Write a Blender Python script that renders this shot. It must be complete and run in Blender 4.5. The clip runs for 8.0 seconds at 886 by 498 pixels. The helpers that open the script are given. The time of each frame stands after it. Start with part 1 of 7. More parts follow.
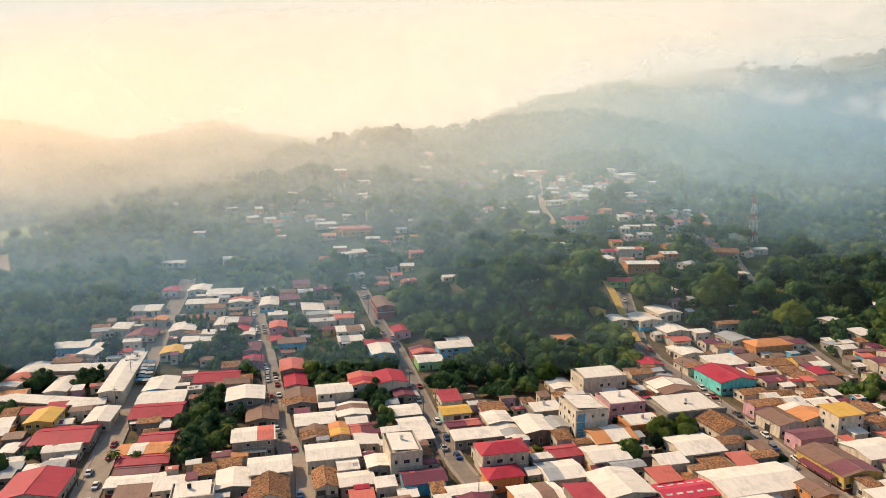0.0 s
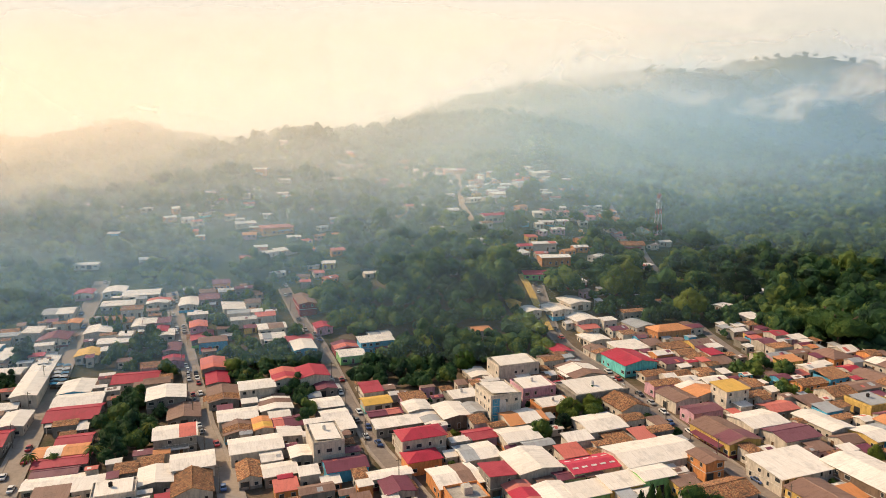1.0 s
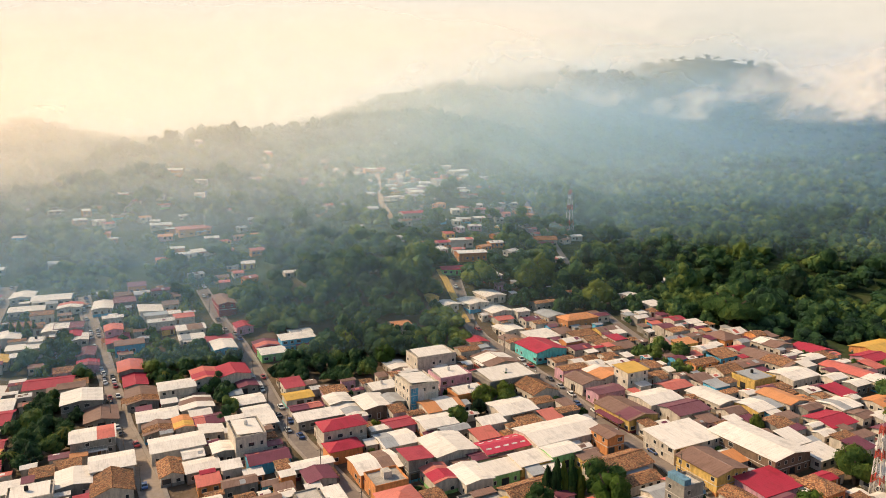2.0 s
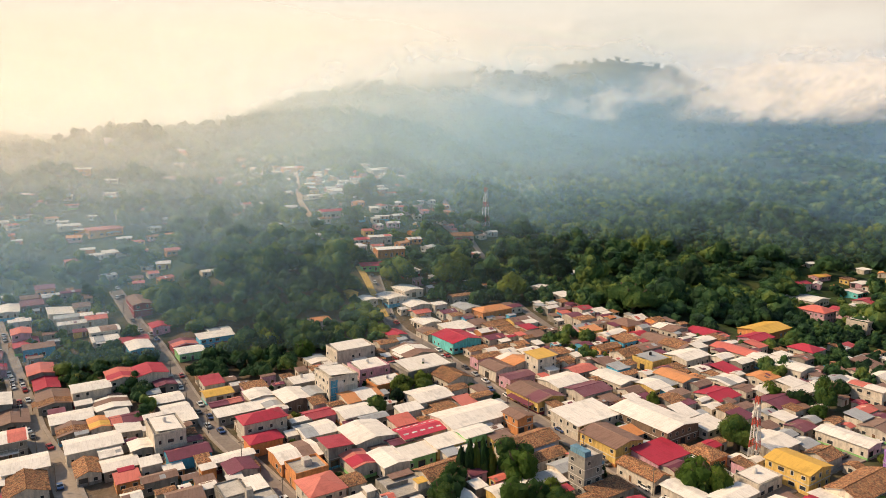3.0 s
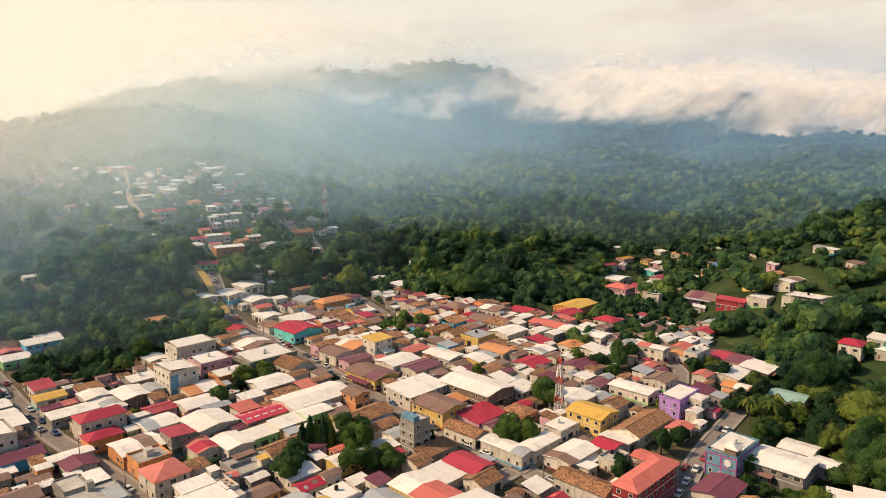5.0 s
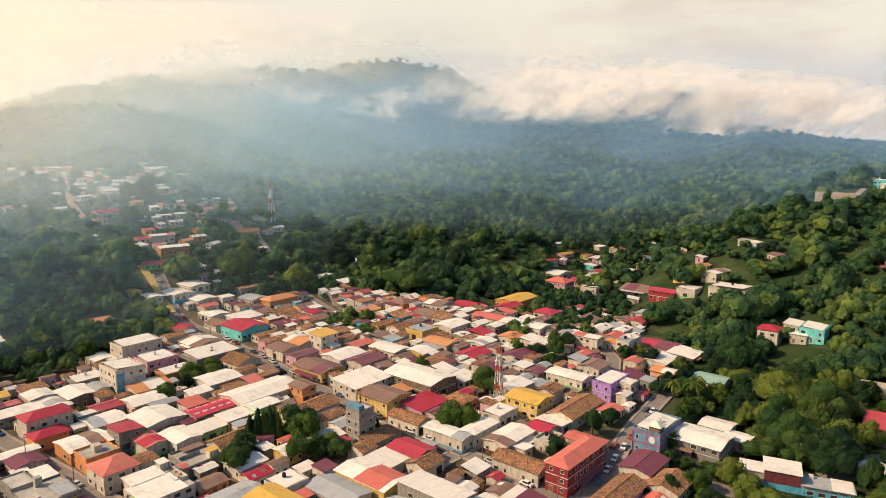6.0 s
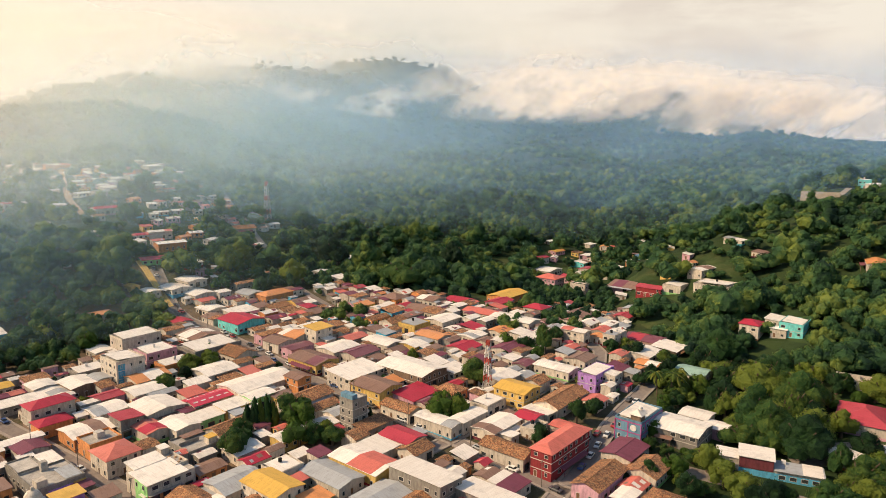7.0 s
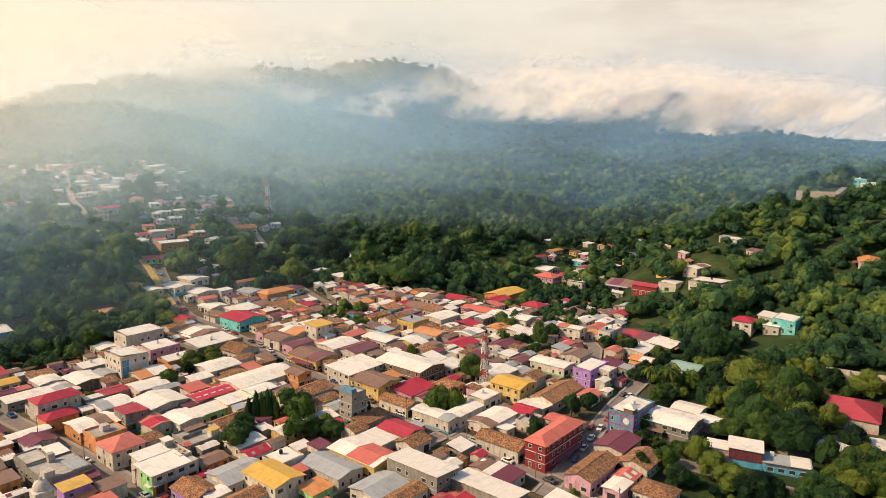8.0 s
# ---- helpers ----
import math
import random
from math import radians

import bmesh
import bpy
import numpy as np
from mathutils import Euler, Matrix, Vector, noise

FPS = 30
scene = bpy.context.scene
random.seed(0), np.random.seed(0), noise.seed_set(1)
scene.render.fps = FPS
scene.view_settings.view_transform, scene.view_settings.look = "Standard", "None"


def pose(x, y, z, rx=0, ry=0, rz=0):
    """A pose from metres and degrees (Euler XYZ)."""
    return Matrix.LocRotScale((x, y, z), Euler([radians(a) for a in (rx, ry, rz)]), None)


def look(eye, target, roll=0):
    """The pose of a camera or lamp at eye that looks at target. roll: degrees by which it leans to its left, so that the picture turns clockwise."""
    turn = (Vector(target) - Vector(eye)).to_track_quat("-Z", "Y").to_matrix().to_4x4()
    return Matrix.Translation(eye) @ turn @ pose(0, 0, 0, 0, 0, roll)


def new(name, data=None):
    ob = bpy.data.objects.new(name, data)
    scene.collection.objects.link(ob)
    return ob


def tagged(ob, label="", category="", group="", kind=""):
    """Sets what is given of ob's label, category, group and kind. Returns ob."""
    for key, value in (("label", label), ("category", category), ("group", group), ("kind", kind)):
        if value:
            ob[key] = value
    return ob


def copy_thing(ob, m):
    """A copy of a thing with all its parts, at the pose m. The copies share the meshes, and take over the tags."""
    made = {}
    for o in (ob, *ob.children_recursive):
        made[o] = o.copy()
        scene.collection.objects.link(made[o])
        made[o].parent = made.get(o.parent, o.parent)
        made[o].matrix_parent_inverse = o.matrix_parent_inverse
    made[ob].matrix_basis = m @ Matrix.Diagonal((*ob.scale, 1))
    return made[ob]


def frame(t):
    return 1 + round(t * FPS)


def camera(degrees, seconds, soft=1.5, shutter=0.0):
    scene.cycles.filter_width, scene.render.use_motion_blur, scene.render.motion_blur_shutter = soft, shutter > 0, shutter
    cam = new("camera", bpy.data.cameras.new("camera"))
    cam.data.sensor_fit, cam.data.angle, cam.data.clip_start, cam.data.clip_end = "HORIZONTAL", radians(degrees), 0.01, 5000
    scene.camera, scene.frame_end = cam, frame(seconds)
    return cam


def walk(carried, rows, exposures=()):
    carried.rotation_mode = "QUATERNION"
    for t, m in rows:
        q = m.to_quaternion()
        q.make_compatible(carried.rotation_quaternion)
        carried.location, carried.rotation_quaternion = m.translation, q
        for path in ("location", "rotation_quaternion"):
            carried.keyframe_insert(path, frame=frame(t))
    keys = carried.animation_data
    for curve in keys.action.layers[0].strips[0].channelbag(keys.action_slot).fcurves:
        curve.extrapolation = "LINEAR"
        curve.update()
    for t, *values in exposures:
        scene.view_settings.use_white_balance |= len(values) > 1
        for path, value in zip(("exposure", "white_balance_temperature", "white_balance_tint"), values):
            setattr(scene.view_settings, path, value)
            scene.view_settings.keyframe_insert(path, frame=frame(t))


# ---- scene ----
cam = camera(64.85, 8.0, soft=0.5)


def turned(x, y, z, yaw, pitch, roll):
    """The flying camera's pose: heading to the left of +y, pitch up and roll in degrees."""
    return pose(x, y, z, 0, 0, yaw) @ pose(0, 0, 0, 90 + pitch) @ pose(0, 0, 0, 0, 0, roll)


walk(cam, [
    (0, turned(0.00, 0.00, 105.00, 0.000, -8.848, -0.073)),
    (0.5, turned(0.86, -4.73, 105.30, -3.094, -8.928, -0.019)),
    (1, turned(1.83, -9.58, 105.33, -6.264, -8.976, -0.015)),
    (1.5, turned(2.68, -14.68, 105.65, -9.398, -9.054, -0.071)),
    (1.7, turned(2.88, -16.67, 105.73, -10.677, -9.055, -0.094)),
    (2.8, turned(2.98, -27.58, 105.76, -17.709, -9.163, -0.129)),
    (3, turned(2.73, -29.67, 105.76, -19.020, -9.170, -0.040)),
    (3.5, turned(2.24, -34.62, 105.72, -22.222, -9.195, -0.030)),
    (4, turned(1.37, -39.79, 105.91, -25.398, -9.242, -0.055)),
    (4.5, turned(0.47, -44.79, 105.80, -28.494, -9.257, -0.072)),
    (5, turned(-0.86, -49.82, 105.90, -31.684, -9.315, -0.039)),
    (5.2, turned(-1.38, -51.80, 106.18, -32.964, -9.399, -0.074)),
    (6.3, turned(-5.54, -62.38, 106.40, -36.227, -9.409, 0.055)),
    (6.5, turned(-6.38, -63.80, 106.50, -36.299, -9.477, 0.135)),
    (7, turned(-8.31, -68.01, 106.70, -36.296, -9.510, 0.189)),
    (7.5, turned(-9.77, -71.28, 106.72, -36.262, -9.500, 0.191)),
    (8, turned(-10.54, -73.27, 106.60, -36.226, -9.468, 0.124)),
], exposures=[(0, 0.0), (8, 0.0)])

# ---- light: a low hazy morning sun ahead and to the left, a pale sky ----
SUN_AZ, SUN_EL = -62.0, 39.0
world = bpy.data.worlds.new("world")
scene.world = world
world.use_nodes = True
wn = world.node_tree.nodes
sky = wn.new("ShaderNodeTexSky")
sky.sky_type, sky.sun_disc = "NISHITA", False
sky.sun_elevation, sky.sun_rotation = radians(SUN_EL), radians(SUN_AZ)
sky.dust_density, sky.air_density = 1.5, 1.4
world.node_tree.links.new(sky.outputs[0], wn["Background"].inputs[0])
wn["Background"].inputs[1].default_value = 0.115

sun = new("sun", bpy.data.lights.new("sun", "SUN"))
sun.data.energy, sun.data.angle, sun.data.color = 5.0, radians(1.2), (1.0, 0.745, 0.465)
sun_way = Vector((math.sin(radians(SUN_AZ)) * math.cos(radians(SUN_EL)),
                  math.cos(radians(SUN_AZ)) * math.cos(radians(SUN_EL)), math.sin(radians(SUN_EL))))
sun.matrix_world = look(sun_way * 3000, (0, 0, 0))


# ---- materials ----
class Mat:
    """A node material, built step by step."""

    def __init__(self, name, rough=0.8, metal=0.0, spec=0.5):
        self.mat = bpy.data.materials.new(name)
        self.mat.use_nodes = True
        self.t = self.mat.node_tree
        self.b = self.t.nodes["Principled BSDF"]
        self.b.inputs["Roughness"].default_value = rough
        self.b.inputs["Metallic"].default_value = metal
        self.b.inputs["Specular IOR Level"].default_value = spec

    def n(self, kind, **sets):
        node = self.t.nodes.new("ShaderNode" + kind)
        for k, v in sets.items():
            node.inputs[k].default_value = v
        return node

    def link(self, a, b):
        self.t.links.new(a, b)
        return self

    def coords(self, stretch=(1, 1, 1)):
        m = self.n("Mapping", Scale=stretch)
        apart = self.t.nodes.new("ShaderNodeVectorMath")
        apart.operation = "MULTIPLY_ADD"
        self.link(self.n("ObjectInfo").outputs["Random"], apart.inputs[0])
        apart.inputs[1].default_value = (73.0, 41.0, 0.0)
        self.link(self.n("TexCoord").outputs["Object"], apart.inputs[2])
        self.link(apart.outputs[0], m.inputs["Vector"])
        return m.outputs[0]

    def luck(self):
        """A random number for each object and each loose piece of it."""
        return self.math("FRACT", self.math("ADD", self.n("ObjectInfo").outputs["Random"], self.n("NewGeometry").outputs["Random Per Island"]))

    def noise(self, scale, detail=4.0, rough=0.6, vec=None):
        node = self.n("TexNoise", Scale=scale, Detail=detail, Roughness=rough)
        self.link(vec if vec else self.coords(), node.inputs["Vector"])
        return node.outputs["Fac"]

    def ramp(self, fac, stops):
        r = self.n("ValToRGB")
        e = r.color_ramp.elements
        while len(e) < len(stops):
            e.new(0.5)
        for el, (p, c) in zip(e, stops):
            el.position, el.color = p, (*c, 1) if len(c) == 3 else c
        self.link(fac, r.inputs[0])
        return r.outputs[0]

    def mix(self, fac, a, b, blend="MIX"):
        m = self.t.nodes.new("ShaderNodeMix")
        m.data_type, m.blend_type = "RGBA", blend
        for sock, v in ((m.inputs[0], fac), (m.inputs[6], a), (m.inputs[7], b)):
            if isinstance(v, (int, float)):
                sock.default_value = v
            elif isinstance(v, tuple):
                sock.default_value = (*v, 1)
            else:
                self.link(v, sock)
        return m.outputs[2]

    def math(self, op, a, b=0.0):
        m = self.t.nodes.new("ShaderNodeMath")
        m.operation = op
        for sock, v in zip(m.inputs, (a, b)):
            if isinstance(v, (int, float)):
                sock.default_value = v
            else:
                self.link(v, sock)
        return m.outputs[0]

    def shade(self, col, amount=0.25, per="Object"):
        """Varies a colour's brightness by the object's or island's random number."""
        src = self.luck() if per == "Object" else self.n("NewGeometry").outputs["Random Per Island"]
        f = self.math("ADD", self.math("MULTIPLY", src, 2 * amount), 1 - amount)
        hsv = self.n("HueSaturation")
        self.link(col, hsv.inputs["Color"]).link(f, hsv.inputs["Value"])
        return hsv.outputs[0]

    def done(self, col, bump=None, depth=0.02, strength=0.5):
        self.link(col, self.b.inputs["Base Color"])
        if bump:
            bn = self.n("Bump", Distance=depth, Strength=strength)
            self.link(bump, bn.inputs["Height"]).link(bn.outputs[0], self.b.inputs["Normal"])
        return self.mat


def metal_roof(name, col, rust):
    """Corrugated sheets in overlapping strips, streaked with rust and dirt down the slope."""
    m = Mat(name, rough=0.6, metal=0.0, spec=0.4)
    streak = m.noise(1.0, 5, 0.7, m.coords((1.3, 0.16, 0.4)))
    patch = m.noise(0.22, 5, 0.65)
    speck = m.noise(1.1, 5, 0.7)
    worn = m.luck()
    old = m.mix(m.ramp(worn, [(0.45, (0, 0, 0)), (1.0, (0.55, 0.55, 0.55))]), col, tuple(c * 0.5 + g for c, g in zip(col, (0.10, 0.085, 0.07))))
    stain = tuple(c * 0.36 + r for c, r in zip(col, (0.07, 0.028, 0.010)))
    c1 = m.mix(m.ramp(streak, [(0.50, (0, 0, 0)), (0.74, (rust, rust, rust))]), old, stain)
    c2 = m.mix(m.ramp(patch, [(0.53, (0, 0, 0)), (0.64, (0.5, 0.5, 0.5))]), c1, tuple(c * 0.62 for c in col))
    c2 = m.mix(m.ramp(speck, [(0.60, (0, 0, 0)), (0.74, (0.8 * rust, 0.8 * rust, 0.8 * rust))]), c2, tuple(c * 0.4 for c in col))
    brick = m.n("TexBrick", Scale=1.0, **{"Mortar Size": 0.025, "Brick Width": 0.95, "Row Height": 2.6})
    m.link(m.coords(), brick.inputs["Vector"])
    brick.inputs["Color1"].default_value, brick.inputs["Color2"].default_value = (1, 1, 1, 1), (0.94, 0.925, 0.91, 1)
    brick.inputs["Mortar"].default_value = (0.80, 0.77, 0.74, 1)
    c3 = m.mix(1.0, c2, brick.outputs["Color"], "MULTIPLY")
    wave = m.n("TexWave", Scale=1.3, Distortion=0.0)
    m.link(m.coords(), wave.inputs["Vector"])
    return m.done(m.shade(c3, 0.10), wave.outputs["Fac"], 0.03, 0.4)


def clay_roof(name):
    m = Mat(name, rough=0.9)
    v = m.n("TexVoronoi", Scale=3.2)
    m.link(m.coords((1.0, 0.8, 0.8)), v.inputs["Vector"])
    tone = m.ramp(m.math("FRACT", m.math("MULTIPLY", v.outputs["Color"], 3.7)),
                  [(0.0, (0.15, 0.065, 0.035)), (0.4, (0.42, 0.17, 0.075)), (0.75, (0.66, 0.34, 0.15)), (1.0, (0.26, 0.16, 0.09))])
    moss = m.mix(m.ramp(m.noise(0.5, 5), [(0.5, (0, 0, 0)), (0.7, (0.75, 0.75, 0.75))]), tone, (0.085, 0.066, 0.045))
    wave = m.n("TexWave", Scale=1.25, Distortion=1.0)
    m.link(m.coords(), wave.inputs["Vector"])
    # shade of the tile hollows put into the colour, in bands along the wave
    hollow_shade = m.mix(m.math("MULTIPLY", wave.outputs["Fac"], 0.45), moss, (0.06, 0.035, 0.025))
    return m.done(m.shade(hollow_shade, 0.2), wave.outputs["Fac"], 0.12, 0.9)


def plaster(name, col):
    m = Mat(name, rough=0.85)
    dirt = m.noise(0.9, 6, 0.7, m.coords((1, 1, 0.35)))
    c = m.mix(m.ramp(dirt, [(0.42, (0, 0, 0)), (0.70, (0.85, 0.85, 0.85))]), col, tuple(v * 0.42 for v in col))
    return m.done(m.shade(c, 0.12), m.noise(6.0, 4), 0.02, 0.4)


def mottled(name, stops, scale, rough=0.9, fine=6.0, depth=0.05, spec=0.3, per=None, amount=0.2):
    m = Mat(name, rough=rough, spec=spec)
    c = m.ramp(m.mix(0.4, m.noise(scale, 5, 0.65), m.noise(scale * 7, 4)), stops)
    if per:
        c = m.shade(c, amount, per)
    return m.done(c, m.noise(fine, 4), depth, 0.6)


def foliage(name, dark, mid, light, per):
    """Leaves: colour differs from tree to tree and from spray to spray; a little light comes through."""
    m = Mat(name, rough=0.62, spec=0.25)
    big, fine = m.noise(0.45, 3, 0.6), m.noise(2.4, 5, 0.75)
    geo = m.n("NewGeometry").outputs["Random Per Island"]
    obj = m.n("ObjectInfo").outputs["Random"]
    base = obj if per == "Object" else m.math("ADD", m.math("ADD", m.math("MULTIPLY", m.noise(0.016, 4, 0.7), 1.5), m.math("MULTIPLY", m.noise(0.085, 1, 0.5), 1.7)), -1.15)
    f = m.math("ADD", m.math("MULTIPLY", base, 0.5), m.math("ADD", m.math("MULTIPLY", geo, 0.14), m.math("ADD", m.math("MULTIPLY", big, 0.25), m.math("MULTIPLY", fine, 0.25))))
    c = m.ramp(f, [(0.32, dark), (0.56, mid), (0.80, light)])
    m.b.inputs["Subsurface Weight"].default_value = 0.0
    out = m.t.nodes["Material Output"]
    tr = m.n("BsdfTranslucent")
    mixer = m.n("MixShader", Fac=0.36)
    m.link(c, tr.inputs["Color"]).link(m.b.outputs[0], mixer.inputs[1]).link(tr.outputs[0], mixer.inputs[2])
    m.link(mixer.outputs[0], out.inputs["Surface"])
    return m.done(c, m.noise(1.3, 7, 0.75), 0.8, 1.0)


ROOF = {
    "w": metal_roof("pale_sheet", (0.90, 0.83, 0.745), 0.34), "r": metal_roof("red_sheet", (0.47, 0.030, 0.062), 0.4),
    "m": metal_roof("maroon_sheet", (0.20, 0.052, 0.085), 0.5), "p": metal_roof("faded_red_sheet", (0.66, 0.17, 0.13), 0.4),
    "o": metal_roof("orange_sheet", (0.72, 0.30, 0.11), 0.4), "y": metal_roof("yellow_sheet", (0.74, 0.45, 0.09), 0.3),
    "k": metal_roof("rusted_sheet", (0.27, 0.16, 0.12), 0.9), "t": metal_roof("grey_sheet", (0.42, 0.44, 0.46), 0.6),
    "g": metal_roof("green_sheet", (0.33, 0.50, 0.42), 0.3), "b": metal_roof("blue_sheet", (0.10, 0.32, 0.66), 0.2),
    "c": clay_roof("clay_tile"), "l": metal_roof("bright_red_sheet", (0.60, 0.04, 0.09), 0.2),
}
ROOF_WORDS = {"w": "pale sheet metal", "r": "red sheet metal", "m": "dark maroon sheet metal", "p": "faded red sheet metal",
              "o": "orange sheet metal", "y": "yellow sheet metal", "k": "rusted brown sheet metal", "t": "grey sheet metal",
              "g": "green sheet metal", "b": "blue sheet metal", "c": "brown clay tile", "l": "bright red sheet metal with skylights"}
WALL = {k: plaster(n + "_plaster", c) for k, n, c in (
    ("w", "cream", (0.62, 0.54, 0.45)), ("p", "pink", (0.60, 0.34, 0.40)), ("b", "blue", (0.10, 0.40, 0.60)),
    ("t", "turquoise", (0.16, 0.58, 0.56)), ("y", "yellow", (0.66, 0.44, 0.13)), ("o", "orange", (0.68, 0.28, 0.10)),
    ("g", "green", (0.30, 0.60, 0.22)), ("u", "purple", (0.42, 0.22, 0.56)), ("r", "dark_red", (0.30, 0.028, 0.034)),
    ("c", "bare_concrete", (0.27, 0.245, 0.215)), ("k", "brown", (0.24, 0.16, 0.11)), ("m", "maroon", (0.18, 0.04, 0.05)),
    ("d", "slate_blue", (0.13, 0.26, 0.36)))}
WALL_WORDS = {"w": "cream", "p": "pink", "b": "blue", "t": "turquoise", "y": "yellow", "o": "orange", "g": "green",
              "u": "purple", "r": "dark red", "c": "bare concrete", "k": "brown", "m": "maroon", "d": "slate blue"}
CONCRETE = mottled("roof_concrete", [(0.3, (0.24, 0.22, 0.20)), (0.55, (0.48, 0.44, 0.39)), (0.8, (0.62, 0.57, 0.50))], 0.35, per="Object")
GLASS = Mat("window_glass", rough=0.12, spec=0.7)
GLASS = GLASS.done(GLASS.mix(GLASS.noise(0.8), (0.02, 0.025, 0.03), (0.06, 0.065, 0.07)))
FRAME = plaster("frame_paint", (0.62, 0.58, 0.52))
DOOR = plaster("door_wood", (0.20, 0.11, 0.06))
ROAD = mottled("worn_road", [(0.3, (0.23, 0.19, 0.155)), (0.55, (0.34, 0.28, 0.23)), (0.8, (0.44, 0.37, 0.31))], 0.12)
ASPHALT = mottled("worn_asphalt", [(0.3, (0.17, 0.14, 0.125)), (0.55, (0.25, 0.21, 0.185)), (0.8, (0.33, 0.28, 0.245))], 0.15)
PAVE = mottled("pavement_concrete", [(0.3, (0.25, 0.21, 0.18)), (0.8, (0.42, 0.365, 0.31))], 0.4)
DIRT = mottled("bare_dirt", [(0.3, (0.32, 0.20, 0.12)), (0.8, (0.55, 0.38, 0.24))], 0.2)
BARK = mottled("bark", [(0.3, (0.07, 0.05, 0.035)), (0.8, (0.18, 0.13, 0.09))], 2.0)
LEAF = [foliage("broad_leaves", (0.009, 0.032, 0.014), (0.046, 0.112, 0.027), (0.19, 0.24, 0.036), "Object"),
        foliage("bright_leaves", (0.022, 0.058, 0.010), (0.070, 0.140, 0.017), (0.18, 0.23, 0.03), "Object")]
WOODS = foliage("forest_leaves", (0.011, 0.038, 0.023), (0.062, 0.144, 0.050), (0.25, 0.31, 0.06), "Island")
PALM = foliage("palm_leaves", (0.03, 0.07, 0.012), (0.10, 0.15, 0.02), (0.25, 0.25, 0.04), "Object")
STEEL_RED = plaster("mast_red", (0.55, 0.09, 0.06))
STEEL_WHITE = plaster("mast_white", (0.72, 0.68, 0.64))
MEADOW = mottled("meadow_grass", [(0.3, (0.14, 0.17, 0.035)), (0.55, (0.28, 0.27, 0.07)), (0.8, (0.42, 0.36, 0.14))], 0.05)
STONE = mottled("rough_stone", [(0.3, (0.28, 0.24, 0.20)), (0.8, (0.50, 0.44, 0.37))], 0.5, fine=3.0, depth=0.2)
MAGENTA = plaster("magenta_paint", (0.45, 0.09, 0.28))
POLE = mottled("pole_wood", [(0.3, (0.12, 0.10, 0.08)), (0.8, (0.25, 0.21, 0.17))], 2.0)
TYRE = mottled("tyre", [(0.3, (0.015, 0.015, 0.015)), (0.8, (0.03, 0.03, 0.03))], 4.0)


def ground_material():
    """Dusty yards in the town, undergrowth and grass on the slopes, pale meadow in the clearings."""
    m = Mat("ground_cover", rough=0.95, spec=0.2)
    yard = m.ramp(m.noise(0.05, 6, 0.7), [(0.35, (0.055, 0.06, 0.025)), (0.5, (0.15, 0.11, 0.075)), (0.7, (0.25, 0.19, 0.135))])
    wild = m.ramp(m.noise(0.03, 6, 0.7), [(0.3, (0.014, 0.026, 0.009)), (0.55, (0.032, 0.05, 0.014)), (0.75, (0.11, 0.10, 0.04))])
    crowns = m.n("TexVoronoi", Scale=0.085)
    m.link(m.coords(), crowns.inputs["Vector"])
    kinds = m.ramp(m.math("FRACT", m.math("MULTIPLY", crowns.outputs["Color"], 5.3)), [(0.0, (0.014, 0.030, 0.012)), (0.5, (0.030, 0.060, 0.020)), (1.0, (0.06, 0.095, 0.03))])
    wild = m.mix(0.35, wild, kinds)
    xyz = m.n("SeparateXYZ")
    m.link(m.n("TexCoord").outputs["Object"], xyz.inputs[0])
    dx = m.math("MULTIPLY", m.math("SUBTRACT", xyz.outputs[0], 35.0), 0.85)
    dy = m.math("SUBTRACT", xyz.outputs[1], 190.0)
    far = m.math("POWER", m.math("ADD", m.math("MULTIPLY", dx, dx), m.math("MULTIPLY", dy, dy)), 0.5)
    edge = m.math("ADD", far, m.math("MULTIPLY", m.noise(0.015, 4), 90.0))
    f = m.ramp(m.math("DIVIDE", edge, 400.0), [(0.44, (0, 0, 0)), (0.58, (1, 1, 1))])
    swell = m.math("MULTIPLY", m.math("MULTIPLY", crowns.outputs["Distance"], -3.5), f)
    relief = m.math("ADD", swell, m.math("MULTIPLY", m.noise(0.8, 6), 0.5))
    return m.done(m.mix(f, yard, wild), relief, 1.0, 0.9)


# ---- helpers for things ----
def part(name, bm, material, parent=None, label=""):
    """Links a bmesh as one mesh object under a thing or a part."""
    me = bpy.data.meshes.new(name)
    bm.to_mesh(me)
    bm.free()
    return placed(name, me, material, parent, label)


def placed(name, me, material, parent=None, label="", m=None):
    if material and not me.materials:
        me.materials.append(material)
    ob = new(name, me)
    if parent:
        ob.parent = parent
    if m is not None:
        ob.matrix_local = m
    return tagged(ob, label)


def box(bm, x0, x1, y0, y1, z0, z1):
    v = [bm.verts.new(p) for p in ((x0, y0, z0), (x1, y0, z0), (x1, y1, z0), (x0, y1, z0),
                                   (x0, y0, z1), (x1, y0, z1), (x1, y1, z1), (x0, y1, z1))]
    for f in ((3, 2, 1, 0), (4, 5, 6, 7), (0, 1, 5, 4), (1, 2, 6, 5), (2, 3, 7, 6), (3, 0, 4, 7)):
        bm.faces.new([v[i] for i in f])
    return bm


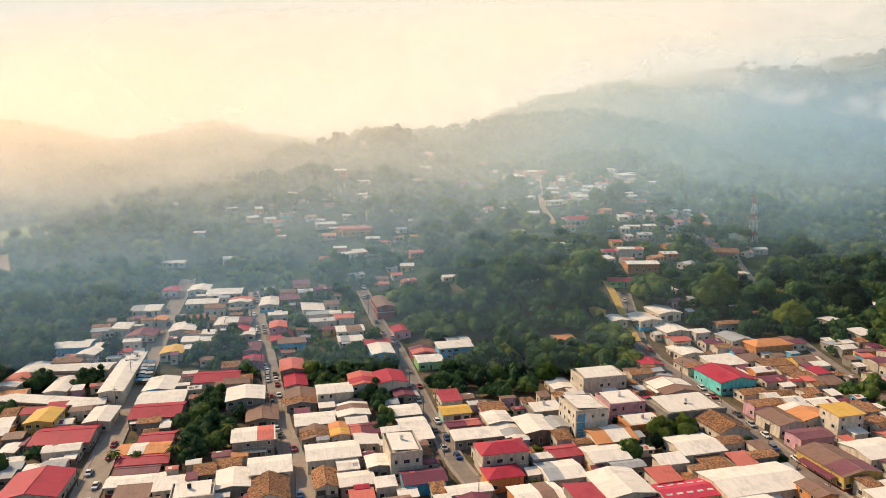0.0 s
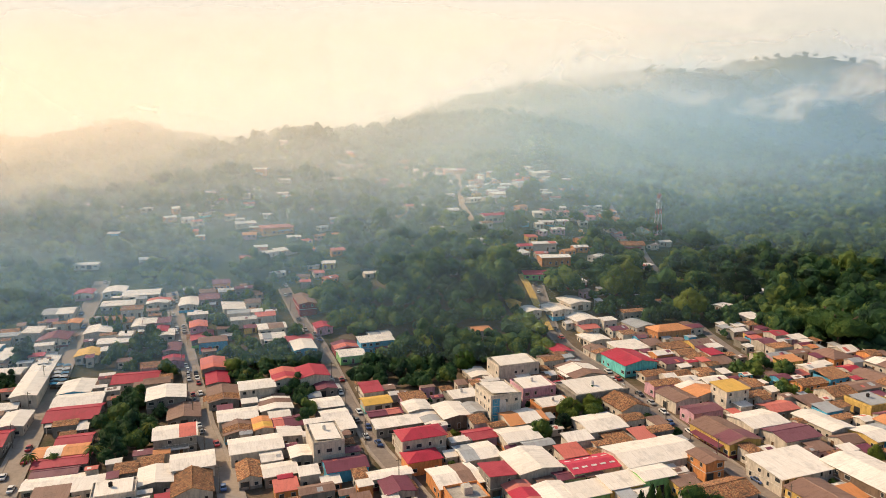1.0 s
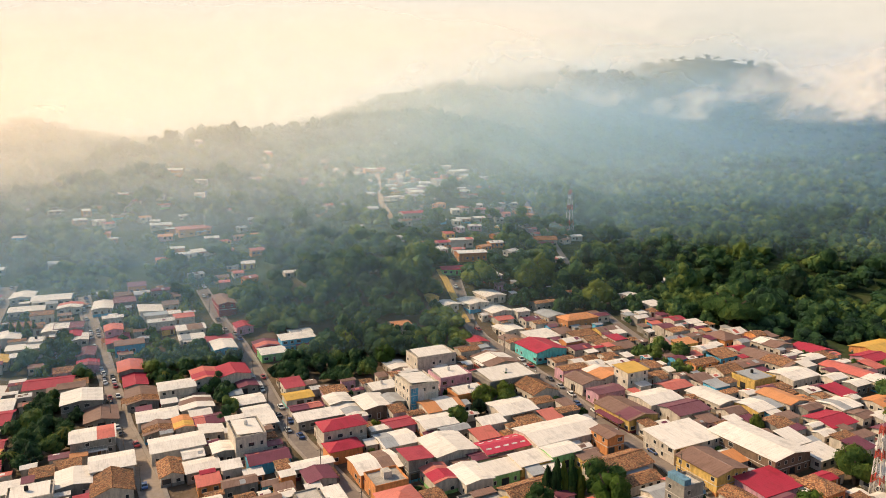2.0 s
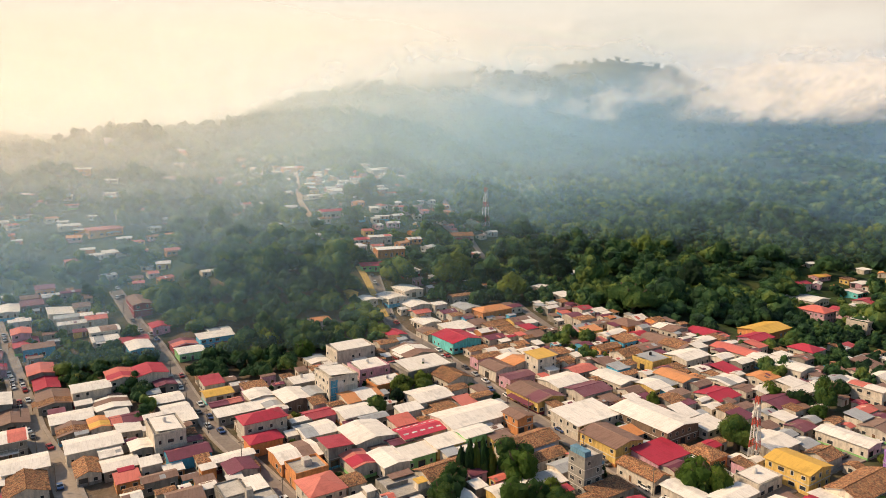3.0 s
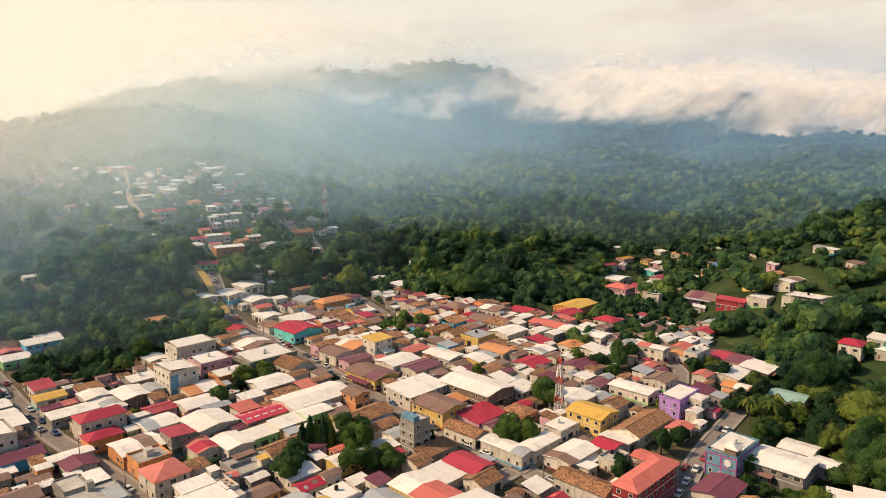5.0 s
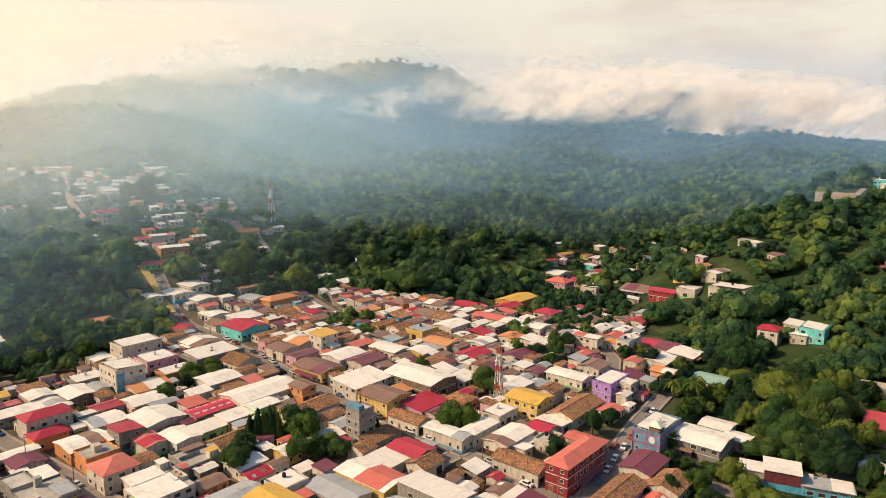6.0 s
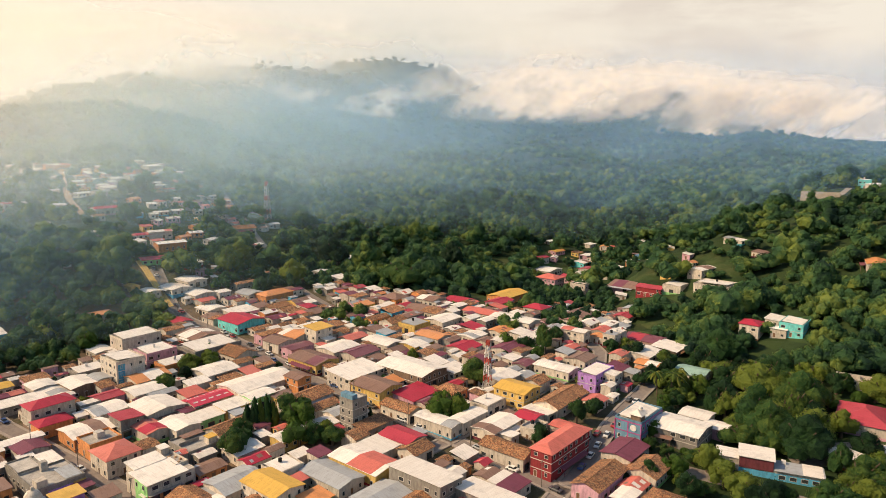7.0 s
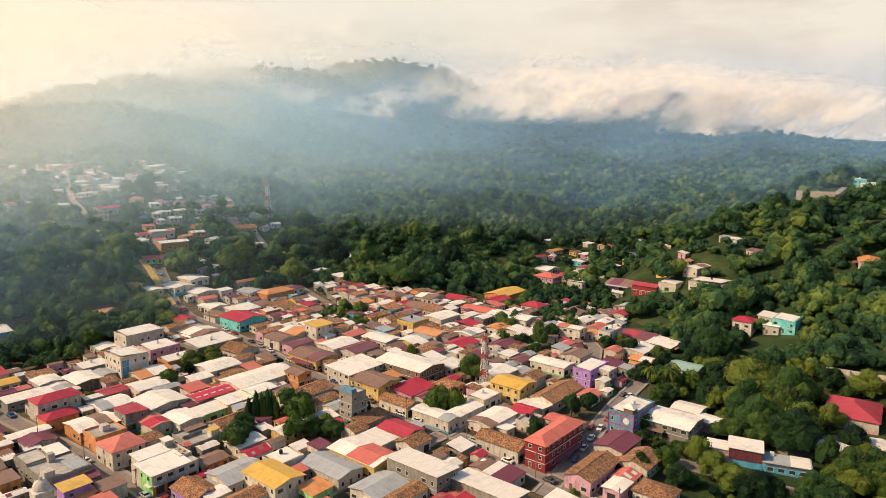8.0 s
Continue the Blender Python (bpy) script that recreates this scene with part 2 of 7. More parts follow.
def rod(bm, a, b, r0, r1=None, sides=6):
    """A tapered rod from a to b."""
    a, b = Vector(a), Vector(b)
    q = (b - a).to_track_quat("Z", "Y")
    rings = []
    for p, r in ((a, r0), (b, r0 if r1 is None else r1)):
        rings.append([bm.verts.new(p + q @ Vector((r * math.cos(k * math.tau / sides), r * math.sin(k * math.tau / sides), 0))) for k in range(sides)])
    for k in range(sides):
        bm.faces.new((rings[0][k], rings[0][(k + 1) % sides], rings[1][(k + 1) % sides], rings[1][k]))
    bm.faces.new(rings[1])
    bm.faces.new(rings[0][::-1])
    return bm


def big_mesh(name, verts, faces, smooth=False):
    """A mesh from arrays of vertices and of triangles or quads."""
    me = bpy.data.meshes.new(name)
    n, k = faces.shape
    me.vertices.add(len(verts))
    me.vertices.foreach_set("co", np.ascontiguousarray(verts, dtype=np.float32).ravel())
    me.loops.add(n * k)
    me.loops.foreach_set("vertex_index", np.ascontiguousarray(faces, dtype=np.int32).ravel())
    me.polygons.add(n)
    me.polygons.foreach_set("loop_start", np.arange(0, n * k, k, dtype=np.int32))
    me.polygons.foreach_set("use_smooth", [smooth] * n)
    me.update(calc_edges=True)
    return me


# ---- the lie of the land: height by heading (degrees from +y) and distance ----
LAND = {}


def slope(heading, *steps):
    LAND[heading] = steps


slope(-60, (300, -6), (1000, 15), (2500, 90), (4600, 120))
slope(-35, (300, 3), (650, 22), (1100, 45), (1800, 160), (3000, 190), (4600, 190))
slope(-26, (300, 6), (420, 22), (520, 48), (800, 42), (1500, 92), (3000, 100), (4600, 110))
slope(-18, (300, 8), (420, 25), (520, 50), (850, 92), (1050, 118), (2000, 100), (4600, 110))
slope(-10, (300, 11), (380, 24), (470, 42), (560, 74), (640, 94), (1200, 80), (4600, 110))
slope(-4, (300, 12), (400, 30), (470, 42), (600, 78), (660, 108), (1200, 90), (4600, 110))
slope(2, (300, 12), (345, 31), (450, 42), (660, 66), (800, 98), (900, 116), (1500, 95), (4600, 120))
slope(8, (300, 13), (340, 30), (420, 50), (600, 68), (800, 94), (1050, 158), (1600, 140), (4600, 140))
slope(14, (300, 13), (350, 30), (480, 56), (620, 75), (850, 104), (1250, 203), (2000, 180), (4600, 160))
slope(20, (300, 13), (380, 34), (530, 47), (700, 58), (1000, 110), (1500, 230), (2200, 210), (4600, 180))
slope(24, (300, 13), (510, 37), (760, 49), (1060, 98), (1530, 231), (2100, 236), (4600, 190))
slope(28, (300, 13), (500, 30), (800, 43), (1100, 88), (1550, 225), (2150, 300), (4600, 200))
slope(34, (300, 13), (500, 25), (800, 40), (1250, 64), (1700, 190), (2170, 324), (3000, 300), (4600, 200))
slope(37.4, (300, 13), (470, 22), (750, 38), (1100, 60), (1300, 63), (1750, 180), (2200, 308), (4600, 200))
slope(40.5, (300, 14), (450, 18), (700, 35), (955, 54), (1300, 60), (1800, 170), (2250, 236), (4600, 200))
slope(46, (300, 12), (450, 10), (600, 28), (700, 44), (950, 45), (1400, 80), (2000, 170), (2500, 258), (4600, 200))
slope(49, (300, 11), (450, 8), (600, 26), (700, 36), (1000, 45), (1500, 82), (2000, 160), (2500, 284), (4600, 200))
slope(52, (300, 10), (450, 5), (700, 24), (1100, 45), (1800, 85), (2700, 232), (4600, 200))
slope(55.4, (300, 8), (440, 8), (740, 29), (1100, 47), (1800, 100), (2700, 268), (4600, 200))
slope(57, (300, 8), (440, 9), (740, 30), (1100, 48), (1800, 96), (2700, 205), (4600, 180))
slope(60, (300, 7), (360, 14), (415, 27), (500, 20), (750, 35), (1100, 50), (1800, 92), (2500, 128), (4600, 120))
slope(66, (280, 6), (360, 24), (437, 45), (560, 38), (800, 48), (1300, 58), (1850, 88), (2600, 75), (4600, 70))
slope(71, (260, 5), (340, 20), (430, 43), (500, 58), (660, 66), (900, 58), (1700, 68), (4600, 60))
slope(78, (250, 5), (320, 22), (420, 46), (520, 58), (800, 70), (1700, 72), (4600, 60))
slope(100, (240, 6), (400, 40), (700, 60), (4600, 60))
HEADINGS = sorted(LAND)


def rolling(x, y):
    return noise.fractal(Vector((x * 0.004, y * 0.004, 0.0)), 1.0, 2.1, 4)


def height(x, y):
    """The ground's height: a gently rising town floor that passes into the hills."""
    r, az = math.hypot(x, y), math.degrees(math.atan2(x, y))
    floor = 0.0273 * x + 0.0434 * y - 2.0

    def along(heading):
        steps = LAND[heading]
        if r <= steps[0][0]:
            return floor
        for (r0, z0), (r1, z1) in zip(steps, steps[1:]):
            if r <= r1:
                return z0 + (z1 - z0) * (r - r0) / (r1 - r0)
        return steps[-1][1]
    if az < HEADINGS[0] or az > HEADINGS[-1] or y < -60:
        gap = min(abs(az - HEADINGS[0]), abs(az - HEADINGS[-1])) / 60.0
        edge = along(HEADINGS[0] if az < HEADINGS[0] else HEADINGS[-1])
        return edge + (min(floor, 30) - edge) * min(1.0, gap)
    for a, b in zip(HEADINGS, HEADINGS[1:]):
        if a <= az <= b:
            u = (az - a) / (b - a)
            z = along(a) * (1 - u) + along(b) * u
            return z + rolling(x, y) * (min(18.0, max(0.0, (r - 520.0) * 0.03)) + max(0.0, 26.0 - abs(r - 1250.0) * 0.045))
    return floor


def build_ground():
    headings = [k * 1.5 - 180 for k in range(241)]
    rings = [0.5, 40, 80, 120, 160, 200, 230, 255, 275, 300] + [300 * (15.3 ** (k / 90)) for k in range(1, 91)]
    verts = []
    for r in rings:
        for a in headings[:-1]:
            x, y = r * math.sin(radians(a)), r * math.cos(radians(a))
            verts.append((x, y, height(x, y)))
    n = len(headings) - 1
    faces = []
    for i in range(len(rings) - 1):
        for j in range(n):
            faces.append((i * n + j, (i + 1) * n + j, (i + 1) * n + (j + 1) % n, i * n + (j + 1) % n))
    me = big_mesh("ground", np.array(verts), np.array(faces)[:, ::-1])
    me.polygons.foreach_set("use_smooth", [True] * len(me.polygons))
    ob = placed("ground", me, ground_material())
    tagged(ob, "dusty town ground rising into wooded green hills", "ground", kind="structure")


build_ground()


# ---- sky and haze ----
def build_backdrop():
    """A pale morning sky far behind the hills: cream towards the sun, peach away from it, with low cloud."""
    m = Mat("sky_glow")
    co = m.n("TexCoord").outputs["Object"]
    xyz = m.n("SeparateXYZ")
    m.link(co, xyz.inputs[0])
    side = m.math("DIVIDE", m.math("ADD", xyz.outputs[0], 2500.0), 6500.0)
    col = m.ramp(side, [(0.0, (0.89, 0.83, 0.72)), (0.35, (0.90, 0.84, 0.73)), (0.62, (0.91, 0.80, 0.67)), (0.9, (0.92, 0.77, 0.64))])
    up = m.ramp(m.math("DIVIDE", xyz.outputs[2], 1200.0), [(0.0, (0.0, 0.0, 0.0)), (0.6, (0.6, 0.6, 0.6))])
    col = m.mix(up, col, (0.91, 0.87, 0.75))
    cloud = m.noise(1.0, 6, 0.6, m.coords((0.0009, 0.0009, 0.0035)))
    east = m.ramp(m.math("DIVIDE", xyz.outputs[0], 4000.0), [(0.45, (0, 0, 0)), (0.9, (1, 1, 1))])
    fac = m.math("MULTIPLY", m.ramp(cloud, [(0.50, (0, 0, 0)), (0.66, (0.38, 0.38, 0.38))]), east)
    col = m.mix(fac, col, (0.60, 0.50, 0.44))
    em = m.n("Emission", Strength=1.0)
    m.link(col, em.inputs[0]).link(em.outputs[0], m.t.nodes["Material Output"].inputs["Surface"])
    verts, faces = [], []
    steps = 48
    for k in range(steps + 1):
        a = radians(-75 + 180 * k / steps)
        for z in (-60, 600, 1900):
            verts.append((4550 * math.sin(a), 4550 * math.cos(a), z))
    for k in range(steps):
        for j in range(2):
            faces.append((k * 3 + j, k * 3 + j + 1, k * 3 + j + 4, k * 3 + j + 3))
    ob = placed("backdrop_sky", big_mesh("backdrop_sky", np.array(verts, float), np.array(faces)), m.mat)
    tagged(ob, "pale cream morning sky with low peach cloud", "sky", kind="structure")


build_backdrop()


def mist(far, turn, x0, x1, z0, z1, dense, haze_tints, lumps, bite=0.35, top=0.35, foot=0.3, lean=0.8, wisp=(0.30, 0.60), fade=(0.6, 1.0)):
    """A curtain of mist across the valley, leaning towards the sun's side; it lets most light through. Its tint carries
    the haze's airlight as colour.
    far: its distance from the town's south end, turn: the heading it lies across."""
    m = Mat("tinted_mist")
    xyz = m.n("SeparateXYZ")
    m.link(m.n("TexCoord").outputs["Object"], xyz.inputs[0])
    tall = m.math("DIVIDE", m.math("SUBTRACT", xyz.outputs[2], float(z0)), float(z1 - z0))
    place = m.n("Mapping", Scale=(1.0 / lumps, 1.0 / lumps, 1.5 / lumps), Location=(far * 0.37, far * 0.11, 0))
    m.link(m.n("TexCoord").outputs["Object"], place.inputs["Vector"])
    wisps = m.noise(1.0, 6, 0.6, place.outputs[0])
    uneven = m.math("ADD", tall, m.math("MULTIPLY", m.math("SUBTRACT", wisps, 0.5), 0.8))
    shape = m.ramp(uneven, [(0.0, (0, 0, 0)), (foot, (1, 1, 1)), (1 - top, (1, 1, 1)), (0.97, (0, 0, 0))])
    span = m.math("DIVIDE", m.math("SUBTRACT", xyz.outputs[0], float(x0)), float(x1 - x0))
    ends = m.ramp(span, [(0.0, (0, 0, 0)), (0.15, (1, 1, 1)), (fade[0], (1, 1, 1)), (fade[1], (0, 0, 0))])
    patchy = m.ramp(wisps, [(wisp[0], (bite, bite, bite)), (wisp[1], (1, 1, 1))])
    patchy = m.math("MULTIPLY", patchy, m.ramp(tall, [(0.0, (0, 0, 0)), (0.12, (1, 1, 1)), (0.8, (1, 1, 1)), (0.98, (0, 0, 0))]))
    thick = m.math("MULTIPLY", m.math("MULTIPLY", shape, ends), m.math("MULTIPLY", patchy, dense))
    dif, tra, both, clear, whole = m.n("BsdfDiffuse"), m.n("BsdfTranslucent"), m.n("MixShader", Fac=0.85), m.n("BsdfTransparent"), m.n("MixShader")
    # airlight put into the colour: one tint low down, two across the upper part
    upper = m.ramp(span, [(0.35, haze_tints[1]), (0.75, haze_tints[2])])
    tone = m.mix(m.ramp(tall, [(0.10, (0, 0, 0)), (0.38, (1, 1, 1))]), m.ramp(span, [(0.0, haze_tints[0]), (1.0, haze_tints[0])]), upper)
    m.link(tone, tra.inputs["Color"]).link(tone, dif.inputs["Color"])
    m.link(dif.outputs[0], both.inputs[1]).link(tra.outputs[0], both.inputs[2])
    m.link(thick, whole.inputs[0]).link(clear.outputs[0], whole.inputs[1]).link(both.outputs[0], whole.inputs[2])
    m.link(whole.outputs[0], m.t.nodes["Material Output"].inputs["Surface"])
    verts, faces = [], []
    steps = 24
    for k in range(steps + 1):
        x = x0 + (x1 - x0) * k / steps
        for j in range(4):
            z = z0 + (z1 - z0) * j / 3
            verts.append((x, far * 0.02 * math.sin(far + x * 0.006) - lean * (z - z0), z))
    for k in range(steps):
        for j in range(3):
            faces.append((k * 4 + j, k * 4 + j + 1, k * 4 + j + 5, k * 4 + j + 4))
    ob = placed("mist", big_mesh("mist", np.array(verts, float), np.array(faces), True), m.mat)
    ob.matrix_world = pose(0, 0, 0, 0, 0, -turn) @ pose(0, far, 0)
    tagged(ob, "thin drifting morning mist and airlight-tinted haze over the wooded slopes", "mist", "mist drifts", "stuff")


CLOUD = (1.0, 0.90, 0.77)
# curtain tints that imitate airlight: cream towards the sun, blue in the low distance
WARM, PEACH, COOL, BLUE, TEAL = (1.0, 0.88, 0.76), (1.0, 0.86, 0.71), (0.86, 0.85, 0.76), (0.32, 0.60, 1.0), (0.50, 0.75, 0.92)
scene.cycles.transparent_max_bounces = 32
# the thin veil that begins behind the town
mist(292, 8, -500, 120, -12, 120, 0.032, (TEAL, TEAL, TEAL), 90, 0.8, foot=0.14, fade=(0.8, 1.0))
mist(325, 12, -500, 120, -8, 125, 0.045, (TEAL, TEAL, TEAL), 90, 0.8, foot=0.14, fade=(0.8, 1.0))
# the low veil over the near slopes, airlight in its tints, thickest on the sun's side
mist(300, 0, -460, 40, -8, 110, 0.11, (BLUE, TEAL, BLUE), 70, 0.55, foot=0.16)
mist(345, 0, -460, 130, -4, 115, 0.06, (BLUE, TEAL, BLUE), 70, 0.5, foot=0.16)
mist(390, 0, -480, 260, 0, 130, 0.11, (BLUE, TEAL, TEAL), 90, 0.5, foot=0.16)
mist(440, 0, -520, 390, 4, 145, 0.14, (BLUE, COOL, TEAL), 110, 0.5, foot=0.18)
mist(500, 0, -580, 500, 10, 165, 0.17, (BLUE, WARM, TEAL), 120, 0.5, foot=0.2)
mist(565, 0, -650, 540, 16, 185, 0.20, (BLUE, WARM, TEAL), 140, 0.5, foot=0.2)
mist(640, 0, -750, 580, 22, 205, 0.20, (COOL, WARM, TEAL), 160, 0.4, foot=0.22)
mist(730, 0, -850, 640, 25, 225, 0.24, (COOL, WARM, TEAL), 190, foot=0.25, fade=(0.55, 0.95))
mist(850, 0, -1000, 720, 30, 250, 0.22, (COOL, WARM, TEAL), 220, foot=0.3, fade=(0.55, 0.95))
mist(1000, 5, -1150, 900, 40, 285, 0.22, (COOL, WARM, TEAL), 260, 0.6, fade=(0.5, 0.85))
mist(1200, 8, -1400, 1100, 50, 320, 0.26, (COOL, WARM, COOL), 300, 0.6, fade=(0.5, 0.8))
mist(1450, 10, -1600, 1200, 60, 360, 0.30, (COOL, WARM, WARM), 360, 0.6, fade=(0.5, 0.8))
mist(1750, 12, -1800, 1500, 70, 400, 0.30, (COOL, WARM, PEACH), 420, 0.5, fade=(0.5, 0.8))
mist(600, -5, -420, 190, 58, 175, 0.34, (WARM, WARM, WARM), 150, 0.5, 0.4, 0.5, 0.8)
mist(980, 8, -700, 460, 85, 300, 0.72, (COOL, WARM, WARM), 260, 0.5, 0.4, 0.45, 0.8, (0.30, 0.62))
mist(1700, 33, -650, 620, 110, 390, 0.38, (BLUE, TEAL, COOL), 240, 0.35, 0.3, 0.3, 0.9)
# the blue distance of the side valley: airlight coloured into the curtains
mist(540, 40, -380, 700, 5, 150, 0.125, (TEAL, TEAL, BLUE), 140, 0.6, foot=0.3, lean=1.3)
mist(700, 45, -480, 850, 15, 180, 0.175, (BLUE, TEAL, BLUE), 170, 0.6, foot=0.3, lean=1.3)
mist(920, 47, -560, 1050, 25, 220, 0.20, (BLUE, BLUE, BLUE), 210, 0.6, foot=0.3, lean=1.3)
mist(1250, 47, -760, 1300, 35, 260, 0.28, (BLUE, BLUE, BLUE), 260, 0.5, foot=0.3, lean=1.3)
# cloud lying along the crest and filling the far valley
mist(1420, 28, -560, 520, 128, 262, 0.95, (CLOUD, CLOUD, CLOUD), 125, 0.0, 0.45, 0.35, 0.9, (0.42, 0.62), (0.8, 1.0))
mist(1150, 5, 660, 2000, 122, 255, 1.0, (CLOUD, CLOUD, CLOUD), 120, 0.0, 0.3, 0.3, 1.1, (0.36, 0.54), (0.8, 1.0))
mist(1260, 5, 800, 2300, 128, 300, 1.0, (CLOUD, CLOUD, CLOUD), 170, 0.0, 0.3, 0.3, 1.0, (0.36, 0.54), (0.8, 1.0))
mist(1150, 5, 1250, 3000, 74, 260, 1.0, (CLOUD, CLOUD, CLOUD), 150, 0.1, 0.3, 0.25, 1.0, (0.33, 0.52), (0.9, 1.0))


# ---- streets ----
STREETS = []


def along_line(points, step):
    """Points every step metres on a line through the given ones, with the heading there."""
    out, left = [], 0.0
    for (ax, ay), (bx, by) in zip(points, points[1:]):
        ln = math.hypot(bx - ax, by - ay)
        s = left
        while s < ln:
            out.append((ax + (bx - ax) * s / ln, ay + (by - ay) * s / ln, math.atan2(by - ay, bx - ax)))
            s += step
        left = s - ln
    return out


def ribbon(name, line, a, b, lift, thick, material, label, category):
    """A strip between the offsets a and b from a street's middle line, with a real edge."""
    verts, faces = [], []
    for x, y, h in line:
        nx, ny = -math.sin(h), math.cos(h)
        for off, dz in ((a, -thick), (a, 0), (b, 0), (b, -thick)):
            px, py = x + nx * off, y + ny * off
            verts.append((px, py, height(px, py) + lift + dz))
    for i in range(len(line) - 1):
        for j in range(3):
            faces.append((i * 4 + j, i * 4 + j + 1, i * 4 + j + 5, i * 4 + j + 4))
    me = big_mesh(name, np.array(verts), np.array(faces)[:, ::-1])
    return tagged(placed(name, me, material), label, category, kind="structure")


def street(points, width, pave=1.3, material=None):
    STREETS.append((points, width / 2 + pave))
    line = along_line(points, 4.0)
    ribbon("road", line, -width / 2, width / 2, 0.25, 0.6, material or ROAD, "worn pale town street", "road")
    if pave:
        for s in (-1, 1):
            a, b = sorted((s * width / 2, s * (width / 2 + pave)))
            ribbon("pavement", line, a, b, 0.42, 0.7, PAVE, "raised concrete pavement along the street", "pavement")


def street_gap(x, y):
    """The distance to the nearest street's edge."""
    best = 1e9
    for points, half in STREETS:
        for (ax, ay), (bx, by) in zip(points, points[1:]):
            dx, dy = bx - ax, by - ay
            u = min(1, max(0, ((x - ax) * dx + (y - ay) * dy) / (dx * dx + dy * dy)))
            best = min(best, math.hypot(x - ax - u * dx, y - ay - u * dy) - half)
    return best


WEST_STREET = [(-92, 140), (-106, 198), (-122, 262), (-139, 345), (-148, 398)]
MARKET_STREET = [(-22, 130), (-40, 188), (-56, 229), (-73, 283), (-89, 329), (-106, 378)]
CHURCH_STREET = [(38, 100), (30, 130), (16, 170), (4, 202), (-6, 240), (-18, 295), (-30, 325), (-45, 375)]
PLAZA_STREET = [(134, 40), (124, 102), (115, 142), (108, 176), (101, 225), (96, 257), (87, 297), (90, 340)]
street(WEST_STREET, 6.0)
street(MARKET_STREET, 5.0)
street(CHURCH_STREET, 4.6, 1.0, ASPHALT)
street(PLAZA_STREET, 4.6, 1.0, ASPHALT)
street([(122, 59.5), (150, 70), (172, 81), (187, 87), (216, 97)], 4.6, 1.0, ASPHALT)
street([(36, 88), (80, 99), (122, 106), (153, 113), (176, 118), (200, 121), (216, 124), (226, 132), (232, 144)], 4.4, 1.0, ASPHALT)
street([(159, 262), (159, 290), (160, 315), (172, 366), (178, 411), (194, 507), (212, 587)], 4.4, 0.0, ASPHALT)
street([(71, 440), (71, 495), (86, 634)], 4.0, 0.0, DIRT)
street([(-330, 520), (-300, 470), (-275, 430)], 6.0, 0.0, DIRT)
street([(168, 52), (177, 31), (183, 16.5), (192, -8)], 6.0, 0.0, ASPHALT)
street([(201, 32), (212, 26), (224, 28), (234, 18)], 7.0, 0.0, ASPHALT)
street([(505, 178), (540, 176), (585, 190)], 4.0, 0.0)

ribbon("stepped_path", along_line([(86, 299), (85, 325), (84, 353)], 2.0), -1.7, 1.7, 0.55, 0.6, WALL["y"], "yellow painted stepped path climbing the slope", "path")

# ---- houses ----
RECTS, HOUSES = [], []


def rect_hit(x, y, w, d, rot, room=0.0):
    """Whether a plot would run into a house that already stands."""
    c, s = math.cos(radians(rot)), math.sin(radians(rot))
    for hx, hy, hw, hd, hr in RECTS:
        if math.hypot(x - hx, y - hy) > (w + d + hw + hd) / 2 + room:
            continue
        dx, dy = x - hx, y - hy
        u, v = abs(dx * c + dy * s), abs(-dx * s + dy * c)
        if u < (w + hw) / 2 + room and v < (d + hd) / 2 + room:
            return True
    return False


def ring_mesh(name, w, h, t, out, material):
    """A frame round an opening in the xz plane, standing proud towards -y."""
    bm = bmesh.new()
    rings = []
    for yy in (0.04, out):
        rings.append([bm.verts.new((x, yy, z)) for x, z in ((-w / 2, 0), (w / 2, 0), (w / 2, h), (-w / 2, h))])
        rings.append([bm.verts.new((x, yy, z)) for x, z in ((-w / 2 + t, t), (w / 2 - t, t), (w / 2 - t, h - t), (-w / 2 + t, h - t))])
    a, b, c, d = rings
    for i in range(4):
        j = (i + 1) % 4
        for p, q in ((a, c), (c, d), (d, b), (b, a)):
            bm.faces.new((p[i], p[j], q[j], q[i]))
    bmesh.ops.recalc_face_normals(bm, faces=bm.faces)
    me = bpy.data.meshes.new(name)
    bm.to_mesh(me)
    bm.free()
    me.materials.append(material)
    return me


def pane_mesh(name, w, h, t, material):
    me = bpy.data.meshes.new(name)
    bm = box(bmesh.new(), -w / 2 + t, w / 2 - t, -0.02, 0.05, t, h - t)
    bm.to_mesh(me)
    bm.free()
    me.materials.append(material)
    return me


WINDOWS = [(ring_mesh("window", w, h, 0.10, -0.07, FRAME), pane_mesh("pane", w, h, 0.10, GLASS)) for w, h in ((1.3, 1.2), (1.0, 1.4), (1.9, 1.3))]
DOORS = [(ring_mesh("door", 1.2, 2.2, 0.12, -0.07, FRAME), pane_mesh("leaf", 1.2, 2.2, 0.12, DOOR)),
         (ring_mesh("door", 2.5, 2.5, 0.12, -0.07, DOOR), pane_mesh("leaf", 2.5, 2.5, 0.12, GLASS))]


